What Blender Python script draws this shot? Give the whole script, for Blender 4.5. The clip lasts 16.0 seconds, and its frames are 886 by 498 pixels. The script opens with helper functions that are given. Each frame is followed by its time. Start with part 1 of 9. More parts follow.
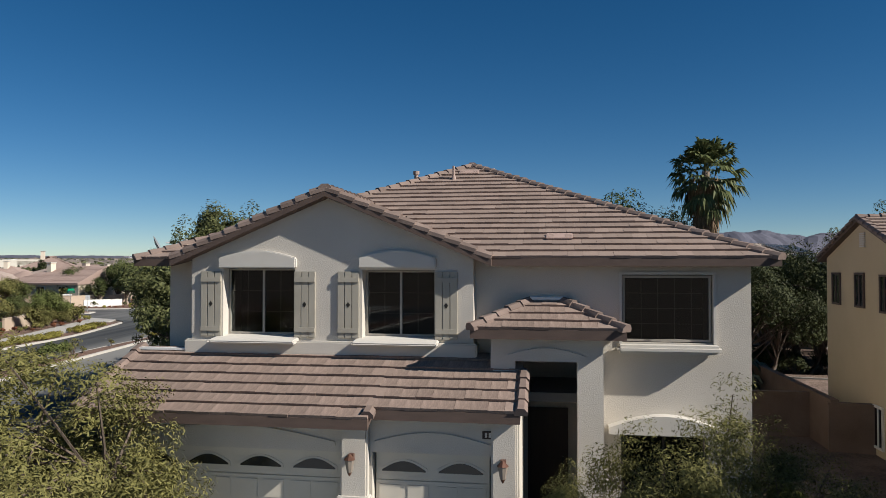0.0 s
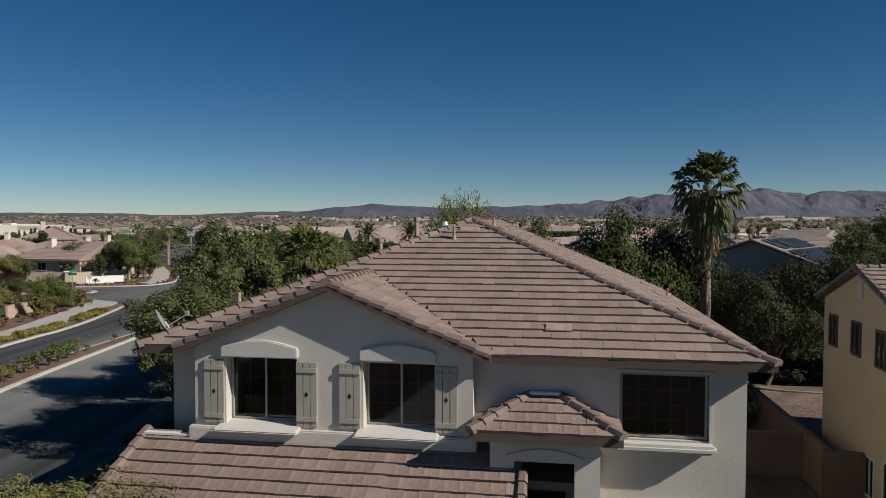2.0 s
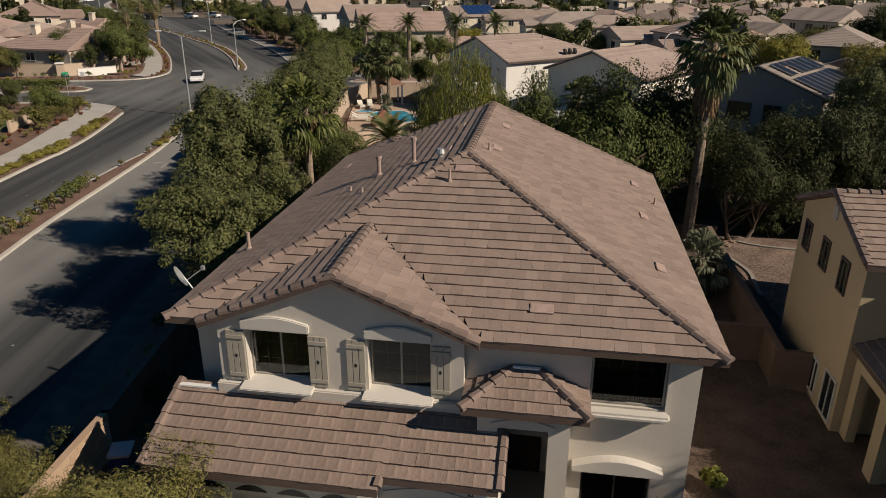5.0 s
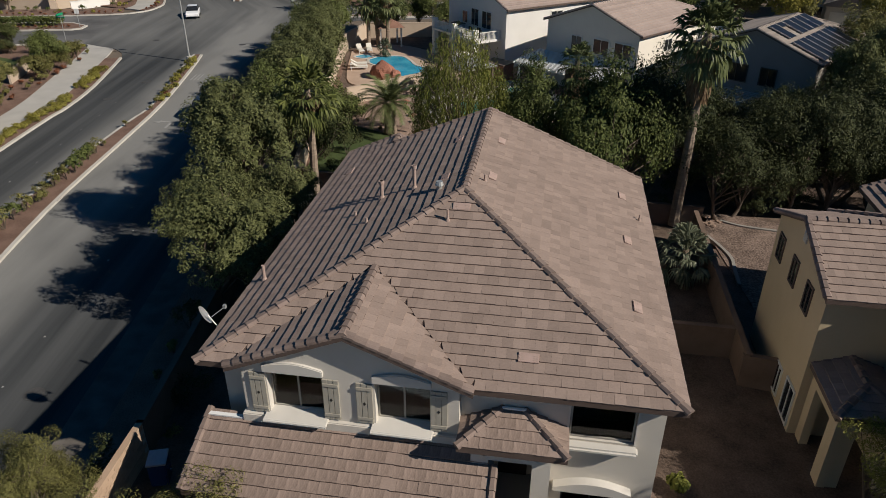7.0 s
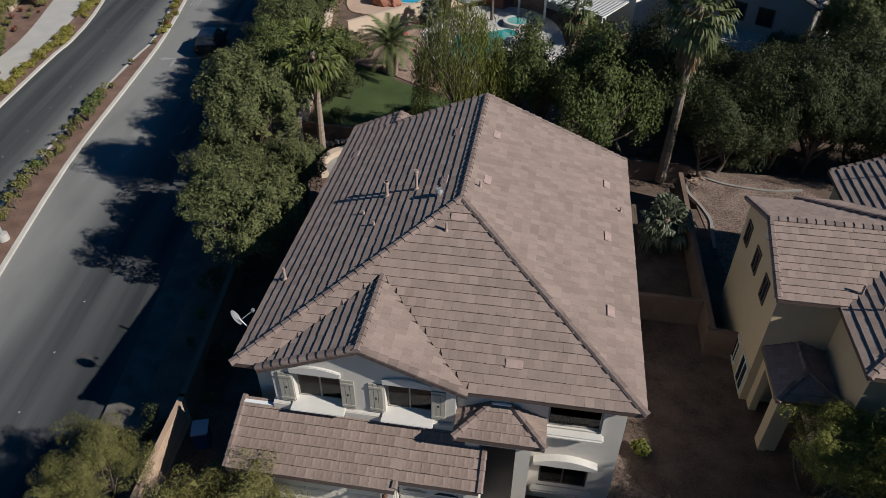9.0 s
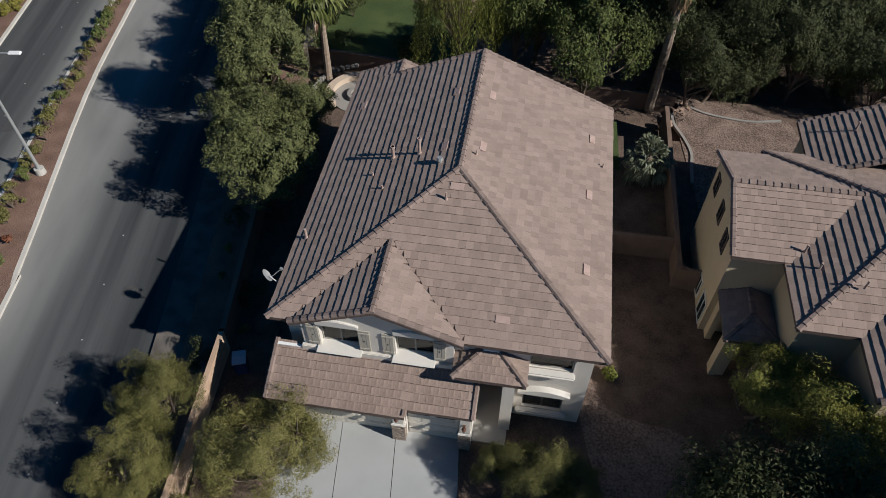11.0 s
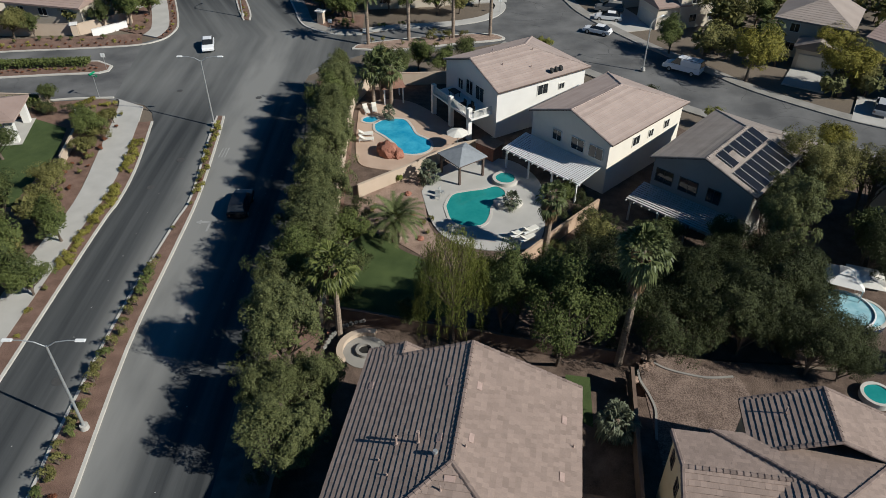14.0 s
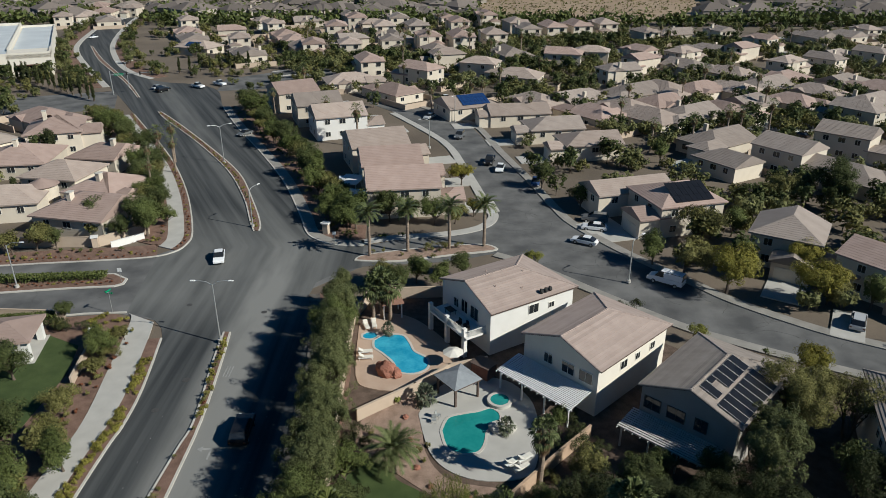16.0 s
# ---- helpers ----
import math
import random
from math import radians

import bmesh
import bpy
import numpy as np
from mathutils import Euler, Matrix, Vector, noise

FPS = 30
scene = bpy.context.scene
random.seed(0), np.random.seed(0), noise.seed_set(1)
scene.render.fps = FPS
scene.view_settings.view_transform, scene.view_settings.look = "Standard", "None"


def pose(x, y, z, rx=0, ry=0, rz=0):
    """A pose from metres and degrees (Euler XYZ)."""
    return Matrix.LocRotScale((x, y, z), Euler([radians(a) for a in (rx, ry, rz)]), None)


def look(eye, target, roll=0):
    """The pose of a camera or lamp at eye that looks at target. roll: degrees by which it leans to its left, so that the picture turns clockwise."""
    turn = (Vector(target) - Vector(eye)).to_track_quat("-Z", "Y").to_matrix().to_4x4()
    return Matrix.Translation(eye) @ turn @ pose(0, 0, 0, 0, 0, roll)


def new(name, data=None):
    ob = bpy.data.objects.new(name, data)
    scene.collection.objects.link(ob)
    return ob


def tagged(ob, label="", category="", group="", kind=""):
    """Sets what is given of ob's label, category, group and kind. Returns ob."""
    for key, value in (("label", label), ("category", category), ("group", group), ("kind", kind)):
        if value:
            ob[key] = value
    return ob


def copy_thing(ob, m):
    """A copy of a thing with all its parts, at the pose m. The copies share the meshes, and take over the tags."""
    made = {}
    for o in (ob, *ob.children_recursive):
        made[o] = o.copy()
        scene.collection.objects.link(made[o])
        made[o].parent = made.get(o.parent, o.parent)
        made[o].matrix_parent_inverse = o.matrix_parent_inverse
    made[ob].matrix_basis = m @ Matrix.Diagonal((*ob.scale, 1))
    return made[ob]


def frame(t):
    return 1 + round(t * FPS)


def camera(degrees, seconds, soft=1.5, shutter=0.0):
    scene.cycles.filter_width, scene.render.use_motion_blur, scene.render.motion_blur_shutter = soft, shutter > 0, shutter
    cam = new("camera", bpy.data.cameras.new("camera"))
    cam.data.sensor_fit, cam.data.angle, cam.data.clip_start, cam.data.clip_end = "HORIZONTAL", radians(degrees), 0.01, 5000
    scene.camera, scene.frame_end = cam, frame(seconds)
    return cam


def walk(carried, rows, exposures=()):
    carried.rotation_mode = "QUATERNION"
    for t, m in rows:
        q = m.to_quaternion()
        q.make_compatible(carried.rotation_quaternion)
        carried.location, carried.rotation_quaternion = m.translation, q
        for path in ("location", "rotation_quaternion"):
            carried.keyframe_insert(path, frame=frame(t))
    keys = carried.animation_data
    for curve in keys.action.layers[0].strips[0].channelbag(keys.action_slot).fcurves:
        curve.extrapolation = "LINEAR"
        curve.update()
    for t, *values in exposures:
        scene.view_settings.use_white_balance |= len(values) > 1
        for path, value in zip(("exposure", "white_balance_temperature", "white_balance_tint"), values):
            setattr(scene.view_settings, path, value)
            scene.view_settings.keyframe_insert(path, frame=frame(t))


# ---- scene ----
cam = camera(63.9, 16.0, 0.6)
METRES, EYE, TILT, LEAN, TURN = 42.0, 6.6, 1.2, 0.0, 0.0
ROWS = [
    (0.0, 0.0, 0.0, 0.0, -0.0, 0.0, -0.0),
    (0.5, 0.0, 0.0001, 0.014, 0.02, 0.06, -0.04),
    (1.0, 0.0003, 0.0003, 0.032, 0.0, 0.11, -0.04),
    (1.5, 0.0002, 0.0002, 0.0515, 0.01, -0.61, -0.05),
    (2.0, -0.0, 0.0003, 0.0722, 0.02, -3.45, -0.05),
    (2.5, -0.0004, 0.0006, 0.0933, 0.05, -6.98, -0.07),
    (3.0, 0.0001, 0.0007, 0.1145, 0.06, -10.5, -0.08),
    (3.5, 0.0012, 0.0009, 0.1359, 0.06, -13.98, -0.08),
    (4.0, 0.0021, 0.0014, 0.1576, 0.09, -17.31, -0.11),
    (4.5, 0.003, 0.0018, 0.1806, 0.13, -20.16, -0.11),
    (5.0, 0.0036, 0.0021, 0.205, 0.14, -22.81, -0.12),
    (7.5, 0.0044, 0.0006, 0.343, 0.16, -31.84, -0.23),
    (8.0, 0.0048, 0.0005, 0.3758, 0.18, -33.88, -0.22),
    (8.5, 0.0051, 0.0004, 0.4089, 0.19, -36.2, -0.2),
    (9.0, 0.0054, 0.0001, 0.4412, 0.22, -39.53, -0.17),
    (9.5, 0.0055, -0.0005, 0.4754, 0.24, -43.33, -0.17),
    (10.0, 0.006, -0.0004, 0.5101, 0.27, -47.15, -0.13),
    (12.5, 0.0084, 0.0035, 0.696, 0.3, -51.82, 0.01),
    (13.0, 0.0096, 0.004, 0.7371, 0.27, -46.64, -0.06),
    (13.5, 0.0097, 0.0046, 0.7791, 0.22, -42.34, -0.1),
    (14.0, 0.0101, 0.0061, 0.8226, 0.16, -38.62, -0.16),
    (14.5, 0.0118, 0.008, 0.8658, 0.13, -35.13, -0.16),
    (15.0, 0.0123, 0.0113, 0.9104, 0.08, -31.72, -0.17),
    (15.5, 0.0148, 0.0144, 0.954, 0.06, -28.51, -0.14),
    (16.0, 0.0166, 0.0185, 0.9991, 0.01, -25.53, -0.1),
]
walk(cam, [(t, pose(0, 0, EYE, TILT, LEAN, TURN) @ pose(METRES * x, METRES * y, METRES * z, 90 + pitch, roll, yaw)) for t, x, y, z, yaw, pitch, roll in ROWS],
     [(0.0, 0.4, 6600, 10), (1.0, 0.18, 6600, 10), (2.5, -0.07, 6650, 11), (3.5, -0.12, 7000, 13), (5.0, -0.06, 7700, 14), (7.5, 0.05, 6600, 10), (8.5, 0.1, 6350, 10), (10.2, 0.16, 6300, 10), (12.4, 0.25, 6300, 10), (14.5, 0.16, 6300, 5), (16.0, 0.12, 6300, 4)])

# ---- light ----
SUN = Vector((0.9135, -0.407, 0.0)) * math.cos(radians(34.5)) + Vector((0, 0, math.sin(radians(34.5))))
world = bpy.data.worlds.new("sky")
scene.world = world
world.use_nodes = True
wt = world.node_tree
sky = wt.nodes.new("ShaderNodeTexSky")
sky.sky_type, sky.sun_disc = "NISHITA", False
sky.sun_elevation, sky.sun_rotation = radians(34.5), math.atan2(SUN.x, SUN.y)
sky.altitude, sky.air_density, sky.dust_density, sky.ozone_density = 700, 0.7, 0.0, 2.2
deep = wt.nodes.new("ShaderNodeHueSaturation")
deep.inputs["Hue"].default_value, deep.inputs["Saturation"].default_value, deep.inputs["Value"].default_value = 0.4975, 1.34, 1.11
wt.links.new(sky.outputs[0], deep.inputs["Color"])
wt.links.new(deep.outputs[0], wt.nodes["Background"].inputs[0])
wt.nodes["Background"].inputs[1].default_value = 0.049
sun = new("sun", bpy.data.lights.new("sun", "SUN"))
sun.data.energy, sun.data.angle, sun.data.color = 5.0, radians(0.53), (1.0, 0.95, 0.88)
sun.matrix_world = look(SUN * 100, (0, 0, 0))

# ---- materials ----
def rgb(c):
    return (*c, 1.0)


def surf(name, c1, c2, scale=4.0, rough=0.85, bump=0.2, fine=40.0, stretch=(1, 1, 1), metal=0.0, vary=0.0, depth=0.01, spec=0.3, island=False, coords="Object", mottle=0.5, contrast=1.6):
    """A matt surface whose colour wanders between c1 and c2 at two scales, with fine relief; vary changes it from piece to piece."""
    m = bpy.data.materials.new(name)
    m.use_nodes = True
    n, l = m.node_tree.nodes, m.node_tree.links
    b = n["Principled BSDF"]
    tc = n.new("ShaderNodeTexCoord")
    mp = n.new("ShaderNodeMapping")
    mp.inputs["Scale"].default_value = stretch
    l.new(tc.outputs[coords], mp.inputs[0])
    big, small = n.new("ShaderNodeTexNoise"), n.new("ShaderNodeTexNoise")
    big.inputs["Scale"].default_value, big.inputs["Detail"].default_value = scale, 5
    small.inputs["Scale"].default_value, small.inputs["Detail"].default_value = fine, 3
    l.new(mp.outputs[0], big.inputs["Vector"])
    l.new(mp.outputs[0], small.inputs["Vector"])
    mean = n.new("ShaderNodeMath")
    mean.operation = "MULTIPLY_ADD"
    l.new(small.outputs["Fac"], mean.inputs[0])
    mean.inputs[1].default_value = mottle
    less = n.new("ShaderNodeMath")
    less.operation = "MULTIPLY_ADD"
    l.new(big.outputs["Fac"], less.inputs[0])
    less.inputs[1].default_value, less.inputs[2].default_value = contrast, 0.5 - contrast * 0.5 - mottle * 0.5
    l.new(less.outputs[0], mean.inputs[2])
    ramp = n.new("ShaderNodeMix")
    ramp.data_type, ramp.clamp_factor = "RGBA", True
    ramp.inputs[6].default_value, ramp.inputs[7].default_value = rgb(c1), rgb(c2)
    l.new(mean.outputs[0], ramp.inputs[0])
    colour = ramp.outputs[2]
    if vary:
        rnd = n.new("ShaderNodeNewGeometry" if island else "ShaderNodeObjectInfo").outputs["Random Per Island" if island else "Random"]
        mr = n.new("ShaderNodeMapRange")
        mr.inputs[3].default_value, mr.inputs[4].default_value = 1 - vary, 1 + vary
        l.new(rnd, mr.inputs[0])
        hs = n.new("ShaderNodeHueSaturation")
        l.new(mr.outputs[0], hs.inputs["Value"])
        l.new(colour, hs.inputs["Color"])
        colour = hs.outputs[0]
    l.new(colour, b.inputs["Base Color"])
    b.inputs["Roughness"].default_value, b.inputs["Metallic"].default_value = rough, metal
    b.inputs["Specular IOR Level"].default_value = spec
    if bump:
        bp = n.new("ShaderNodeBump")
        bp.inputs["Strength"].default_value, bp.inputs["Distance"].default_value = bump, depth
        l.new(small.outputs["Fac"], bp.inputs["Height"])
        l.new(bp.outputs[0], b.inputs["Normal"])
    return m


def leafy(name, c1, c2, through_light=0.12, rough=0.6):
    """Foliage: each leaf takes its own tone, and lets some light through."""
    m = bpy.data.materials.new(name)
    m.use_nodes = True
    n, l = m.node_tree.nodes, m.node_tree.links
    b = n["Principled BSDF"]
    geo, info = n.new("ShaderNodeNewGeometry"), n.new("ShaderNodeObjectInfo")
    add = n.new("ShaderNodeMath")
    add.operation = "MULTIPLY_ADD"
    l.new(info.outputs["Random"], add.inputs[0])
    add.inputs[1].default_value = 0.3
    calm = n.new("ShaderNodeMath")
    calm.operation, calm.inputs[1].default_value, calm.inputs[2].default_value = "MULTIPLY_ADD", 0.75, 0.0
    l.new(geo.outputs["Random Per Island"], calm.inputs[0])
    l.new(calm.outputs[0], add.inputs[2])
    mix = n.new("ShaderNodeMix")
    mix.data_type, mix.clamp_factor = "RGBA", True
    mix.inputs[6].default_value, mix.inputs[7].default_value = rgb(c1), rgb(c2)
    l.new(add.outputs[0], mix.inputs[0])
    l.new(mix.outputs[2], b.inputs["Base Color"])
    b.inputs["Roughness"].default_value, b.inputs["Specular IOR Level"].default_value = rough, 0.12
    tr = n.new("ShaderNodeBsdfTranslucent")
    l.new(mix.outputs[2], tr.inputs[0])
    ms = n.new("ShaderNodeMixShader")
    ms.inputs[0].default_value = through_light
    l.new(b.outputs[0], ms.inputs[1])
    l.new(tr.outputs[0], ms.inputs[2])
    l.new(ms.outputs[0], n["Material Output"].inputs[0])
    return m


def glazing(name, tint, gloss=0.06):
    """Window glass: see-through, tinted, with Fresnel gloss."""
    m = bpy.data.materials.new(name)
    m.use_nodes = True
    n, l = m.node_tree.nodes, m.node_tree.links
    t, g, f, mix = n.new("ShaderNodeBsdfTransparent"), n.new("ShaderNodeBsdfGlossy"), n.new("ShaderNodeFresnel"), n.new("ShaderNodeMixShader")
    t.inputs[0].default_value = rgb(tint)
    g.inputs["Roughness"].default_value = 0.02
    f.inputs[0].default_value = 1.5
    l.new(f.outputs[0], mix.inputs[0])
    l.new(t.outputs[0], mix.inputs[1])
    l.new(g.outputs[0], mix.inputs[2])
    l.new(mix.outputs[0], n["Material Output"].inputs[0])
    return m


def water(name, c1, c2, scale):
    """Pool water over a coloured basin: glossy, gently rippled."""
    m = surf(name, c1, c2, scale, 0.06, 0.25, 3.0, depth=0.02, spec=0.5)
    return m


stucco = surf("stucco_greige", (0.515, 0.478, 0.42), (0.595, 0.553, 0.49), 0.8, 0.95, 0.6, 40, depth=0.01, mottle=0.3)
stucco_trim = surf("stucco_trim", (0.53, 0.505, 0.455), (0.6, 0.57, 0.52), 1.5, 0.9, 0.3, 60, depth=0.006, mottle=0.3)
stucco_tan = surf("stucco_tan", (0.47, 0.38, 0.25), (0.53, 0.43, 0.29), 0.8, 0.95, 0.5, 45, depth=0.01, mottle=0.3)
stucco_cream = surf("stucco_cream", (0.62, 0.57, 0.49), (0.7, 0.65, 0.56), 0.6, 0.95, 0.3, 40, mottle=0.3, vary=0.12)
stucco_white = surf("stucco_white", (0.66, 0.64, 0.6), (0.74, 0.72, 0.68), 0.6, 0.95, 0.3, 40, mottle=0.3, vary=0.08)
stucco_far = surf("stucco_far", (0.52, 0.45, 0.36), (0.63, 0.56, 0.46), 0.3, 0.95, 0.0, 10, vary=0.14)
tile = surf("concrete_tile", (0.2, 0.15, 0.125), (0.33, 0.25, 0.208), 1.2, 0.9, 0.6, 16, vary=0.13, island=True, depth=0.005, mottle=0.7, contrast=0.7)
tile_piece = surf("concrete_tile_piece", (0.185, 0.137, 0.113), (0.31, 0.233, 0.193), 2.5, 0.9, 0.6, 16, stretch=(2.2, 0.7, 0.7), vary=0.12, depth=0.008, mottle=1.3, contrast=2.0)
tile_pale = surf("concrete_tile_pale", (0.315, 0.245, 0.212), (0.395, 0.315, 0.275), 0.7, 0.9, 0.4, 30, vary=0.1, island=True, depth=0.006)
tile_grey = surf("concrete_tile_grey", (0.22, 0.185, 0.16), (0.31, 0.265, 0.23), 0.7, 0.9, 0.4, 30, vary=0.12, island=True, depth=0.006)
ridge_tile = surf("ridge_tile", (0.15, 0.11, 0.095), (0.25, 0.19, 0.16), 2, 0.9, 0.4, 30, vary=0.2, island=True, depth=0.006)
wood_brown = surf("brown_fascia", (0.085, 0.06, 0.05), (0.12, 0.085, 0.07), 3, 0.7, 0.2, 30, stretch=(1, 1, 4))
shutter_paint = surf("shutter_paint", (0.34, 0.315, 0.26), (0.40, 0.37, 0.31), 3, 0.75, 0.15, 50)
door_paint = surf("garage_door_paint", (0.55, 0.51, 0.43), (0.62, 0.575, 0.49), 1.5, 0.6, 0.1, 50)
dark_wood = surf("dark_wood", (0.035, 0.022, 0.018), (0.06, 0.04, 0.03), 5, 0.5, 0.2, 60, stretch=(1, 1, 0.2))
frame_tan = surf("window_tan", (0.3, 0.28, 0.245), (0.36, 0.335, 0.295), 3, 0.5, 0.05, 50)
frame_white = surf("window_vinyl", (0.62, 0.6, 0.55), (0.68, 0.66, 0.6), 3, 0.4, 0.05, 50)
muntin = surf("glazing_bar_grey", (0.42, 0.41, 0.38), (0.5, 0.48, 0.45), 3, 0.5, 0.05, 50)
frame_bronze = surf("window_bronze", (0.05, 0.04, 0.035), (0.08, 0.065, 0.055), 3, 0.4, 0.05, 50)
glass = glazing("window_glass", (0.55, 0.6, 0.62))
glass_dark = surf("dark_glass", (0.012, 0.014, 0.017), (0.03, 0.033, 0.036), 0.6, 0.06, 0.0, 5, spec=0.6)
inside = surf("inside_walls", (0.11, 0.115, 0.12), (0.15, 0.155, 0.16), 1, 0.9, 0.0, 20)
blind = surf("window_blind", (0.5, 0.47, 0.4), (0.58, 0.55, 0.48), 2, 0.8, 0.0, 20)
pipe_metal = surf("painted_pipe", (0.3, 0.22, 0.185), (0.4, 0.3, 0.255), 6, 0.6, 0.2, 50)
steel = surf("galvanised_steel", (0.42, 0.43, 0.42), (0.52, 0.53, 0.52), 4, 0.45, 0.1, 60, metal=0.6)
white_metal = surf("white_metal", (0.68, 0.68, 0.66), (0.76, 0.76, 0.74), 3, 0.4, 0.05, 50)
black_metal = surf("black_metal", (0.015, 0.014, 0.013), (0.03, 0.028, 0.025), 6, 0.5, 0.1, 60)
copper = surf("lantern_copper", (0.1, 0.05, 0.036), (0.16, 0.08, 0.055), 8, 0.45, 0.1, 60, metal=0.4)
lamp_glass = surf("lantern_glass", (0.2, 0.17, 0.14), (0.28, 0.24, 0.2), 5, 0.2, 0, 30)
asphalt = surf("asphalt", (0.043, 0.044, 0.047), (0.085, 0.085, 0.086), 0.14, 0.92, 0.3, 30, stretch=(3.0, 0.22, 1), depth=0.006, mottle=0.35)
def worn_road(name):
    """Main road asphalt: long wheel streaks, bleached beside the median and worn pale over the junction."""
    m = surf(name, (0.03, 0.033, 0.035), (0.08, 0.083, 0.083), 1.0, 0.92, 0.3, 30, stretch=(0.75, 0.022, 1), depth=0.006, mottle=0.25, contrast=3.4)
    n, l = m.node_tree.nodes, m.node_tree.links
    b = n["Principled BSDF"]
    colour = b.inputs["Base Color"].links[0].from_socket
    tc = next(k for k in n if k.bl_idname == "ShaderNodeTexCoord")
    raw, sep = n.new("ShaderNodeSeparateXYZ"), n.new("ShaderNodeSeparateXYZ")
    l.new(tc.outputs["Object"], raw.inputs[0])
    # the streaks follow the road where it bends away to the north-west
    bend, shift, flow = n.new("ShaderNodeMath"), n.new("ShaderNodeMath"), n.new("ShaderNodeCombineXYZ")
    past = n.new("ShaderNodeMath")
    past.operation, past.inputs[1].default_value = "SUBTRACT", 108.0
    l.new(raw.outputs[1], past.inputs[0])
    bend.operation, bend.inputs[1].default_value = "MAXIMUM", 0.0
    l.new(past.outputs[0], bend.inputs[0])
    shift.operation, shift.inputs[1].default_value = "MULTIPLY_ADD", 0.52
    l.new(bend.outputs[0], shift.inputs[0])
    l.new(raw.outputs[0], shift.inputs[2])
    l.new(shift.outputs[0], flow.inputs[0])
    l.new(raw.outputs[1], flow.inputs[1])
    l.new(flow.outputs[0], sep.inputs[0])
    for k in [k for k in n if k.bl_idname == "ShaderNodeMapping"]:
        l.new(flow.outputs[0], k.inputs[0])

    def step(axis, a, b, lo, hi):
        k = n.new("ShaderNodeMapRange")
        k.interpolation_type = "SMOOTHSTEP"
        for i, v in enumerate((a, b, lo, hi)):
            k.inputs[1 + i].default_value = v
        l.new(sep.outputs[axis], k.inputs[0])
        return k.outputs[0]

    def calc(op, p, q, r=None):
        k = n.new("ShaderNodeMath")
        k.operation = op
        for i, v in enumerate((p, q, r)):
            if v is None:
                continue
            if isinstance(v, (int, float)):
                k.inputs[i].default_value = v
            else:
                l.new(v, k.inputs[i])
        return k.outputs[0]

    patch = n.new("ShaderNodeTexNoise")
    patch.inputs["Scale"].default_value, patch.inputs["Detail"].default_value = 0.16, 6
    mp = n.new("ShaderNodeMapping")
    mp.inputs["Scale"].default_value = (2.2, 0.45, 1)
    l.new(flow.outputs[0], mp.inputs[0])
    l.new(mp.outputs[0], patch.inputs["Vector"])
    drift_north = calc("MULTIPLY", calc("MINIMUM", calc("MAXIMUM", calc("SUBTRACT", sep.outputs[1], 26.0), 0.0), 50.0), 0.05)
    near = calc("MULTIPLY", calc("MAXIMUM", calc("SUBTRACT", 44.0, sep.outputs[1]), 0.0), 0.09)
    across = calc("ADD", calc("ADD", sep.outputs[0], drift_north), near)

    def band(a, b, lo, hi):
        k = n.new("ShaderNodeMapRange")
        k.interpolation_type = "SMOOTHSTEP"
        for i, v in enumerate((a, b, lo, hi)):
            k.inputs[1 + i].default_value = v
        l.new(across, k.inputs[0])
        return k.outputs[0]

    lane = calc("MULTIPLY", band(-20.8, -17.9, 1.0, 0.0), step(0, -29.5, -26.5, 0.0, 1.0))
    lane = calc("MULTIPLY", lane, step(1, 92, 126, 1.0, 0.35))
    cross = calc("MULTIPLY", calc("MULTIPLY", step(1, 76, 92, 0.0, 1.0), step(1, 104, 132, 1.0, 0.0)), step(0, -22, -14, 0.5, 0.15))
    fac = calc("MAXIMUM", lane, cross)
    fac = calc("MULTIPLY", fac, calc("MULTIPLY_ADD", patch.outputs["Fac"], 1.7, 0.05))
    mix = n.new("ShaderNodeMix")
    mix.data_type, mix.clamp_factor = "RGBA", True
    l.new(fac, mix.inputs[0])
    l.new(colour, mix.inputs[6])
    mix.inputs[7].default_value = rgb((0.205, 0.203, 0.191))
    l.new(mix.outputs[2], b.inputs["Base Color"])
    return m


asphalt_main = worn_road("worn_main_road")
# concrete darkened in its colour to stand for the street trees' shade
concrete_shade = surf("littered_concrete", (0.06, 0.052, 0.044), (0.16, 0.143, 0.125), 1.2, 0.95, 0.5, 20, depth=0.01, mottle=0.8)
# stucco darkened to grey-brown, carrying the shade on one house's walls
stucco_shaded = surf("stucco_grey_brown", (0.27, 0.25, 0.225), (0.33, 0.305, 0.275), 0.6, 0.95, 0.3, 40, mottle=0.3)
asphalt_street = surf("street_asphalt", (0.075, 0.075, 0.075), (0.16, 0.157, 0.152), 0.2, 0.92, 0.3, 30, depth=0.006, contrast=2.8)
concrete = surf("concrete", (0.36, 0.345, 0.315), (0.46, 0.44, 0.405), 0.5, 0.9, 0.3, 40, depth=0.004)
concrete_drive = surf("driveway_concrete", (0.29, 0.295, 0.29), (0.37, 0.375, 0.365), 0.5, 0.85, 0.2, 40, depth=0.004)
concrete_old = surf("stained_concrete", (0.2, 0.188, 0.168), (0.32, 0.3, 0.27), 0.5, 0.9, 0.3, 40, depth=0.004)
kerb_stone = surf("kerb_concrete", (0.42, 0.395, 0.35), (0.53, 0.505, 0.455), 0.8, 0.9, 0.3, 40, depth=0.004)
paver = surf("brick_paver", (0.16, 0.085, 0.06), (0.27, 0.15, 0.11), 1.2, 0.9, 0.6, 14, depth=0.02)
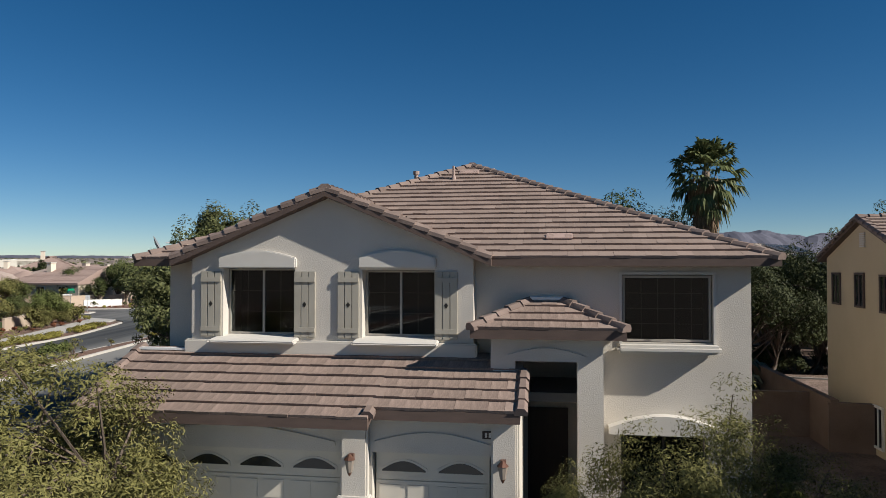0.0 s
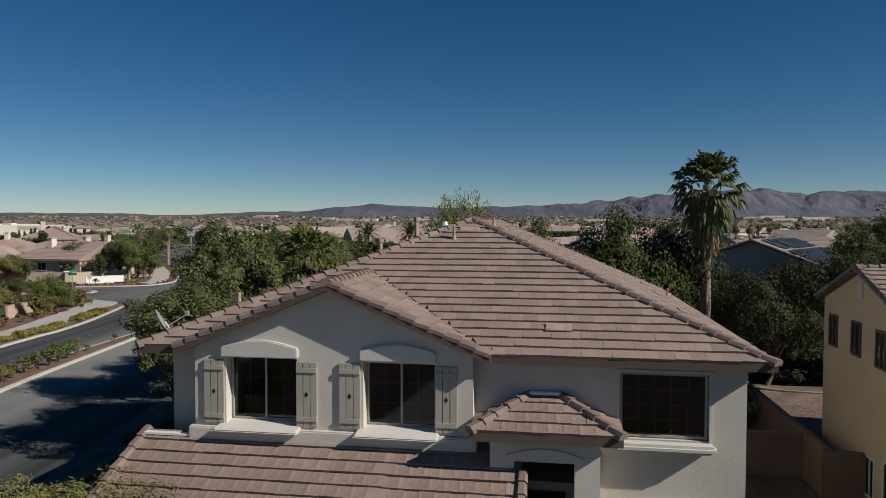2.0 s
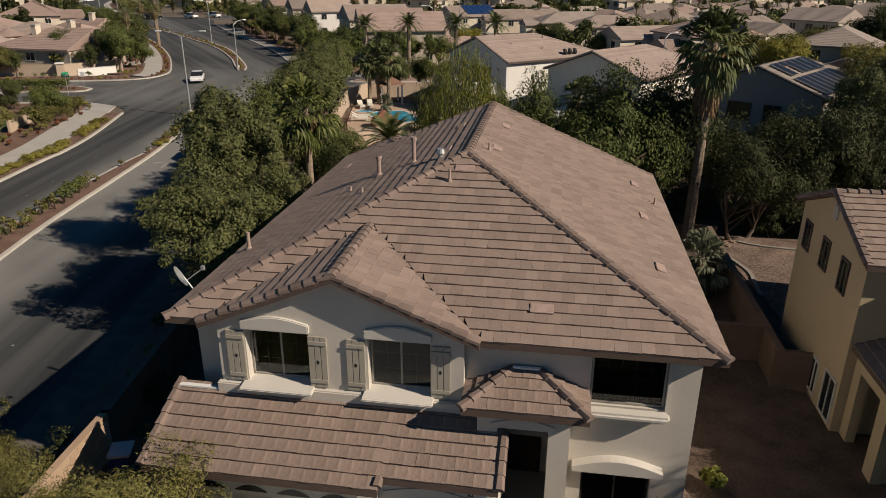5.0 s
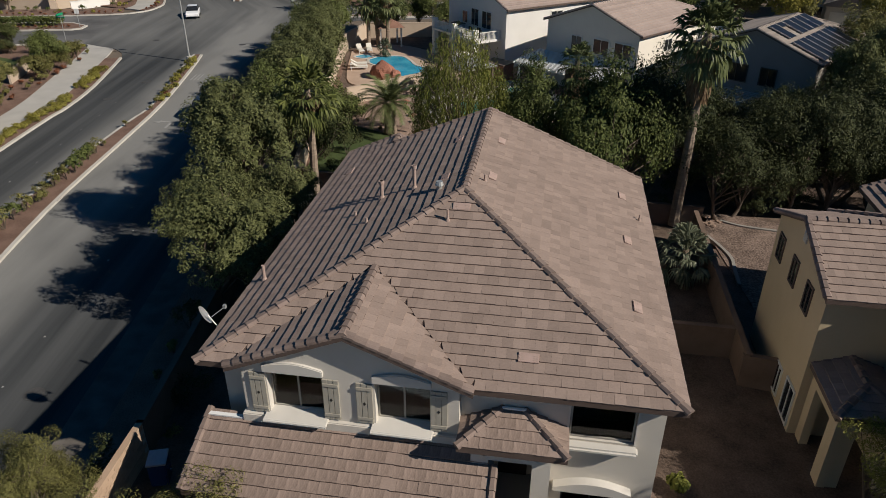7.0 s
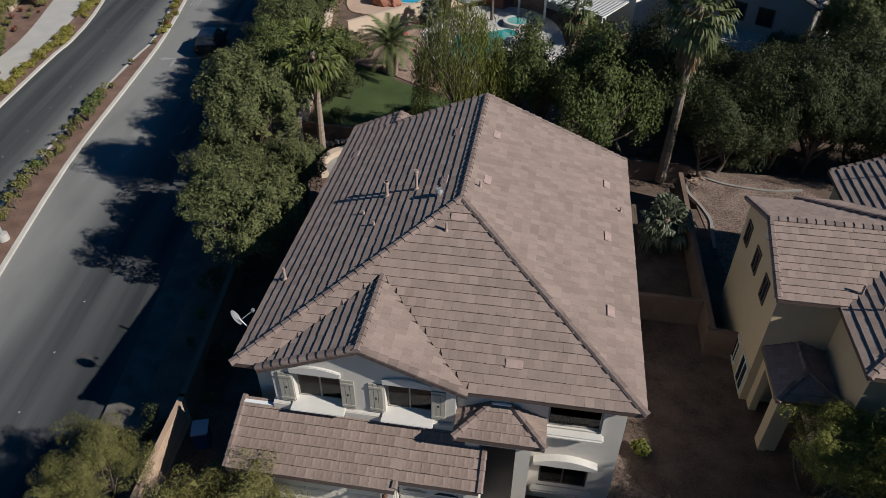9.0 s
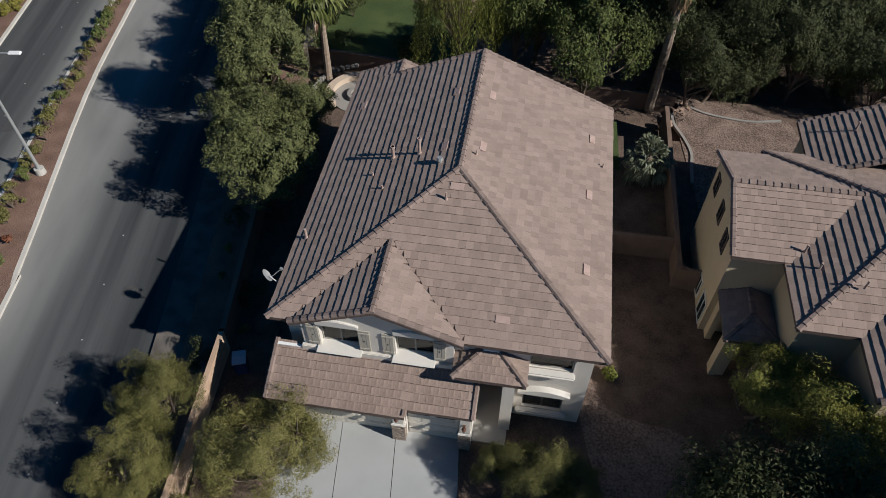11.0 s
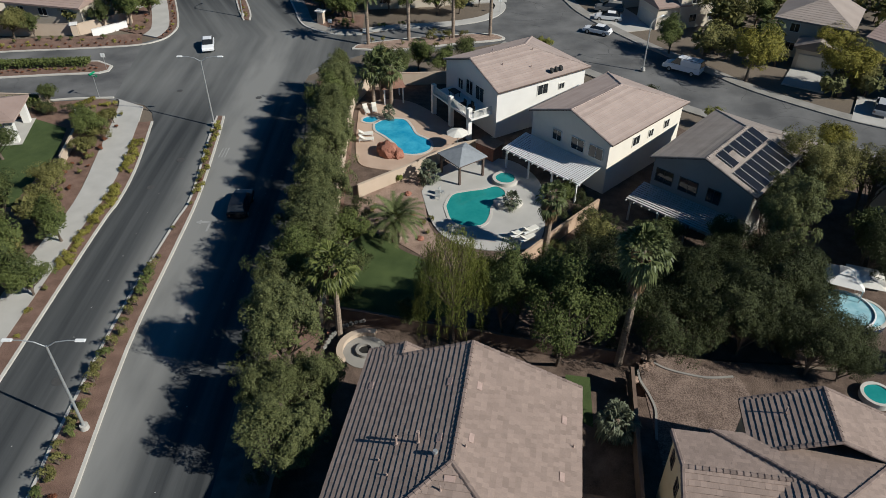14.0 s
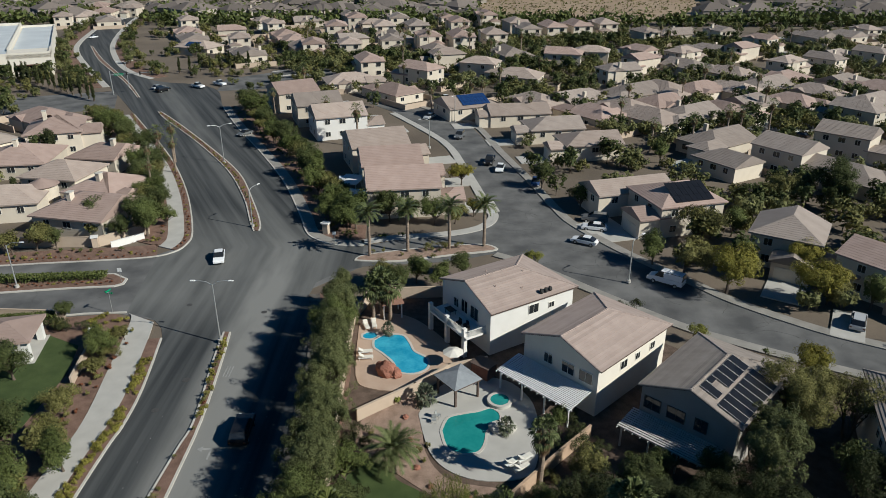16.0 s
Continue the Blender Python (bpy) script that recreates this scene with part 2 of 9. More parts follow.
gravel = surf("brown_gravel", (0.055, 0.038, 0.029), (0.17, 0.12, 0.092), 1.0, 0.95, 1.0, 14, depth=0.05, mottle=1.2)
gravel_red = surf("red_brown_gravel", (0.085, 0.059, 0.046), (0.25, 0.182, 0.147), 1.0, 0.95, 1.0, 9, depth=0.06, mottle=2.4)
gravel_pink = surf("pink_gravel", (0.17, 0.115, 0.085), (0.38, 0.27, 0.21), 1.0, 0.95, 1.0, 12, depth=0.05, mottle=1.2)
dirt = surf("desert_dirt", (0.095, 0.076, 0.058), (0.19, 0.152, 0.115), 0.05, 0.95, 0.6, 6, depth=0.05, mottle=0.8)
grass_mat = surf("lawn_grass", (0.03, 0.05, 0.014), (0.072, 0.1, 0.032), 0.5, 0.95, 0.8, 30, depth=0.04, mottle=0.9)
mulch = surf("planting_bed", (0.11, 0.066, 0.048), (0.235, 0.148, 0.112), 0.8, 0.95, 1.0, 12, depth=0.06, mottle=1.0)
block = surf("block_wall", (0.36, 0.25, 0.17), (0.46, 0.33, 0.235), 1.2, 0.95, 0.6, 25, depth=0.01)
# brown block, darkened in colour for the shade its walls stand in
block_brown_shaded = surf("brown_block_wall", (0.12, 0.082, 0.06), (0.19, 0.132, 0.1), 1.2, 0.95, 0.6, 25, depth=0.01)
block_pale = surf("stucco_wall", (0.42, 0.33, 0.25), (0.5, 0.4, 0.31), 0.6, 0.95, 0.3, 30, depth=0.01)
stone = surf("ledge_stone", (0.11, 0.09, 0.075), (0.34, 0.27, 0.21), 7, 0.9, 0.7, 25, depth=0.02, vary=0.3, island=True)
rock = surf("red_rock", (0.22, 0.09, 0.06), (0.36, 0.17, 0.12), 1.2, 0.9, 0.8, 8, depth=0.08)
pool_blue = water("pool_water_blue", (0.0, 0.2, 0.36), (0.08, 0.45, 0.6), 0.55)
pool_teal = water("pool_water_teal", (0.012, 0.19, 0.18), (0.035, 0.28, 0.255), 0.5)
pool_pale = water("pool_water_pale", (0.16, 0.36, 0.42), (0.4, 0.58, 0.62), 1.2)
solar = surf("solar_panel", (0.006, 0.006, 0.007), (0.014, 0.014, 0.016), 1, 0.35, 0, 20, spec=0.6)
solar_blue = surf("blue_solar_panel", (0.01, 0.03, 0.1), (0.02, 0.055, 0.16), 1, 0.15, 0, 20, spec=0.6)
bark = surf("tree_bark", (0.075, 0.055, 0.042), (0.17, 0.135, 0.105), 3, 0.95, 0.9, 25, stretch=(1, 1, 0.3), depth=0.03)
palm_bark = surf("palm_bark", (0.16, 0.12, 0.09), (0.33, 0.26, 0.2), 2, 0.95, 0.9, 12, stretch=(1, 1, 4), depth=0.03)
palm_dead = leafy("dead_fronds", (0.10, 0.062, 0.034), (0.27, 0.185, 0.11), 0.1)
leaf_olive = leafy("olive_leaves", (0.068, 0.068, 0.022), (0.215, 0.2, 0.07))
leaf_green = leafy("green_leaves", (0.04, 0.056, 0.017), (0.145, 0.165, 0.052))
leaf_street = leafy("street_tree_leaves", (0.042, 0.052, 0.02), (0.165, 0.174, 0.07))
leaf_dark = leafy("dark_leaves", (0.019, 0.026, 0.011), (0.074, 0.083, 0.033))
leaf_far = leafy("distant_leaves", (0.06, 0.068, 0.024), (0.175, 0.175, 0.07))
leaf_weep = leafy("weeping_leaves", (0.085, 0.1, 0.02), (0.25, 0.255, 0.066))
leaf_mid = leafy("garden_tree_leaves", (0.03, 0.042, 0.014), (0.115, 0.13, 0.046))
leaf_lime = leafy("lime_leaves", (0.085, 0.092, 0.02), (0.25, 0.25, 0.062))
leaf_yellow = leafy("autumn_leaves", (0.1, 0.1, 0.02), (0.29, 0.25, 0.05))
leaf_palm = leafy("palm_leaves", (0.04, 0.055, 0.022), (0.16, 0.18, 0.075), 0.15, 0.4)
leaf_palm_grey = leafy("grey_palm_leaves", (0.05, 0.062, 0.04), (0.19, 0.205, 0.135), 0.15, 0.4)
leaf_palm_bright = leafy("bright_palm_leaves", (0.05, 0.064, 0.018), (0.19, 0.205, 0.066), 0.15, 0.4)
leaf_gold = leafy("groundcover_leaves", (0.12, 0.115, 0.024), (0.31, 0.275, 0.066))
leaf_red = leafy("red_leaves", (0.11, 0.04, 0.025), (0.26, 0.11, 0.06))
iron = surf("iron_cover", (0.045, 0.044, 0.043), (0.08, 0.078, 0.075), 6, 0.7, 0.3, 60)
# mountain rock tinted blue-purple: the distance haze is in the colour
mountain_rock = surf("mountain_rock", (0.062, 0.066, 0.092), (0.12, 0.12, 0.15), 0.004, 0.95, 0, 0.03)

# ---- building tools ----
from mathutils.geometry import tessellate_polygon


def part(name, bm, material, parent=None, label="", smooth=False):
    """Links a bmesh as one mesh object, under a thing or a part."""
    me = bpy.data.meshes.new(name)
    bm.to_mesh(me)
    bm.free()
    me.materials.append(material)
    if smooth:
        me.polygons.foreach_set("use_smooth", [True] * len(me.polygons))
    ob = new(name, me)
    ob.parent = parent
    if label:
        ob["label"] = label
    return ob


def again(name, mesh, parent, m):
    """Another piece on the same mesh."""
    ob = new(name, mesh)
    ob.parent = parent
    ob.matrix_basis = m
    return ob


def thing(name, m, label, category, group="", kind=""):
    ob = new(name)
    ob.matrix_basis = m
    ob.empty_display_size = 0.3
    return tagged(ob, label, category, group, kind)


def box(bm, x0, x1, y0, y1, z0, z1, m=None, bevel=0.0):
    r = bmesh.ops.create_cube(bm, size=1.0, matrix=Matrix.Translation(((x0 + x1) / 2, (y0 + y1) / 2, (z0 + z1) / 2)) @ Matrix.Diagonal((x1 - x0, y1 - y0, z1 - z0, 1)))
    vs = r["verts"]
    if bevel:
        es = list({e for v in vs for e in v.link_edges})
        vs = list({v for f in bmesh.ops.bevel(bm, geom=es, offset=bevel, segments=2, affect="EDGES")["faces"] for v in f.verts} | {v for v in vs if v.is_valid})
    if m:
        bmesh.ops.transform(bm, matrix=m, verts=vs)
    return vs


def one_box(*a, **k):
    bm = bmesh.new()
    box(bm, *a, **k)
    return bm


def quad(bm, *ps):
    return bm.faces.new([bm.verts.new(p) for p in ps])


def prism(bm, pts, z0, z1, m=None):
    """A standing prism over a polygon of (x, y), concave ones too."""
    low = [bm.verts.new((x, y, z0)) for x, y in pts]
    top = [bm.verts.new((x, y, z1)) for x, y in pts]
    n = len(pts)
    for t in tessellate_polygon([[Vector((x, y, 0)) for x, y in pts]]):
        a, b, c = (pts[i] for i in t)
        turn = (b[0] - a[0]) * (c[1] - a[1]) - (b[1] - a[1]) * (c[0] - a[0])
        if abs(turn) > 1e-9:
            i, j, k = t if turn > 0 else t[::-1]
            bm.faces.new((top[i], top[j], top[k]))
            bm.faces.new((low[k], low[j], low[i]))
    for i in range(n):
        bm.faces.new((low[i], low[(i + 1) % n], top[(i + 1) % n], top[i]))
    if m:
        bmesh.ops.transform(bm, matrix=m, verts=low + top)
    return low + top


def panel(bm, pts, y0, y1, m=None):
    """The same, for a polygon of (x, z) drawn on a wall, from y0 to y1."""
    vs = prism(bm, pts, -y1, -y0, None)
    t = Matrix(((1, 0, 0, 0), (0, 0, -1, 0), (0, 1, 0, 0), (0, 0, 0, 1)))
    bmesh.ops.transform(bm, matrix=(m or Matrix()) @ t, verts=vs)
    return vs


def tube(bm, p0, p1, r0, r1=None, sides=10, caps=True):
    p0, p1 = Vector(p0), Vector(p1)
    d = p1 - p0
    q = d.to_track_quat("Z", "Y").to_matrix().to_4x4()
    r = bmesh.ops.create_cone(bm, cap_ends=caps, segments=sides, radius1=r0, radius2=r0 if r1 is None else r1, depth=d.length, matrix=Matrix.Translation((p0 + p1) / 2) @ q)
    return r["verts"]


def wall_sheet(bm, u0, u1, z0, z1, thick, holes, m):
    """A wall in its own plane (u along, z up, front face at 0, back at thick) with openings that go through."""
    us = sorted({u0, u1, *[h[0] for h in holes], *[h[1] for h in holes]})
    zs = sorted({z0, z1, *[h[2] for h in holes], *[h[3] for h in holes]})

    def solid(i, j):
        if i < 0 or j < 0 or i >= len(us) - 1 or j >= len(zs) - 1:
            return False
        u, z = (us[i] + us[i + 1]) / 2, (zs[j] + zs[j + 1]) / 2
        return not any(h[0] < u < h[1] and h[2] < z < h[3] for h in holes)

    for i in range(len(us) - 1):
        for j in range(len(zs) - 1):
            if not solid(i, j):
                continue
            a, b, c, d = us[i], us[i + 1], zs[j], zs[j + 1]
            fs = [((a, 0, c), (b, 0, c), (b, 0, d), (a, 0, d)), ((b, thick, c), (a, thick, c), (a, thick, d), (b, thick, d))]
            if not solid(i - 1, j):
                fs.append(((a, thick, c), (a, 0, c), (a, 0, d), (a, thick, d)))
            if not solid(i + 1, j):
                fs.append(((b, 0, c), (b, thick, c), (b, thick, d), (b, 0, d)))
            if not solid(i, j - 1):
                fs.append(((a, thick, c), (b, thick, c), (b, 0, c), (a, 0, c)))
            if not solid(i, j + 1):
                fs.append(((a, 0, d), (b, 0, d), (b, thick, d), (a, thick, d)))
            for f in fs:
                quad(bm, *[m @ Vector(p) for p in f])


def slab(name, pts, z0, z1, material, label="", category="", kind="structure", parent=None):
    bm = bmesh.new()
    area = sum(a[0] * b[1] - b[0] * a[1] for a, b in zip(pts, list(pts[1:]) + [pts[0]]))
    prism(bm, list(pts) if area > 0 else list(pts)[::-1], z0, z1)
    ob = part(name, bm, material, parent)
    return tagged(ob, label, category, "", kind)


def ribbon(name, left, right, z0, z1, material, label="", category="", kind="structure", parent=None):
    return slab(name, list(left) + list(right)[::-1], z0, z1, material, label, category, kind, parent)


def offset(line, d):
    """The polyline moved d to the right of its way."""
    out = []
    for i, p in enumerate(line):
        a, b = Vector(line[max(i - 1, 0)]), Vector(line[min(i + 1, len(line) - 1)])
        t = (b - a).normalized()
        out.append((p[0] + t.y * d, p[1] - t.x * d))
    return out


def smooth_line(pts, steps=4):
    """A curve through the points."""
    out = []
    n = len(pts)
    for i in range(n - 1):
        p = [Vector(pts[max(0, min(n - 1, i + k))]) for k in (-1, 0, 1, 2)]
        for s in range(steps):
            t = s / steps
            q = 0.5 * (2 * p[1] + (p[2] - p[0]) * t + (2 * p[0] - 5 * p[1] + 4 * p[2] - p[3]) * t * t + (3 * p[1] - p[0] - 3 * p[2] + p[3]) * t ** 3)
            out.append((q.x, q.y))
    out.append(tuple(pts[-1]))
    return out


def loop(cx, cy, rx, ry, n=24, wob=0.0, ph=0.0):
    return [(cx + rx * (1 + wob * math.sin(3 * a + ph)) * math.cos(a), cy + ry * (1 + wob * math.sin(2 * a + ph)) * math.sin(a)) for a in [2 * math.pi * i / n for i in range(n)]]


# -- roofs --
TILE_W, TILE_L = 0.32, 0.36


def span(poly, s):
    """The stretch of a convex polygon of (a, s) at height s."""
    xs = []
    for (a0, s0), (a1, s1) in zip(poly, poly[1:] + poly[:1]):
        if (s0 - s) * (s1 - s) <= 0 and s0 != s1:
            xs.append(a0 + (a1 - a0) * (s - s0) / (s1 - s0))
    return (min(xs), max(xs)) if len(xs) > 1 else None


def tiled(bm, corners, along, rng, whole=True, full=None, lift=0.058, width=TILE_W, length=TILE_L):
    """Lays a convex roof plane with courses of lapped tiles from its eave (the line along which 'along' runs) up. With whole=False
    a course is one strip. Full tiles go to the list full as poses instead, where it is given."""
    o = Vector(corners[0])
    a = Vector(along).normalized()
    nrm = None
    for i in range(len(corners) - 2):
        c = (Vector(corners[i + 1]) - o).cross(Vector(corners[i + 2]) - o)
        if c.length > 1e-6:
            nrm = c.normalized()
            break
    if nrm.z < 0:
        nrm = -nrm
    up = nrm.cross(a)
    if up.z < 0:
        up = -up
    flat = [((Vector(c) - o).dot(a), (Vector(c) - o).dot(up)) for c in corners]
    lo, hi = min(f[1] for f in flat), max(f[1] for f in flat)
    rows = max(1, round((hi - lo) / length))
    step = (hi - lo) / rows

    def at(x, s, h):
        return o + a * x + up * s + nrm * h

    for r in range(rows):
        s0, s1 = lo + r * step, lo + (r + 1) * step
        e0, e1 = span(flat, s0 + 1e-4), span(flat, s1 - 1e-4)
        if not e0 or not e1:
            continue
        left, right = min(e0[0], e1[0]), max(e0[1], e1[1])
        k0 = math.floor(left / width) - 1
        k1 = math.ceil(right / width) + 1
        cuts = [k * width + (width / 2 if r % 2 else 0) for k in range(k0, k1 + 1)] if whole else [left, right]
        for c0, c1 in zip(cuts, cuts[1:]):
            g = 0.0015 if whole else 0
            b0, b1 = max(c0 + g, e0[0]), min(c1 - g, e0[1])
            t0, t1 = max(c0 + g, e1[0]), min(c1 - g, e1[1])
            if b1 - b0 < 0.02 and t1 - t0 < 0.02:
                continue
            if b1 <= b0:
                b0 = b1 = (t0 + t1) / 2 if t0 <= t1 else b0
            if t1 <= t0:
                t0 = t1 = min(max((b0 + b1) / 2, e1[0]), e1[1])
            j = rng.uniform(-0.006, 0.006) if whole else 0
            h0 = lift + j
            d = rng.uniform(-0.008, 0.008) if whole else 0
            if full is not None and b1 - b0 > width - 0.02 and t1 - t0 > width - 0.02:
                m = Matrix((a, up, nrm)).transposed().to_4x4()
                m.translation = at((b0 + b1) / 2, s0 + d, j)
                full.append(m)
                continue
            p = [at(b0, s0 + d, h0), at(b1, s0 + d, h0), at(t1, s1, 0.012), at(t0, s1, 0.012), at(b0, s0 + d, 0), at(b1, s0 + d, 0), at(t1, s1, 0), at(t0, s1, 0)]
            v = [bm.verts.new(q) for q in p]
            for f in ((0, 1, 2, 3), (4, 5, 1, 0), (5, 6, 2, 1), (7, 4, 0, 3)):
                bm.faces.new([v[i] for i in f])
    return step


def deck(bm, corners, thick=0.16):
    """The boards under a roof plane, as a slab."""
    top = [bm.verts.new(Vector(c) + Vector((0, 0, -0.004))) for c in corners]
    low = [bm.verts.new(Vector(c) - Vector((0, 0, thick))) for c in corners]
    bm.faces.new(top)
    bm.faces.new(low[::-1])
    n = len(top)
    for i in range(n):
        bm.faces.new((low[i], low[(i + 1) % n], top[(i + 1) % n], top[i]))


def caps(bm, p0, p1, rng, w=0.14, h=0.065, piece=0.36, side=None):
    """Ridge, hip or rake tiles: overlapping angled pieces from the lower end up."""
    p0, p1 = Vector(p0), Vector(p1)
    if p0.z > p1.z:
        p0, p1 = p1, p0
    d = p1 - p0
    n = max(1, round(d.length / piece))
    t = d / n
    x = t.cross(Vector((0, 0, 1))).normalized()
    z = x.cross(t).normalized()
    for i in range(n):
        a, b = p0 + t * i, p0 + t * (i + 1.12)
        l0, l1 = 0.045 + rng.uniform(-0.008, 0.008), 0.005
        prof = [(-w, -0.08), (-w, 0.0), (-w * 0.5, h), (w * 0.5, h), (w, 0.0), (w, -0.08)]
        va = [bm.verts.new(a + x * u * 1.08 + z * (v + l0)) for u, v in prof]
        vb = [bm.verts.new(b + x * u * 0.92 + z * (v + l1)) for u, v in prof]
        for k in range(5):
            bm.faces.new((va[k], va[k + 1], vb[k + 1], vb[k]))
        bm.faces.new(va[::-1])
        bm.faces.new(vb)


def tile_mesh():
    bm = bmesh.new()
    w, l = TILE_W / 2 - 0.002, TILE_L
    p = [(-w, 0, 0.058), (w, 0, 0.058), (w, l, 0.012), (-w, l, 0.012), (-w, 0, 0), (w, 0, 0), (w, l, 0), (-w, l, 0)]
    v = [bm.verts.new(q) for q in p]
    for f in ((0, 1, 2, 3), (4, 5, 1, 0), (5, 6, 2, 1), (7, 4, 0, 3), (6, 7, 3, 2)):
        bm.faces.new([v[i] for i in f])
    me = bpy.data.meshes.new("roof_tile")
    bm.to_mesh(me)
    bm.free()
    me.materials.append(tile_piece)
    return me

# ---- ground, roads and pavements ----
bm = bmesh.new()
bmesh.ops.create_circle(bm, cap_ends=True, segments=96, radius=4700, matrix=Matrix.Translation((0, 0, -0.05)))
tagged(part("ground", bm, dirt), "flat brown desert ground reaching the horizon", "ground", "", "structure")

WEST = smooth_line([(-33.3, -70), (-33.3, 20), (-33.5, 55), (-33.3, 61), (-33.8, 68), (-35.6, 79)]) + smooth_line([(-36.6, 81.5), (-39, 84.2), (-43, 85.8)]) + smooth_line([(-45.5, 104.2), (-43, 106), (-42.2, 109), (-43, 114.6), (-49.3, 131.7), (-57.6, 149.7), (-66.7, 166.4), (-78, 185), (-90, 205), (-104.4, 228.6), (-133, 274), (-156, 314), (-169, 348), (-187, 414), (-211, 509)])
EAST = smooth_line([(-14.4, -70), (-14.6, 15), (-15, 40), (-15.8, 70), (-16.8, 80), (-18.7, 91)]) + smooth_line([(-18.3, 95), (-15.4, 98.5), (-12, 100.3)]) + smooth_line([(-12.5, 108.5), (-17, 108.6), (-21, 111), (-23.4, 114.7), (-25.9, 122.7), (-33, 142), (-42.6, 162.7), (-54.2, 186), (-64.4, 209), (-73, 233), (-84, 243), (-98, 248), (-118, 268), (-137, 302), (-153, 339.5), (-172, 402), (-189, 473), (-200, 520)])
ribbon("road", WEST, EAST, -0.045, 0.0, asphalt_main, "dark worn asphalt main road with faint wheel tracks", "road")
MED_W = smooth_line([(-26.4, -70), (-26.5, 15), (-27.0, 32), (-27.1, 45), (-26.5, 57), (-26.2, 62), (-27.6, 74), (-28.15, 80.5)])
MED_E = smooth_line([(-23.2, -70), (-23.2, 15), (-23.4, 24), (-24.8, 40), (-25.0, 52), (-25.2, 62), (-26.3, 74), (-27.1, 80.5)])
NB = [p for p in EAST if p[1] < 92]


def raised(name, left, right, material, label, kerb=0.22, z=0.15, category="pavement"):
    """A raised strip with its own kerb on either side."""
    ribbon(name, offset(left, kerb), offset(right, -kerb), -0.02, z + 0.004, material, label, category)
    ribbon("kerb", left, offset(left, kerb), -0.02, z, kerb_stone, "pale concrete kerb along the road", "kerb")
    ribbon("kerb", offset(right, -kerb), right, -0.02, z, kerb_stone, "pale concrete kerb along the road", "kerb")


raised("median", MED_W, MED_E, mulch, "narrow road median with a bed of red-brown soil and low shrubs", 0.25)
N_W = smooth_line([(-32.6, 114.9), (-34.2, 119), (-38.7, 131.8), (-47, 149.7), (-61.1, 172.4), (-77, 195.3), (-81.5, 203)])
N_E = smooth_line([(-31.4, 114.9), (-32.2, 119), (-36.2, 130), (-43.3, 147), (-55.6, 167), (-71.4, 190.5), (-80.5, 203)])
raised("median", N_W, N_E, mulch, "curving road median with a bed of soil and low shrubs", 0.25)
raised("median", smooth_line([(-95, 222), (-110, 248), (-137, 290), (-157, 327)]), smooth_line([(-94, 222), (-108.5, 248), (-135, 290), (-156, 327)]), mulch, "far road median with low shrubs", 0.25)

# west side: planting strip, pavement, beds
WKERB = [p for p in WEST if p[1] < 80]
ribbon("kerb", offset(WKERB, -0.25), WKERB, -0.02, 0.15, kerb_stone, "pale concrete kerb along the road", "kerb")
ribbon("planting_strip", offset(WKERB, -1.75), offset(WKERB, -0.25), -0.02, 0.13, mulch, "strip of red-brown soil between kerb and pavement", "planting bed")
WALK_L = smooth_line([(-38, -70), (-38, 20), (-38.2, 50), (-37.9, 60.7), (-39.4, 71.2), (-41.4, 83.2), (-42.6, 85.4)])
WALK_R = offset(WKERB, -1.75) + [(-38.2, 83)]
ribbon("pavement", WALK_L, WALK_R, -0.02, 0.15, concrete, "pale grey concrete pavement beside the road", "pavement")
slab("planting_bed", [(-38, -70), (-38, 20), (-38.2, 50), (-37.9, 60.7), (-39.4, 71.2), (-41.4, 83.2), (-44, 85.2), (-60, 83), (-60, -70)], -0.03, 0.12, mulch, "broad bed of brown soil with shrubs behind the pavement", "planting bed")
slab("lawn", [(-44, 60), (-53, 60), (-53, 74), (-51.5, 80), (-45.5, 77), (-44, 71)], 0.12, 0.16, grass_mat, "dark green mown lawn in a park corner", "lawn")

# side street to the west, with its island
slab("side_street", [(-38, 83.6), (-44.5, 85.7), (-58.9, 83.2), (-110, 75), (-118, 92), (-68.8, 100.4), (-56.3, 102.1), (-46.9, 103.8), (-42, 109), (-39, 100)], -0.045, -0.006, asphalt_street, "grey asphalt side street joining the main road", "road")
slab("kerb", [(-120, 82), (-63.6, 91.3), (-54.5, 92.7), (-47.9, 93.4), (-46.8, 94.2), (-46.9, 96), (-49.5, 97.8), (-58.5, 97.5), (-66.8, 96.8), (-118, 89)], -0.03, 0.14, kerb_stone, "pale kerb round the street island", "kerb")
slab("street_island", [(-119, 82.5), (-63.5, 91.7), (-54.4, 93.1), (-48.1, 93.8), (-47.2, 94.5), (-47.3, 95.9), (-49.6, 97.4), (-58.5, 97.1), (-66.7, 96.4), (-117, 88.6)], -0.02, 0.16, mulch, "planted island of red-brown soil in the side street", "planting bed")
ribbon("kerb", [(-59, 82.9), (-48.7, 85.2), (-43, 85.6)], [(-59, 83.2), (-48.7, 85.5), (-43, 85.9)], -0.02, 0.15, kerb_stone, "pale concrete kerb along the side street", "kerb")
NS = smooth_line([(-110, 93.5), (-68.8, 100.4), (-56.3, 102.1), (-46.9, 103.6), (-43.4, 105.6), (-42.2, 109), (-43, 114.6), (-49.3, 131.7), (-57.6, 149.7), (-66.7, 166.4), (-78, 185), (-87, 200)])
ribbon("kerb", offset(NS, -0.25), NS, -0.02, 0.15, kerb_stone, "pale concrete kerb round the corner", "kerb")
N5 = [p for p in NS if p[1] > 106]
ribbon("planting_strip", offset(N5, -1.5), offset(N5, -0.25), -0.02, 0.13, mulch, "strip of red soil with low plants along the kerb", "planting bed")
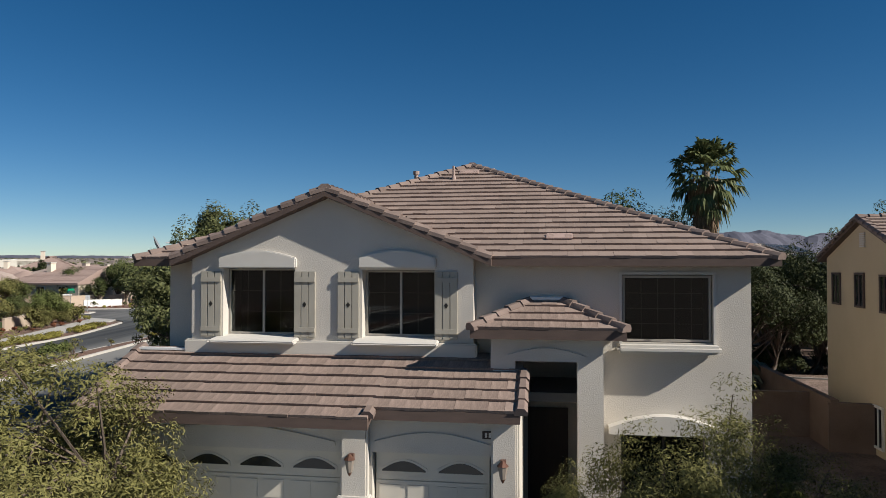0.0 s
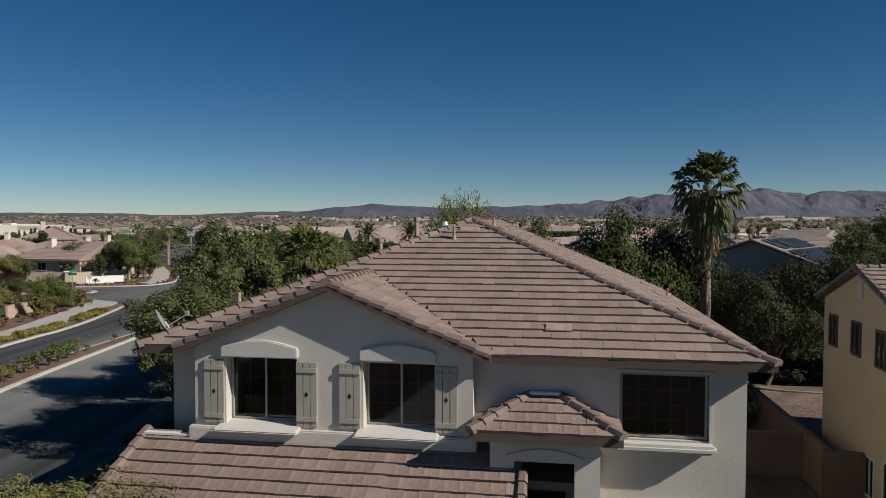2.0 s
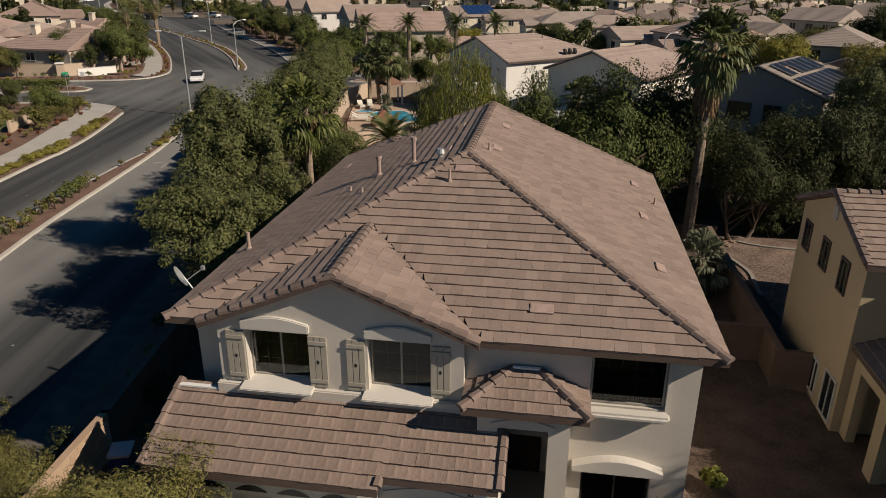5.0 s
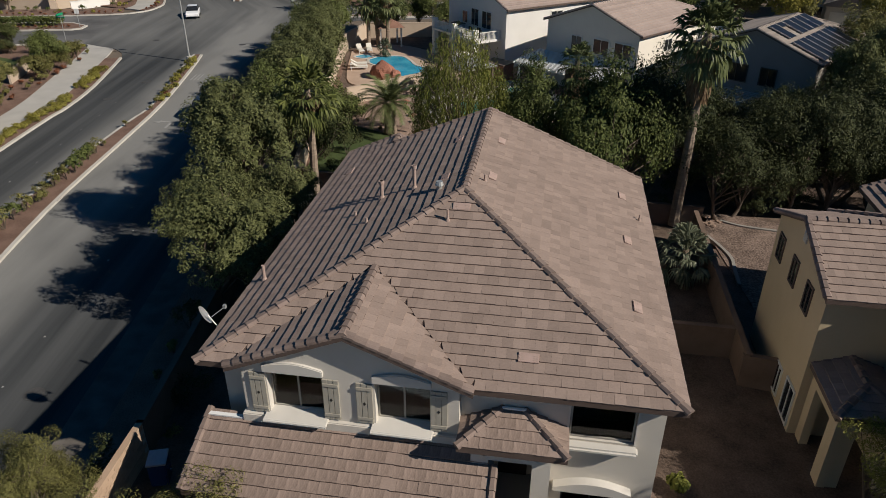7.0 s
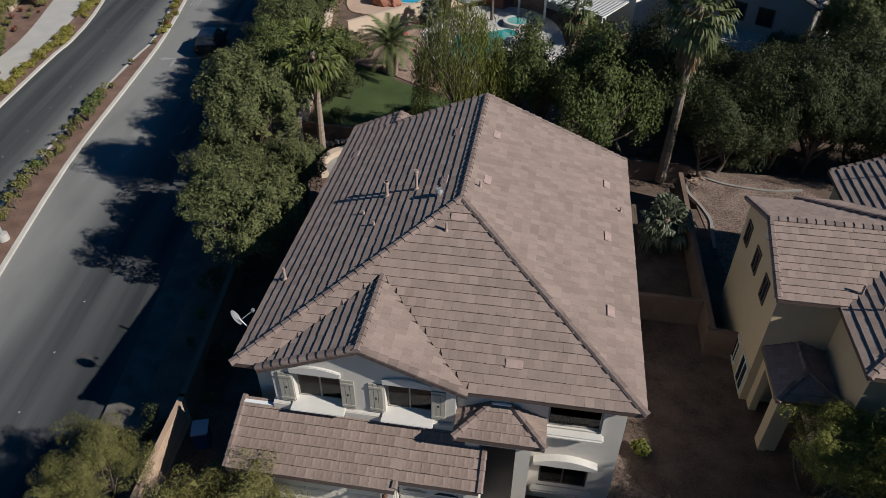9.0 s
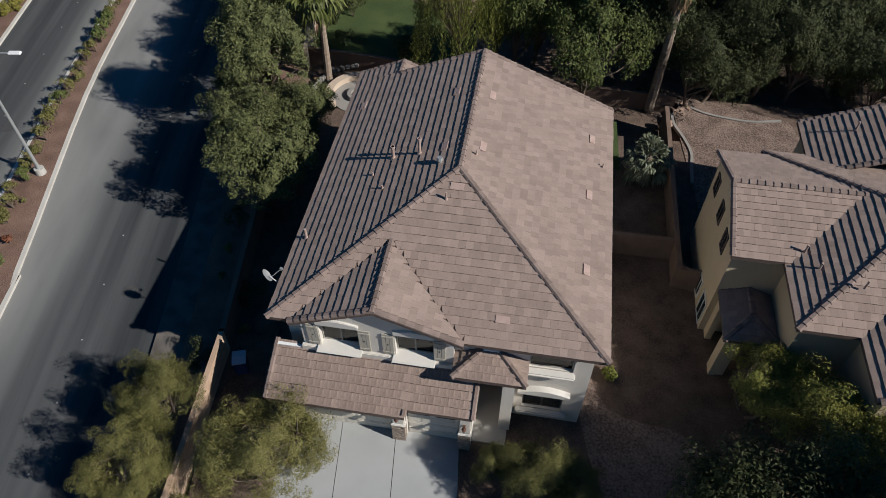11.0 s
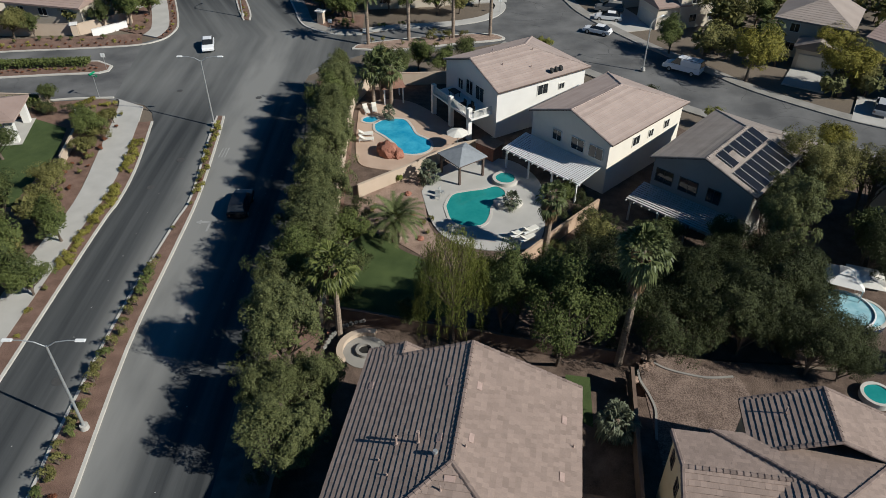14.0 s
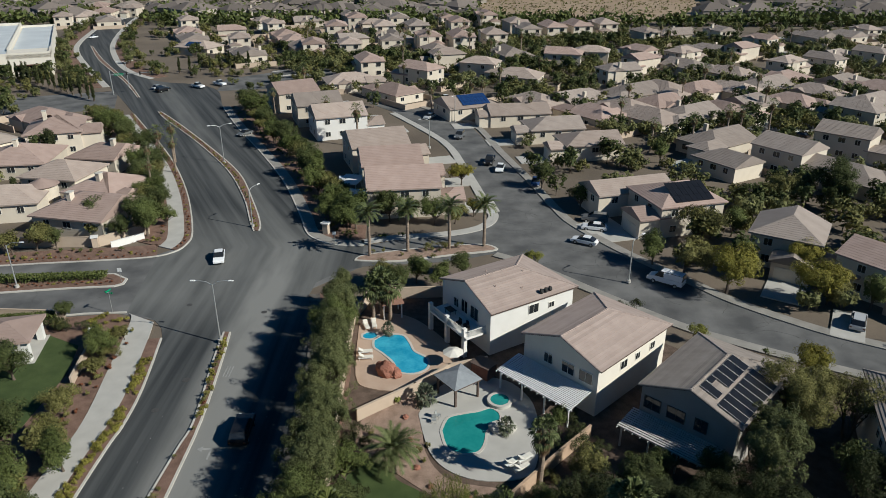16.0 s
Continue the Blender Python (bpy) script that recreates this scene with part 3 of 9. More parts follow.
ribbon("pavement", offset(N5, -4.2), offset(N5, -1.5), -0.02, 0.15, concrete, "pale winding concrete pavement beside the road", "pavement")
ribbon("planting_bed", offset(N5, -9.5), offset(N5, -4.2), -0.02, 0.13, mulch, "bed of brown soil with trees behind the pavement", "planting bed")
ribbon("planting_bed", offset(NS[:14], -5), offset(NS[:14], -0.25), -0.02, 0.13, mulch, "bed of soil along the side street", "planting bed")

# east side pavement and kerb, with the trees' shade put into their colour
E1 = [p for p in EAST if p[1] < 92]
ribbon("kerb", E1, offset(E1, 0.25), -0.02, 0.15, concrete_shade, "concrete kerb with tree shade put into its colour", "kerb")
ribbon("pavement", offset(E1, 0.25), offset(E1, 1.6), -0.02, 0.15, concrete_shade, "concrete pavement with tree shade put into its colour", "pavement")
ribbon("planting_bed", offset(E1, 1.6), offset(E1, 5.6), -0.02, 0.17, mulch, "bed of soil and leaf litter under street trees", "planting bed")
E2 = [p for p in EAST if 108 < p[1] < 215]
ribbon("kerb", E2, offset(E2, 0.25), -0.02, 0.15, kerb_stone, "pale concrete kerb along the curving road", "kerb")
ribbon("pavement", offset(E2, 0.25), offset(E2, 2.2), -0.02, 0.15, concrete_old, "concrete pavement beside the curving road", "pavement")
ribbon("planting_bed", offset(E2, 2.2), offset(E2, 9), -0.02, 0.14, mulch, "bed of soil with hedge trees beside the road", "planting bed")

# back street: entry with island, bend, and two branches
slab("back_street", [(-19.5, 92), (-12, 100.6), (2, 102.5), (9.7, 105.8), (15.6, 101.5), (23, 93.4), (32.6, 83.5), (38.6, 79.1), (47.1, 73.9), (60, 67), (64, 72), (56.8, 76.5), (50.3, 80.6), (42, 88.3), (37, 95.3), (30, 105.4), (23.6, 117.5), (21.3, 125.9), (18.2, 142.4), (13.6, 163), (7.8, 189.7), (-6.6, 209.6), (-17, 222), (-22, 215), (-12.9, 202.5), (1.6, 172.8), (6.5, 150), (10.1, 127.3), (11, 121.5), (8.4, 116.1), (2.3, 112.8), (-7.3, 111), (-12.5, 108.5), (-20, 110)], -0.045, -0.006, asphalt_street, "patched grey asphalt back street curving between houses", "road")
slab("kerb", smooth_line([(-13.4, 102.6), (-6.8, 102.2), (2.2, 104.6), (8.7, 106.2), (9.8, 107.6), (7.1, 109.2), (-1.5, 108), (-11.6, 105), (-13.4, 103)]), -0.03, 0.14, kerb_stone, "pale kerb round the palm island", "kerb")
slab("street_island", smooth_line([(-13.0, 102.9), (-6.8, 102.6), (2.1, 105), (8.5, 106.6), (9.3, 107.5), (7.0, 108.8), (-1.5, 107.6), (-11.4, 104.7), (-13.0, 103.1)]), -0.02, 0.17, gravel_pink, "gravel island with a row of tall palms", "planting bed")
BS = smooth_line([(-12.5, 109), (-7.3, 111), (2.3, 112.8), (8.4, 116.1), (11, 121.5), (10.1, 127.3), (6.5, 150), (1.6, 172.8), (-12.9, 202.5)])
ribbon("pavement", offset(BS, -1.9), BS, -0.02, 0.15, concrete, "pale concrete pavement round the street corner", "pavement")
BE = smooth_line([(64, 72), (56.8, 76.5), (50.3, 80.6), (42, 88.3), (37, 95.3), (30, 105.4), (23.6, 117.5), (21.3, 125.9), (18.2, 142.4), (13.6, 163), (7.8, 189.7), (-6.6, 209.6)])
ribbon("pavement", BE, offset(BE, 1.8), -0.02, 0.15, concrete_old, "concrete pavement along the back street", "pavement")
BW = smooth_line([(9.7, 105.8), (15.6, 101.5), (23, 93.4), (32.6, 83.5), (38.6, 79.1), (47.1, 73.9), (60, 67)])
ribbon("pavement", BW, offset(BW, 1.7), -0.02, 0.15, concrete_old, "concrete pavement before the back street houses", "pavement")
slab("cross_street", [(-73, 232), (-75.6, 252.3), (-40, 285), (10, 325), (20, 316), (-30, 272), (-55, 236)], -0.045, -0.01, asphalt_street, "grey asphalt cross street at a far junction", "road")
slab("cross_street", [(-95, 205), (-150, 196), (-240, 180), (-243, 196), (-150, 215), (-105, 232)], -0.045, -0.01, asphalt_street, "grey asphalt cross street running west", "road")

# lots: ours stands a little above the road
slab("lot", [(-10.8, -30), (-10.8, 36.5), (-9.6, 38.2), (16, 34.5), (16, 39), (42, 36), (42, -30)], -0.04, 0.6, gravel, "dark brown gravel garden round the house", "ground")
slab("back_yard", [(-10.3, 38.4), (-11.4, 80), (-9.5, 89), (5, 91), (16, 91), (31, 76), (60, 60), (60, 36.5), (16, 39.2), (16, 34.7)], -0.04, 0.16, gravel, "brown gravel of the back gardens", "ground")
slab("lawn", smooth_line([(-9.3, 43.5), (-9.6, 50), (-8.6, 56.5), (-5.6, 56), (-3.6, 53), (-1.2, 51.3), (2.5, 47.5), (1, 44), (-4, 43), (-9.3, 43.5)]), 0.1, 0.2, grass_mat, "green lawn with a curved edge", "lawn")
slab("gravel_bed", smooth_line([(-8.3, 57), (-8, 62), (-2.8, 66.3), (-1.6, 62.7), (-1, 57), (1.4, 53), (6.5, 51.6), (5, 49.5), (1, 50.3), (-1.4, 51.8), (-4.2, 54.2), (-8.3, 57)]), 0.1, 0.22, gravel_pink, "pink gravel bed round the date palm", "planting bed")
slab("pool_deck", smooth_line([(-1.9, 63), (-0.6, 57), (1.6, 54), (5, 52.8), (9, 53.5), (10.5, 57), (11, 62), (10.5, 66), (8, 69.5), (3, 70), (-0.5, 67), (-1.9, 63)]), 0.1, 0.26, concrete, "pale concrete pool deck", "pavement")
slab("pool_deck", smooth_line([(-10.4, 82), (-9.6, 70.5), (-7.6, 67.8), (-3, 67.6), (1, 70.5), (2.8, 74), (0, 80), (-4, 84.5), (-8, 85), (-10.4, 82)]), 0.1, 0.26, surf("tan_deck", (0.38, 0.27, 0.2), (0.47, 0.35, 0.27), 0.6, 0.9, 0.3, 30), "tan concrete deck round a swimming pool", "pavement")
# driveway in front of the garage, four slabs with open joints
for i, (a, b) in enumerate(((-7.1, -4.45), (-4.42, -1.95), (-1.92, 0.95))):
    slab("driveway", [(a, 15.2 - 0.155 * (a + 7)), (b, 15.2 - 0.155 * (b + 7)), (b - 1.2, -20), (a - 1.2, -20)], 0.55, 0.63, concrete_drive, "pale grey concrete driveway slab", "driveway")
slab("lawn", [(9.1, 33), (9.8, 36.8), (11.6, 36.5), (11.1, 31.8)], 0.6, 0.63, grass_mat, "small strip of green lawn behind the house", "lawn")
slab("gravel_bed", [(15.2, 27.5), (15.6, 38.6), (17.5, 39), (23, 36.5), (24, 28)], 0.6, 0.64, gravel_red, "red-brown gravel yard with a curved stone edge", "planting bed")
slab("gravel_bed", smooth_line([(7.2, 19), (8, 15.5), (11.5, 14), (13.8, 10), (12.8, 6.5), (9, 8), (7, 12), (6.6, 17), (7.2, 19)]), 0.6, 0.64, gravel_red, "brown gravel in the front garden", "planting bed")

# ---- the house ----
HOUSE_AT = pose(-7.16, 16.47, 0, 0, 0, -8.9)
rng = random.Random(3)
TILE_PIECE = tile_mesh()
EAVE, PITCH = 6.72, 0.42


def slope(parent, corners, along_eave, lay, whole, mat, thick=0.16, length=TILE_L):
    """One roof slope: its boards with a brown fascia, and the lapped tiles on it."""
    bd, bt = bmesh.new(), bmesh.new()
    deck(bd, corners, thick)
    tiled(bt, corners, along_eave, lay, whole, length=length)
    roof = part("roof_slope", bd, wood_brown, parent, "boarded roof slope with dark brown fascia")
    tagged(part("roof_tiles", bt, mat, roof, "lapped flat brown concrete roof tiles"), kind="stuff")
    return roof


def roof_block(parent, m, u0, u1, v0, v1, eave, pitch, ends=("hip", "gable"), whole=True, mats=None, thick=0.16, cap=True, length=TILE_L):
    """A pitched roof, ridge along v, over a rectangle: deck, lapped tiles and ridge tiles as three parts of the house."""
    mats = mats or (tile, ridge_tile)
    h = (u1 - u0) / 2
    uc, top = (u0 + u1) / 2, eave + h * pitch
    r0 = v0 + h if ends[0] == "hip" else v0
    r1 = v1 - h if ends[1] == "hip" else v1
    A, B, C, D, R0, R1 = (u0, v0, eave), (u1, v0, eave), (u1, v1, eave), (u0, v1, eave), (uc, r0, top), (uc, r1, top)
    planes = [([B, C, R1, R0], (0, 1, 0)), ([D, A, R0, R1], (0, 1, 0))]
    if ends[0] == "hip":
        planes.append(([A, B, R0], (1, 0, 0)))
    if ends[1] == "hip":
        planes.append(([C, D, R1], (1, 0, 0)))
    bc = bmesh.new()
    lay = random.Random(round(u0 * 7 + v0 * 13))
    for c, a in planes:
        roof = slope(parent, [m @ Vector(p) for p in c], m.to_3x3() @ Vector(a), lay, whole, mats[0], thick, length)
    lines = [(R0, R1)]
    lines += [(A, R0), (B, R0)] if ends[0] == "hip" else [((u0 + 0.1, v0 + 0.06, eave + 0.02), (uc, v0 + 0.06, top)), ((u1 - 0.1, v0 + 0.06, eave + 0.02), (uc, v0 + 0.06, top))]
    lines += [(D, R1), (C, R1)] if ends[1] == "hip" else [((u0 + 0.1, v1 - 0.06, eave + 0.02), (uc, v1 - 0.06, top)), ((u1 - 0.1, v1 - 0.06, eave + 0.02), (uc, v1 - 0.06, top))]
    if cap:
        for a, b in lines:
            if (Vector(b) - Vector(a)).length > 0.3:
                caps(bc, m @ Vector(a), m @ Vector(b), lay)
    if cap:
        tagged(part("ridge_tiles", bc, mats[1], roof, "overlapping ridge and rake tiles"), kind="stuff")
    else:
        bc.free()
    return roof


def window(parent, m, w, h, frame=frame_white, bars=(3, 3), slider=True, pane=glass, blinds=0.0, bar=0.05):
    """A window in its own plane: u 0..w, z 0..h, outer face at y = 0."""
    bm = bmesh.new()
    for x0, x1, z0, z1 in ((0, bar, 0, h), (w - bar, w, 0, h), (bar, w - bar, 0, bar), (bar, w - bar, h - bar, h)):
        box(bm, x0, x1, 0, 0.07, z0, z1, m)
    if slider:
        box(bm, w / 2 - 0.025, w / 2 + 0.025, 0.005, 0.065, bar, h - bar, m)
    win = part("window", bm, frame, parent)
    n, k = bars
    if n + k:
        bm = bmesh.new()
        for i in range(1, n):
            x = bar + (w - 2 * bar) * i / n
            if not (slider and abs(x - w / 2) < 0.05):
                box(bm, x - 0.006, x + 0.006, 0.042, 0.05, bar, h - bar, m)
        for i in range(1, k):
            z = bar + (h - 2 * bar) * i / k
            box(bm, bar, w - bar, 0.043, 0.049, z - 0.006, z + 0.006, m)
        part("glazing_grid", bm, muntin, win)
    p = part("pane", one_box(bar, w - bar, 0.034, 0.038, bar, h - bar, m), pane, win)
    p.visible_shadow = False
    if blinds:
        bm = bmesh.new()
        z = h - bar
        while z > h * (1 - blinds):
            box(bm, bar, w - bar, 0.13, 0.135, z - 0.045, z, m)
            z -= 0.05
        part("blind", bm, blind, win)
    return win


house = thing("house", HOUSE_AT, "two-storey greige stucco house with a brown concrete tile roof", "house")

# walls with their openings
def wall_at(name, parent, m, u0, u1, z0, z1, thick, holes, material, label=""):
    bm = bmesh.new()
    wall_sheet(bm, u0, u1, z0, z1, thick, holes, m)
    return part(name, bm, material, parent, label)


FRONT = Matrix.Translation((0, 0.5, 0))
GABLE = Matrix.Translation((0, 0.15, 0))
W1, W2 = (2.13, 3.85, 4.93, 6.5), (5.41, 7.04, 4.93, 6.46)
W3, W4 = (11.05, 12.92, 4.92, 6.37), (11.02, 12.8, 1.45, 3.02)
wall_at("wall", house, FRONT, 7.89, 13.68, 0.6, 6.8, 0.25, [W3, W4, (8.7, 10.3, 0.6, 4.75)], stucco)
front = wall_at("wall", house, GABLE, 1.36, 7.89, 4.3, 6.62, 0.35, [W1, W2], stucco)
bm = bmesh.new()
panel(bm, [(1.36, 6.62), (7.89, 6.62), (7.89, 6.72), (4.625, 8.07), (1.36, 6.72)], 0.15, 0.5)
part("gable", bm, stucco, house)
wall_at("wall", house, Matrix.Translation((0, 0.8, 0)), 0.45, 1.36, 0.6, 6.9, 0.25, [], stucco)
LEFT = Matrix.Translation((0.45, 0, 0)) @ pose(0, 0, 0, 0, 0, -90)
wall_at("wall", house, Matrix.Translation((0.45, 16.7, 0)) @ pose(0, 0, 0, 0, 0, -90), 0.25, 15.65, 0.6, 6.8, 0.25, [(3, 4.5, 4.9, 6.2), (9, 10, 4.9, 6.2)], stucco)
wall_at("wall", house, Matrix.Translation((13.68, 0.5, 0)) @ pose(0, 0, 0, 0, 0, 90), 0.25, 14.85, 0.6, 6.8, 0.25, [(5, 6.2, 4.9, 6.2)], stucco)
wall_at("wall", house, Matrix.Translation((13.68, 15.6, 0)) @ pose(0, 0, 0, 0, 0, 180), 0, 13.2, 0.6, 6.8, 0.25, [(2, 4, 4.8, 6.2), (2, 4.2, 0.9, 2.9)], stucco)
bm = bmesh.new()
panel(bm, [(0.45, 6.78), (13.68, 6.78), (7.07, 9.5)], 15.35, 15.6)
part("gable", bm, stucco, house)
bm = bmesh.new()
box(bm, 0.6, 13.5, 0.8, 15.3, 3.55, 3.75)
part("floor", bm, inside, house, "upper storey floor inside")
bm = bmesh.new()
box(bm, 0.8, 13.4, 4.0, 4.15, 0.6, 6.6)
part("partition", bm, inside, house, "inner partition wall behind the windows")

# moulded band under the gable, sills, lintels and shutters
bm = bmesh.new()
box(bm, 1.25, 7.98, 0.0, 0.5, 4.28, 4.88, bevel=0.03)
part("band", bm, stucco, house, "projecting stucco band under the gable windows")
for u0, u1 in ((1.98, 3.95), (5.28, 7.14)):
    bm = bmesh.new()
    vs = panel(bm, [(-0.2, 4.82), (-0.24, 4.87), (-0.2, 4.92), (0.45, 4.985), (0.45, 4.82)], 0, u1 - u0)
    bmesh.ops.transform(bm, matrix=Matrix.Translation((u0, 0, 0)) @ pose(0, 0, 0, 0, 0, 90) @ Matrix.Diagonal((1, -1, 1, 1)), verts=vs)
    bmesh.ops.recalc_face_normals(bm, faces=bm.faces)
    bmesh.ops.bevel(bm, geom=bm.edges[:], offset=0.02, segments=2, affect="EDGES")
    part("sill", bm, stucco_trim, house, "thick rounded stucco sill")
    bm = bmesh.new()
    n = 10
    arc = [(u0 + 0.06 + (u1 - u0 - 0.12) * i / n, 6.74 + 0.17 * math.sin(math.pi * i / n)) for i in range(n + 1)]
    panel(bm, [(u0 + 0.06, 6.5)] + [(u1 - 0.06, 6.5)] + arc[::-1], 0.05, 0.2)
    bmesh.ops.bevel(bm, geom=[e for e in bm.edges if e.calc_face_angle(0) > 0.6], offset=0.025, segments=2, affect="EDGES")
    part("lintel", bm, stucco_trim, house, "arched stucco lintel")


def shutter(u, w, z0, z1):
    bm = bmesh.new()
    k = 3
    for i in range(k):
        a = u + w * i / k
        box(bm, a + 0.004, a + w / k - 0.004, 0.1, 0.148, z0, z1, bevel=0.008)
    sh = part("shutter", bm, shutter_paint, house, "grey-green board shutter with a diamond cut-out")
    for z in (z0 + 0.12, z1 - 0.24):
        part("batten", one_box(u + 0.01, u + w - 0.01, 0.075, 0.1, z, z + 0.11, bevel=0.006), shutter_paint, sh)
    c = (u + w / 2, (z0 + z1) / 2)
    bm = bmesh.new()
    panel(bm, [(c[0] - 0.045, c[1]), (c[0], c[1] - 0.065), (c[0] + 0.045, c[1]), (c[0], c[1] + 0.065)], 0.094, 0.101)
    part("diamond", bm, black_metal, sh, "dark diamond opening")


for u in (1.6, 3.84, 4.85, 7.05):
    shutter(u, 0.5, 4.95, 6.43)
window(house, Matrix.Translation((W1[0] + 0.02, 0.42, W1[2] + 0.06)), 1.68, 1.5, frame_tan, (4, 3), True, glass, 0.0, 0.04)
window(house, Matrix.Translation((W2[0] + 0.02, 0.42, W2[2] + 0.06)), 1.6, 1.46, frame_tan, (4, 3), True, glass, 0.0, 0.04)
window(house, Matrix.Translation((W3[0] + 0.02, 0.58, W3[2] + 0.02)), 1.83, 1.41, frame_tan, (5, 4), False, glass, 0.0, 0.05)
window(house, Matrix.Translation((W4[0] + 0.02, 0.62, W4[2] + 0.02)), 1.74, 1.53, frame_bronze, (2, 1), True, glass)
for m, w, h in ((Matrix.Translation((0.52, 16.7 - 3.02, 4.92)) @ pose(0, 0, 0, 0, 0, -90), 1.46, 1.26), (Matrix.Translation((13.61, 5.52, 4.92)) @ pose(0, 0, 0, 0, 0, 90), 1.16, 1.26)):
    window(house, m, w, h, frame_white, (2, 2))
bm = bmesh.new()
box(bm, 10.93, 13.03, 0.12, 0.5, 4.72, 4.9, bevel=0.06)
part("sill", bm, stucco_trim, house, "thick rounded stucco sill")
for a, b, c, d in ((10.99, 11.05, 4.9, 6.43), (12.92, 12.98, 4.9, 6.43), (11.05, 12.92, 6.37, 6.43)):
    part("surround", one_box(a, b, 0.46, 0.52, c, d), stucco_trim, house)
bm = bmesh.new()
n = 12
arc = [(10.75 + 2.3 * i / n, 3.16 + 0.26 * math.sin(math.pi * i / n)) for i in range(n + 1)]
panel(bm, [(10.75, 3.02), (13.05, 3.02)] + arc[::-1], 0.2, 0.52)
part("lintel", bm, stucco_trim, house, "arched stucco lintel over the lower window")
bm = bmesh.new()
box(bm, 10.75, 13.05, 0.2, 0.5, 1.2, 1.42, bevel=0.05)
part("sill", bm, stucco_trim, house, "thick stucco sill")

# entrance: arch wall, alcove and door
wall_at("entry_wall", house, Matrix.Translation((0, -0.4, 0)), 8.31, 10.6, 0.6, 5.15, 0.4, [(8.82, 10.08, 0.6, 4.6)], stucco, "stucco entrance wall with a tall opening")
bm = bmesh.new()
n = 10
panel(bm, [(8.66, 4.6), (10.24, 4.6)] + [(10.24 - 1.58 * i / n, 4.72 + 0.16 * math.sin(math.pi * i / n)) for i in range(n + 1)], -0.44, -0.39)
part("moulding", bm, stucco, house, "shallow arched moulding over the entrance")
for a in ((8.31, 8.6, 0.0, 0.5, 0.6, 5.2), (10.32, 10.6, 0.0, 0.5, 0.6, 5.2), (8.45, 8.7, 0.75, 3.0, 0.6, 4.9), (10.3, 10.55, 0.75, 3.0, 0.6, 4.9), (8.45, 10.55, 3.0, 3.2, 0.6, 4.9)):
    part("alcove_wall", one_box(*a), stucco, house)
part("alcove_ceiling", one_box(8.7, 10.3, 0.75, 3.0, 4.8, 4.95), stucco, house)
door = part("door", one_box(8.95, 9.95, 2.93, 2.99, 0.62, 3.0), dark_wood, house, "dark wooden front door")
part("door_handle", one_box(9.8, 9.84, 2.88, 2.93, 1.6, 1.8), black_metal, door)
part("step", one_box(8.6, 10.5, -1.2, 3.0, 0.58, 0.68), concrete, house, "concrete entrance slab")
bm = bmesh.new()
box(bm, 8.22, 8.95, -0.47, -0.1, 4.12, 4.22, bevel=0.03)
part("post_base", bm, stucco_trim, house, "moulded base of the entrance pier above the garage roof")

# garage: walls, doors, piers
GAR = Matrix.Translation((0, -1.4, 0))
D1, D2 = (0.75, 5.4, 0.6, 2.85), (6.05, 8.4, 0.6, 2.88)
wall_at("garage_wall", house, GAR, 0.45, 8.95, 0.6, 3.75, 0.3, [D1, D2], stucco)
wall_at("garage_wall", house, Matrix.Translation((0.45, 0.8, 0)) @ pose(0, 0, 0, 0, 0, -90), 0, 1.9, 0.6, 3.82, 0.25, [], stucco)
wall_at("garage_wall", house, Matrix.Translation((8.95, -1.4, 0)) @ pose(0, 0, 0, 0, 0, 90), 0.3, 1.9, 0.6, 3.82, 0.25, [], stucco)


def garage_door(u0, u1, z0, z1, cols, label):
    d = part("garage_door", one_box(u0, u1, -1.2, -1.15, z0, z1), door_paint, house, label)
    rows = 4
    w, h = (u1 - u0) / cols, (z1 - z0) / rows
    for r in range(rows):
        part("panel", one_box(u0 + 0.004, u1 - 0.004, -1.225, -1.2, z0 + r * h + 0.006, z0 + (r + 1) * h - 0.006, bevel=0.008), door_paint, d)
        if r < rows - 1:
            for c in range(cols * 2):
                a = u0 + w / 2 * c
                part("raised_panel", one_box(a + 0.07, a + w / 2 - 0.07, -1.24, -1.224, z0 + r * h + 0.09, z0 + (r + 1) * h - 0.09, bevel=0.007), door_paint, d)
    for c in range(cols):
        a, b, z = u0 + w * c + 0.13, u0 + w * (c + 1) - 0.13, z1 - 0.39
        n = 12
        arc = [(a + (b - a) * i / n, z + 0.015 + 0.19 * math.sin(math.pi * (0.02 + 0.96 * i / n))) for i in range(n + 1)]
        outer = [(a - 0.04, z - 0.03), (b + 0.04, z - 0.03)] + [(x + (x - (a + b) / 2) * 0.08, y + 0.04) for x, y in arc[::-1]]
        bm = bmesh.new()
        panel(bm, outer, -1.236, -1.224)
        fr = part("window", bm, door_paint, d, "arched window in the garage door")
        bm = bmesh.new()
        panel(bm, [(a, z), (b, z)] + arc[::-1], -1.242, -1.2365)
        part("pane", bm, glass_dark, fr)


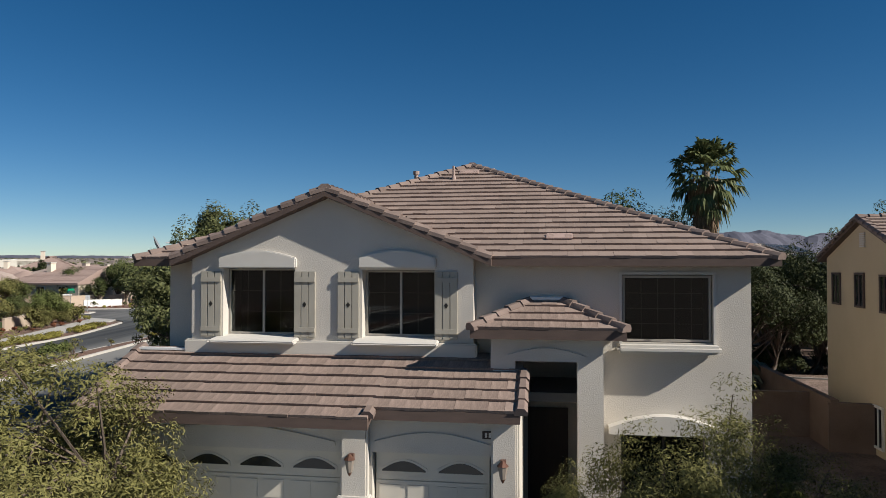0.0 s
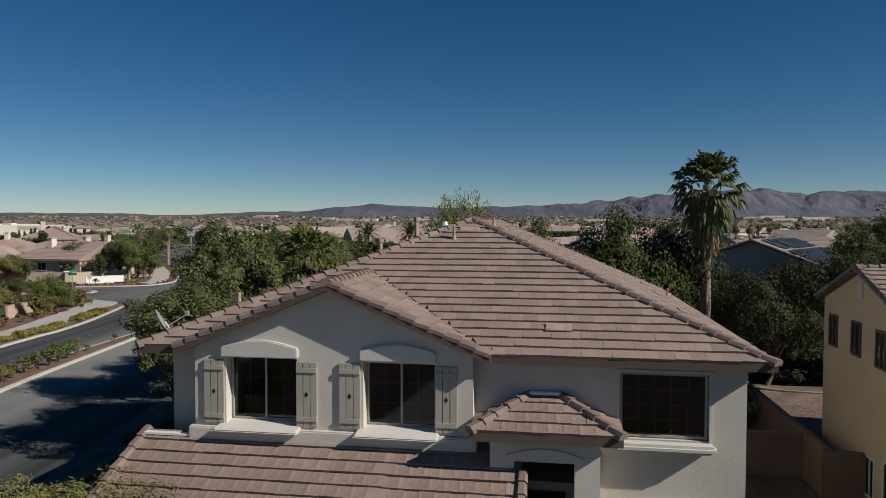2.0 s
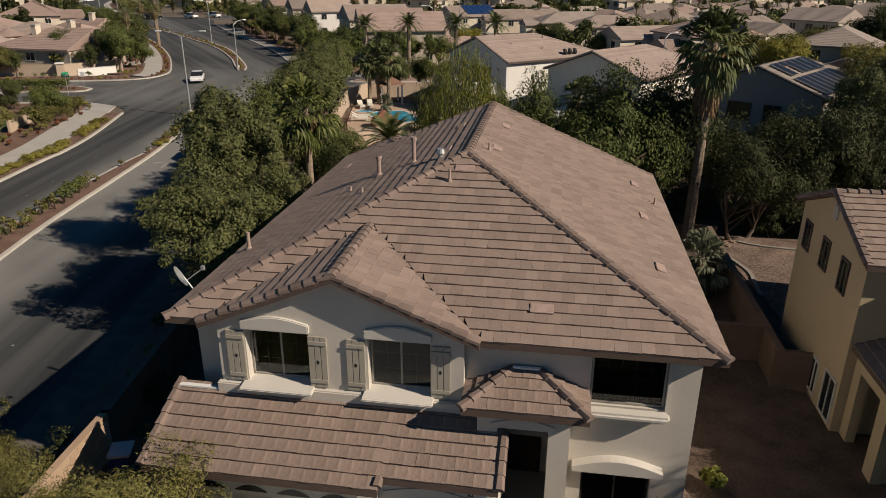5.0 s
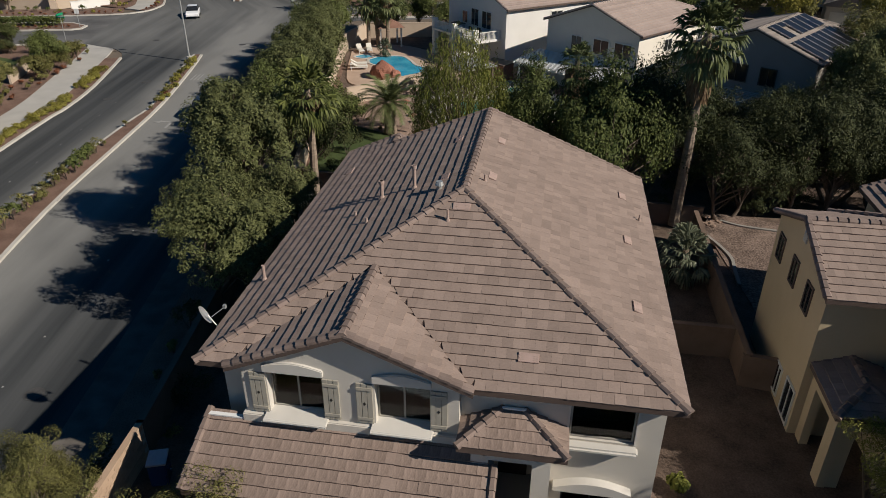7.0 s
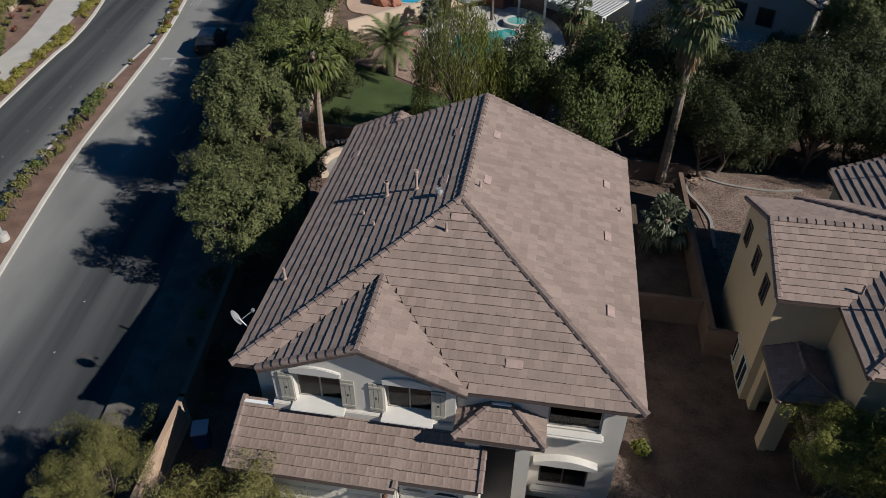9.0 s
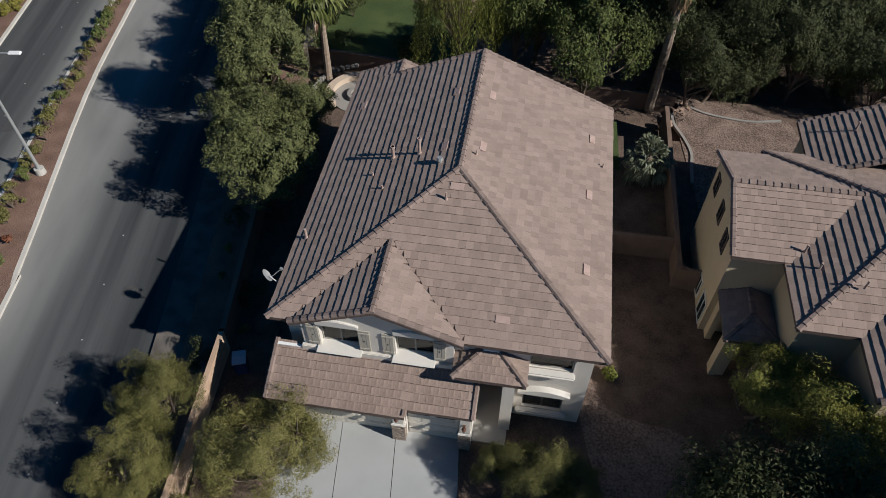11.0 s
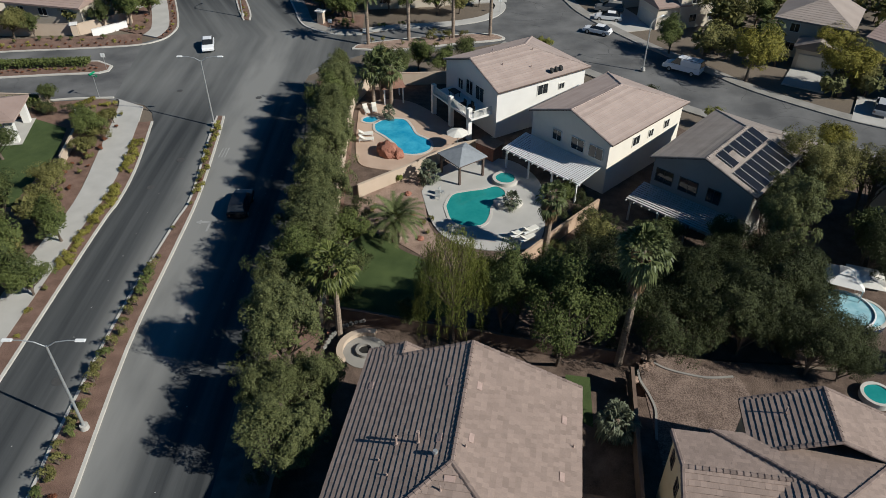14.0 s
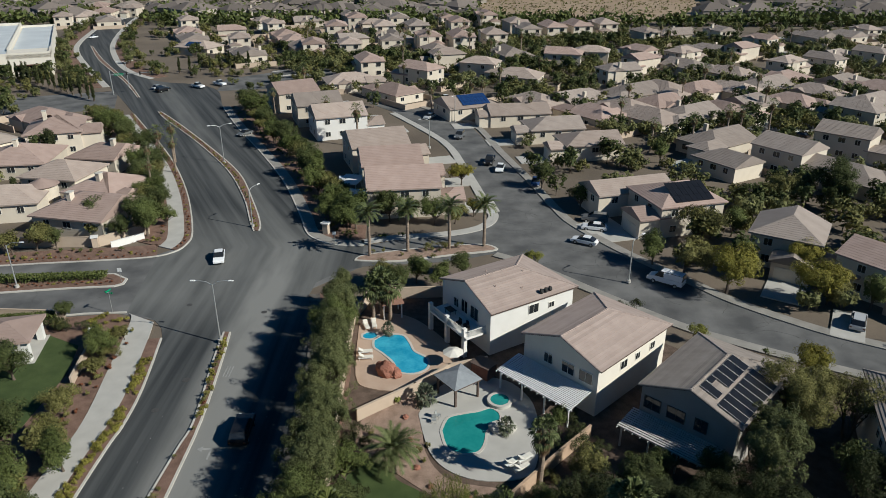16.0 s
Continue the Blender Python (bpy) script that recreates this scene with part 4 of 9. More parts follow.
garage_door(0.78, 5.37, 0.62, 2.84, 4, "wide cream panelled garage door with arched lights")
garage_door(6.08, 8.37, 0.62, 2.86, 2, "cream panelled single garage door with arched lights")
for u0, u1 in ((5.45, 6.0), (8.42, 8.92), (0.48, 0.75)):
    bm = bmesh.new()
    box(bm, u0, u1, -1.62, -1.402, 2.02, 3.7, bevel=0.04)
    part("pier", bm, stucco, house, "stucco pier between the garage doors")
    bm = bmesh.new()
    box(bm, u0 - 0.06, u1 + 0.06, -1.7, -1.4, 1.96, 2.06, bevel=0.03)
    part("pier_cap", bm, stucco_trim, house)
    veneer = part("stone_veneer", one_box(u0 - 0.02, u1 + 0.02, -1.66, -1.4, 0.6, 1.95), dark_wood, house, "stacked brown ledge stone")
    z = 0.6
    while z < 1.94:
        h = min(rng.uniform(0.09, 0.16), 1.96 - z)
        u = u0 - 0.03
        while u < u1 + 0.02:
            w = min(rng.uniform(0.16, 0.34), u1 + 0.03 - u)
            part("stone", one_box(u + 0.004, u + w - 0.004, -1.68 - rng.uniform(0, 0.03), -1.42, z + 0.004, z + h - 0.004), stone, veneer)
            u += w
        z += h
bm = bmesh.new()
n = 14
panel(bm, [(0.9, 3.05)] + [(0.9 + 4.4 * i / n, 3.05 + 0.28 * math.sin(math.pi * i / n)) for i in range(n + 1)][1:-1] + [(5.3, 3.05), (5.3, 2.98)] + [(5.3 - 4.4 * i / n, 2.98 + 0.28 * math.sin(math.pi * i / n)) for i in range(n + 1)][1:-1] + [(0.9, 2.98)], -1.43, -1.39)
part("moulding", bm, stucco, house, "curved moulding over the garage door")
bm = bmesh.new()
panel(bm, [(6.1, 3.1)] + [(6.1 + 2.3 * i / n, 3.1 + 0.2 * math.sin(math.pi * i / n)) for i in range(n + 1)][1:-1] + [(8.4, 3.1), (8.4, 3.03)] + [(8.4 - 2.3 * i / n, 3.03 + 0.2 * math.sin(math.pi * i / n)) for i in range(n + 1)][1:-1] + [(6.1, 3.03)], -1.43, -1.39)
part("moulding", bm, stucco, house, "curved moulding over the garage door")
plate = part("number_plate", one_box(8.24, 8.62, -1.425, -1.4, 3.22, 3.37), dark_wood, house, "small dark house sign with pale bars")
for i in range(4):
    part("bar", one_box(8.29 + i * 0.075, 8.33 + i * 0.075, -1.432, -1.426, 3.25, 3.34), frame_white, plate)
for u in (5.7, 8.66):
    lantern = part("lantern", one_box(u - 0.05, u + 0.05, -1.72, -1.6, 2.78, 2.9), copper, house, "copper wall lantern with a pale glass")
    bm = bmesh.new()
    tube(bm, (u, -1.8, 2.82), (u, -1.8, 2.92), 0.115, 0.025, 8)
    part("hood", bm, copper, lantern)
    bm = bmesh.new()
    tube(bm, (u, -1.8, 2.58), (u, -1.8, 2.82), 0.055, 0.1, 8)
    part("shade", bm, lamp_glass, lantern)
    bm = bmesh.new()
    tube(bm, (u, -1.8, 2.5), (u, -1.8, 2.58), 0.01, 0.055, 8)
    part("finial", bm, copper, lantern)

# roofs
bc = bmesh.new()
UR, TOP, BACK = 7.075, EAVE + 7.075 * PITCH, 16.03
z = lambda d: EAVE + PITCH * d
main = [
    ([(0, 0, EAVE), (0.98, 0, EAVE), (4.64, 3.66, z(3.66)), (3.66, 3.66, z(3.66))], (1, 0, 0)),
    ([(8.3, 0, EAVE), (14.15, 0, EAVE), (10.49, 3.66, z(3.66)), (4.64, 3.66, z(3.66))], (1, 0, 0)),
    ([(3.66, 3.66, z(3.66)), (10.49, 3.66, z(3.66)), (UR, UR, TOP)], (1, 0, 0)),
    ([(0, BACK, EAVE), (0, 0, EAVE), (UR, UR, TOP), (UR, BACK, TOP)], (0, 1, 0)),
    ([(14.15, 0, EAVE), (14.15, BACK, EAVE), (UR, BACK, TOP), (UR, UR, TOP)], (0, 1, 0)),
    ([(0, 17.15, EAVE), (0, BACK, EAVE), (2.54, BACK, z(2.54)), (2.54, 17.15, z(2.54))], (0, 1, 0)),
    ([(5.08, 15.2, EAVE), (5.08, 17.15, EAVE), (2.54, 17.15, z(2.54)), (2.54, 15.2, z(2.54))], (0, 1, 0)),
]
GF, GB, GL, GR = -0.17, 3.67, 0.98, 8.3
GP = (GL + GR) / 2
GT = EAVE + (GR - GL) / 2 * PITCH
main += [
    ([(GL, 0.0, EAVE), (GL, GF, EAVE), (GP, GF, GT), (GP, GB, GT)], (0, 1, 0)),
    ([(GR, GF, EAVE), (GR, 0.0, EAVE), (GP, GB, GT), (GP, GF, GT)], (0, 1, 0)),
]
for c, a in main:
    roof = slope(house, c, a, rng, True, tile, 0.17)
for a, b in (((0, 0, EAVE), (UR, UR, TOP)), ((14.15, 0, EAVE), (UR, UR, TOP)), ((UR, UR, TOP), (UR, BACK, TOP)), ((GP, GF, GT), (GP, GB, GT)),
             ((GL, GF + 0.13, EAVE + 0.02), (GP, GF + 0.13, GT + 0.02)), ((GR, GF + 0.13, EAVE + 0.02), (GP, GF + 0.13, GT + 0.02)),
             ((0.1, 17.08, EAVE), (2.54, 17.08, z(2.54))), ((5.0, 17.08, EAVE), (2.54, 17.08, z(2.54))), ((2.54, 16, z(2.54)), (2.54, 17.15, z(2.54))),
             ((14.1, BACK - 0.06, EAVE), (UR, BACK - 0.06, TOP)), ((2.6, BACK - 0.06, z(2.6)), (UR, BACK - 0.06, TOP))):
    caps(bc, a, b, rng)
tagged(part("ridge_tiles", bc, ridge_tile, roof, "overlapping ridge and rake tiles"), kind="stuff")
bm = bmesh.new()
panel(bm, [(0.45, 6.7), (4.7, 6.7), (2.54, 7.6)], 16.45, 16.7)
part("gable", bm, stucco, house)
wall_at("wall", house, Matrix.Translation((4.7, 16.7, 0)) @ pose(0, 0, 0, 0, 0, 180), 0, 4.25, 0.6, 6.7, 0.25, [(1, 2.6, 4.8, 6.2)], stucco)

# garage roof and entrance roof, laid with single tiles
GE, GV = 3.66, -2.1
gz = lambda v: GE + PITCH * (v - GV)
low = [
    ([(0.08, GV, GE), (6.13, GV, GE), (6.13, 0.3, gz(0.3)), (0.08, 0.3, gz(0.3))], (1, 0, 0)),
    ([(6.13, -1.78, gz(-1.78)), (8.98, -1.78, gz(-1.78)), (8.98, 0.3, gz(0.3)), (6.13, 0.3, gz(0.3))], (1, 0, 0)),
]
PE, PV = 5.28, -0.76
porch = [
    ([(7.92, PV, PE), (11.03, PV, PE), (9.77, 0.5, PE + 1.26 * PITCH), (9.12, 0.5, PE + 1.26 * PITCH)], (1, 0, 0)),
    ([(7.92, 0.5, PE), (7.92, PV, PE), (9.12, 0.5, PE + 1.26 * PITCH)], (0, 1, 0)),
    ([(11.03, PV, PE), (11.03, 0.5, PE), (9.77, 0.5, PE + 1.26 * PITCH)], (0, 1, 0)),
]
for name, group, lines in (("garage_roof", low, [((6.1, -2.02, gz(-2.02)), (6.1, -1.8, gz(-1.8))), ((0.06, GV, GE), (0.06, 0.3, gz(0.3))), ((9.0, -1.8, gz(-1.8)), (9.0, -0.42, gz(-0.42)))]),
                           ("entrance_roof", porch, [((7.92, PV, PE), (9.12, 0.48, PE + 0.52)), ((11.03, PV, PE), (9.77, 0.48, PE + 0.52))])):
    bd, bt, bc = bmesh.new(), bmesh.new(), bmesh.new()
    full = []
    for c, a in group:
        deck(bd, c, 0.2)
        tiled(bt, c, a, rng, True, full)
    for a, b in lines:
        caps(bc, a, b, rng, 0.12, 0.08)
    r = part(name, bd, wood_brown, house, "low tiled roof with a dark fascia")
    tagged(part("cut_tiles", bt, tile, r, "cut roof tiles along the edges"), kind="stuff")
    tagged(part("edge_tiles", bc, ridge_tile, r, "overlapping hip and rake tiles"), kind="stuff")
    for m in full:
        again("roof_tile", TILE_PIECE, r, m)
bm = bmesh.new()
box(bm, 0.1, 7.9, 0.02, 0.16, gz(0.15) + 0.02, gz(0.15) + 0.07)
part("flashing", bm, white_metal, house, "pale metal flashing above the garage roof")
bm = bmesh.new()
tube(bm, (9.1, 0.42, PE + 0.57), (9.8, 0.42, PE + 0.57), 0.05, None, 6)
part("flashing", bm, white_metal, house, "pale mortar at the top of the entrance roof")

# ---- plants ----
def mesh_of(name, verts, faces, material):
    me = bpy.data.meshes.new(name)
    me.from_pydata(verts.tolist() if hasattr(verts, "tolist") else verts, [], faces.tolist() if hasattr(faces, "tolist") else faces)
    me.materials.append(material)
    return me


def leaves(gen, at, out, size, slim=0.45, droop=0.0):
    """Leaf blades at points, lying like shingles over their clumps but turned at random: vertices and faces."""
    n = len(at)
    face = gen.normal(size=(n, 3)) * 0.42 + out * 1.1 + np.array([0, 0, 0.3])
    face /= np.linalg.norm(face, axis=1)[:, None] + 1e-9
    d = np.cross(face, gen.normal(size=(n, 3)))
    d /= np.linalg.norm(d, axis=1)[:, None] + 1e-9
    d[:, 2] -= droop
    d /= np.linalg.norm(d, axis=1)[:, None] + 1e-9
    s = np.cross(face, d)
    s /= np.linalg.norm(s, axis=1)[:, None] + 1e-9
    l = size * gen.uniform(0.6, 1.4, (n, 1))
    v = np.empty((n, 3, 3))
    v[:, 0] = at - d * l * 0.5 + s * l * slim * 0.5
    v[:, 1] = at - d * l * 0.5 - s * l * slim * 0.5
    v[:, 2] = at + d * l * 0.5
    return v.reshape(-1, 3), np.arange(n * 3).reshape(-1, 3)


def crown_points(gen, clumps, per, centre, radii, clump_r, shape="round", hollow=0.45):
    """Points over the outer side of uneven clumps that gather into lobes of a crown, and the outward way at each."""
    pts, outs, mids = [], [], []
    lobes = []
    for i in range(max(4, clumps // 16)):
        d = gen.normal(size=3)
        d /= np.linalg.norm(d)
        if shape in ("round", "ovate") and d[2] < -0.2:
            d[2] *= -0.6
        lobes.append(d * gen.uniform(hollow, 0.78))
    for i in range(clumps):
        d = gen.normal(size=3)
        d /= np.linalg.norm(d)
        c = lobes[i % len(lobes)] + d * gen.uniform(0.1, 0.38) * (1.0 + 0.35 * math.sin(i * 1.7))
        z = (min(1.0, max(-1.0, c[2])) + 1) / 2
        if shape == "cone":
            c[:2] *= 1.15 - 0.85 * z
        elif shape == "ovate":
            c[:2] *= 1.12 - 0.62 * z ** 1.5
        way = c / (np.linalg.norm(c) + 1e-6)
        c = centre + c * radii
        q = gen.normal(size=(per, 3))
        q /= np.linalg.norm(q, axis=1)[:, None]
        q += way * 0.55
        q /= np.linalg.norm(q, axis=1)[:, None] + 1e-9
        rr = clump_r * gen.uniform(0.55, 1.25)
        tall = 1.35 if shape == "ovate" else 0.85
        p = c + q * (rr * gen.uniform(0.3, 1, (per, 1)) ** 0.45) * np.array([1, 1, tall])
        pts.append(p)
        outs.append(q * 0.75 + way * 0.25)
        mids.append(c)
    return np.concatenate(pts), np.concatenate(outs), mids


def limb(bm, p0, p1, r0, r1, bend, rg, sides=6):
    mid = (Vector(p0) + Vector(p1)) / 2 + Vector((rg.uniform(-1, 1), rg.uniform(-1, 1), rg.uniform(0, 1))) * bend
    tube(bm, p0, mid, r0, (r0 + r1) / 2, sides, False)
    tube(bm, mid, p1, (r0 + r1) / 2, r1, sides, False)


TREES = {
    # height, spread, trunk height, clumps, leaves each, clump size, leaf size, leaf colour, shape, trunks
    "olive": (4.9, 2.7, 0.0, 270, 260, 0.44, 0.08, leaf_olive, "bush", 3),
    "airy": (3.9, 1.9, 0.0, 200, 250, 0.42, 0.068, leaf_olive, "bush", 4),
    "street": (8.0, 4.0, 0.3, 215, 120, 0.6, 0.15, leaf_street, "round", 2),
    "street_tall": (9.4, 3.7, 0.4, 225, 115, 0.54, 0.15, leaf_street, "ovate", 1),
    "dense": (7.0, 4.5, 0.4, 220, 112, 0.8, 0.145, leaf_dark, "round", 2),
    "dense_green": (6.6, 4.2, 0.4, 210, 112, 0.78, 0.145, leaf_green, "round", 2),
    # unseen shadow caster, bare below so that sun passes under its crown
    "shade": (13.2, 3.7, 6.0, 200, 112, 0.85, 0.16, leaf_dark, "round", 1),
    "bright": (4.8, 3.0, 0.4, 190, 140, 0.5, 0.11, leaf_lime, "round", 3),
    "yellow": (6.2, 3.6, 0.5, 130, 90, 0.72, 0.18, leaf_yellow, "round", 1),
    "mid": (6.4, 3.5, 0.1, 95, 80, 0.85, 0.23, leaf_green, "round", 1),
    "mid_dark": (7.2, 3.6, 0.1, 95, 80, 0.85, 0.23, leaf_mid, "round", 1),
    "mid_olive": (5.4, 3.3, 0.1, 85, 80, 0.8, 0.22, leaf_olive, "round", 1),
    "wispy": (9.4, 3.9, 0.8, 150, 110, 0.68, 0.14, leaf_olive, "round", 2),
    "pine": (8.5, 2.6, 1.0, 90, 40, 0.62, 0.3, leaf_dark, "cone", 1),
    "cypress": (7.5, 0.75, 0.2, 60, 30, 0.4, 0.28, leaf_dark, "cone", 1),
    "far": (4.6, 3.1, -0.9, 24, 17, 0.95, 0.58, leaf_far, "round", 1),
    "far_dark": (5.4, 3.1, -0.9, 24, 17, 0.95, 0.58, leaf_mid, "round", 1),
    "far_olive": (4.2, 3.2, -0.9, 24, 17, 0.95, 0.58, leaf_olive, "round", 1),
}
TREE_NAMES = {
    "olive": "small desert tree with grey-green leaves and pale twigs", "airy": "open garden shrub tree with thin grey-green leaves", "street": "tall bushy evergreen street tree",
    "street_tall": "tall dark evergreen street tree", "dense": "broad dark green evergreen tree", "shade": "unseen tall tree added to cast shade on the front garden", "dense_green": "broad mid-green evergreen tree", "bright": "olive-green desert tree with fine leaves",
    "yellow": "round tree with yellow autumn leaves", "mid": "round green garden tree", "mid_dark": "dark green garden tree", "mid_olive": "grey-green desert garden tree", "pine": "tall dark green conifer", "wispy": "tall grey-green desert tree with thin foliage",
    "cypress": "slim dark column cypress", "far": "distant round green tree", "far_dark": "distant dark green tree", "far_olive": "distant grey-green desert tree",
}
PROTO = {}


def plant(kind, x, y, size=1.0, turn=0.0, z=0.12, build=None, spread=1.0):
    """Sets a plant: the first of its kind is built, the others are copies of it."""
    if kind not in PROTO:
        PROTO[kind] = (build or tree)(kind)
        PROTO[kind].matrix_basis = pose(x, y, z, 0, 0, turn) @ Matrix.Diagonal((size * spread, size * spread, size, 1))
        PROTO[kind]["s"] = (size * spread, size)
        return PROTO[kind]
    a, b = PROTO[kind]["s"]
    return copy_thing(PROTO[kind], pose(x, y, z, 0, 0, turn) @ Matrix.Diagonal((size * spread / a, size * spread / a, size / b, 1)))


def tree(kind):
    h, spread, th, clumps, per, cr, ls, mat, shape, trunks = TREES[kind]
    seed = sum(ord(c) for c in kind)
    gen, rg = np.random.default_rng(seed), random.Random(seed)
    top = thing("tree", Matrix(), TREE_NAMES[kind], "tree", "trees of the neighbourhood")
    centre = np.array([0, 0, (h + th) / 2 + 0.1])
    radii = np.array([spread, spread, (h - th) / 2])
    if shape == "cone":
        radii[:2] *= 0.9
    pts, outs, mids = crown_points(gen, clumps, per, centre, radii * 0.9, cr, shape)
    bm = bmesh.new()
    w = 0.035 * h / max(1, trunks ** 0.5)
    for k in range(trunks):
        a = 2 * math.pi * k / trunks + 0.4
        lean = 0.25 * spread if trunks > 1 else 0.0
        p1 = Vector((math.cos(a) * lean, math.sin(a) * lean, th + 0.5))
        p2 = p1 + Vector((math.cos(a) * lean * 0.6, math.sin(a) * lean * 0.6, (h - th) * 0.35))
        tube(bm, (math.cos(a) * 0.12, math.sin(a) * 0.12, -0.3), p1, w, w * 0.7, 8, False)
        tube(bm, p1, p2, w * 0.7, w * 0.35, 7, False)
        for c in mids[k::trunks][:: max(1, clumps // 45)] if clumps > 40 else []:
            limb(bm, p1.lerp(p2, rg.random()), c, w * 0.28, 0.012, 0.12 * spread, rg, 4)
    part("trunk", bm, bark, top)
    v, f = leaves(gen, pts, outs, ls, 0.75 if kind.startswith("far") else 0.3 if kind in ("olive", "airy", "bright") else 0.5)
    # a few broad blades deep inside keep the heart of the crown dark
    core = gen.normal(size=(24 if kind.startswith("far") else 20 if kind in ("olive", "airy", "bright") else 300, 3))
    core = core / np.linalg.norm(core, axis=1)[:, None] * gen.uniform(0.1, 0.5, (len(core), 1)) * radii + centre
    v2, f2 = leaves(gen, core, np.zeros_like(core), min(1.0, ls * 2.6), 0.7)
    v, f = np.concatenate([v, v2]), np.concatenate([f, f2 + len(v)])
    ob = new("crown", mesh_of("crown", v, f, mat))
    ob.parent = top
    return top


def weeping(kind):
    gen, rg = np.random.default_rng(9), random.Random(9)
    top = thing("tree", Matrix(), "weeping yellow-green tree with hanging twigs", "tree", "trees of the neighbourhood")
    bm = bmesh.new()
    pts, outs = [], []
    for k in range(300):
        a, r = gen.uniform(0, 2 * math.pi), 2.6 * math.sqrt(gen.uniform(0.03, 1))
        z0 = 6.6 - 0.28 * r * r + gen.uniform(-0.7, 0.4)
        length = gen.uniform(1.2, 3.2)
        n = int(length * 46)
        t = gen.uniform(0, 1, n)
        p = np.stack([math.cos(a) * (r + 0.35 * t) + gen.normal(0, 0.09, n), math.sin(a) * (r + 0.35 * t) + gen.normal(0, 0.09, n), z0 - t * length + gen.normal(0, 0.05, n)], 1)
        pts.append(p)
        outs.append(np.zeros_like(p))
        if k % 6 == 0:
            limb(bm, (0, 0, 2.2), (math.cos(a) * r, math.sin(a) * r, z0), 0.06, 0.012, 0.5, rg, 4)
    tube(bm, (0, 0, -0.2), (0, 0, 2.4), 0.2, 0.13, 8, False)
    part("trunk", bm, bark, top)
    v, f = leaves(gen, np.concatenate(pts), np.concatenate(outs), 0.115, 0.26, 1.5)
    ob = new("crown", mesh_of("crown", v, f, leaf_weep))
    ob.parent = top
    return top


def frond_fan(bm, base, way, petiole, reach, n, rg, droop):
    """A palm fan: a stalk and a pleated fan of narrow fingers whose ends hang."""
    way = way.normalized()
    tip = base + way * petiole + Vector((0, 0, -droop * petiole * 0.4))
    side = way.cross(Vector((0, 0, 1)))
    side = side.normalized() if side.length > 0.05 else Vector((1, 0, 0))
    nrm = side.cross(way).normalized()
    quad(bm, base - side * 0.025, base + side * 0.025, tip + side * 0.02, tip - side * 0.02)
    for i in range(n):
        a = radians(-64 + 128 * i / (n - 1))
        d = (way * math.cos(a) + side * math.sin(a) + nrm * (rg.uniform(-0.1, 0.12) - 0.22 * abs(a))).normalized()
        l = reach * (1 - 0.2 * abs(a) / 1.5) * rg.uniform(0.8, 1.1)
        x = (d.cross(nrm).normalized() + nrm * (0.5 if i % 2 else -0.5)) * 0.058 * reach
        m = tip + d * l * 0.6
        e = m + (d * 0.55 + Vector((0, 0, -0.35 - 0.7 * droop))) * l * rg.uniform(0.38, 0.55)
        v = [bm.verts.new(p) for p in (tip, m - x, e, m + x)]
        bm.faces.new((v[0], v[1], v[3]))
        bm.faces.new((v[1], v[2], v[3]))


def fan_palm(h, crown_r, skirt, n_fronds, seed, label, trunk_r=0.2, fingers=13, green=leaf_palm):
    def build(kind):
        rg = random.Random(seed)
        top = thing("palm_tree", Matrix(), label, "palm tree", "palms of the neighbourhood")
        bm = bmesh.new()
        rings = 14
        prev = Vector((0, 0, -0.2))
        for i in range(rings):
            k = (i + 1) / rings
            p = Vector((0.12 * math.sin(k * 2.2), 0.1 * math.sin(k * 1.7), h * k))
            tube(bm, prev, p, trunk_r * (1.25 - 0.45 * (i / rings)), trunk_r * (1.2 - 0.45 * k), 9, i == rings - 1)
            prev = p
        part("trunk", bm, palm_bark, top, "rough grey-brown palm trunk")
        bm = bmesh.new()
        for i in range(n_fronds):
            a = i * 2.399
            e = math.sin(radians(-62 + 145 * (i / n_fronds) ** 0.85 + rg.uniform(-9, 9)))
            c = math.sqrt(max(0, 1 - e * e))
            frond_fan(bm, prev + Vector((0, 0, -0.1)), Vector((math.cos(a) * c, math.sin(a) * c, e)), crown_r * rg.uniform(0.36, 0.62), crown_r * rg.uniform(0.48, 0.62), fingers, rg, 0.5 - 0.4 * e)
        part("crown", bm, green, top, "green fan fronds")
        if skirt:
            bm = bmesh.new()
            for i in range(int(64 * skirt ** 0.8)):
                k = rg.random()
                a, z = rg.uniform(0, 6.283), h - 0.15 - k * skirt * 0.72
                d = Vector((math.cos(a) * 0.3, math.sin(a) * 0.3, -1.0))
                swell = trunk_r * (1.0 + 1.6 * (1 - k))
                frond_fan(bm, Vector((prev.x * z / h, prev.y * z / h, z)) + Vector((math.cos(a), math.sin(a), 0)) * swell, d, 0.3, rg.uniform(0.6, 0.95), 8, rg, 0.5)
            part("skirt", bm, palm_dead, top, "hanging brown dead fronds")
        return top
    return build


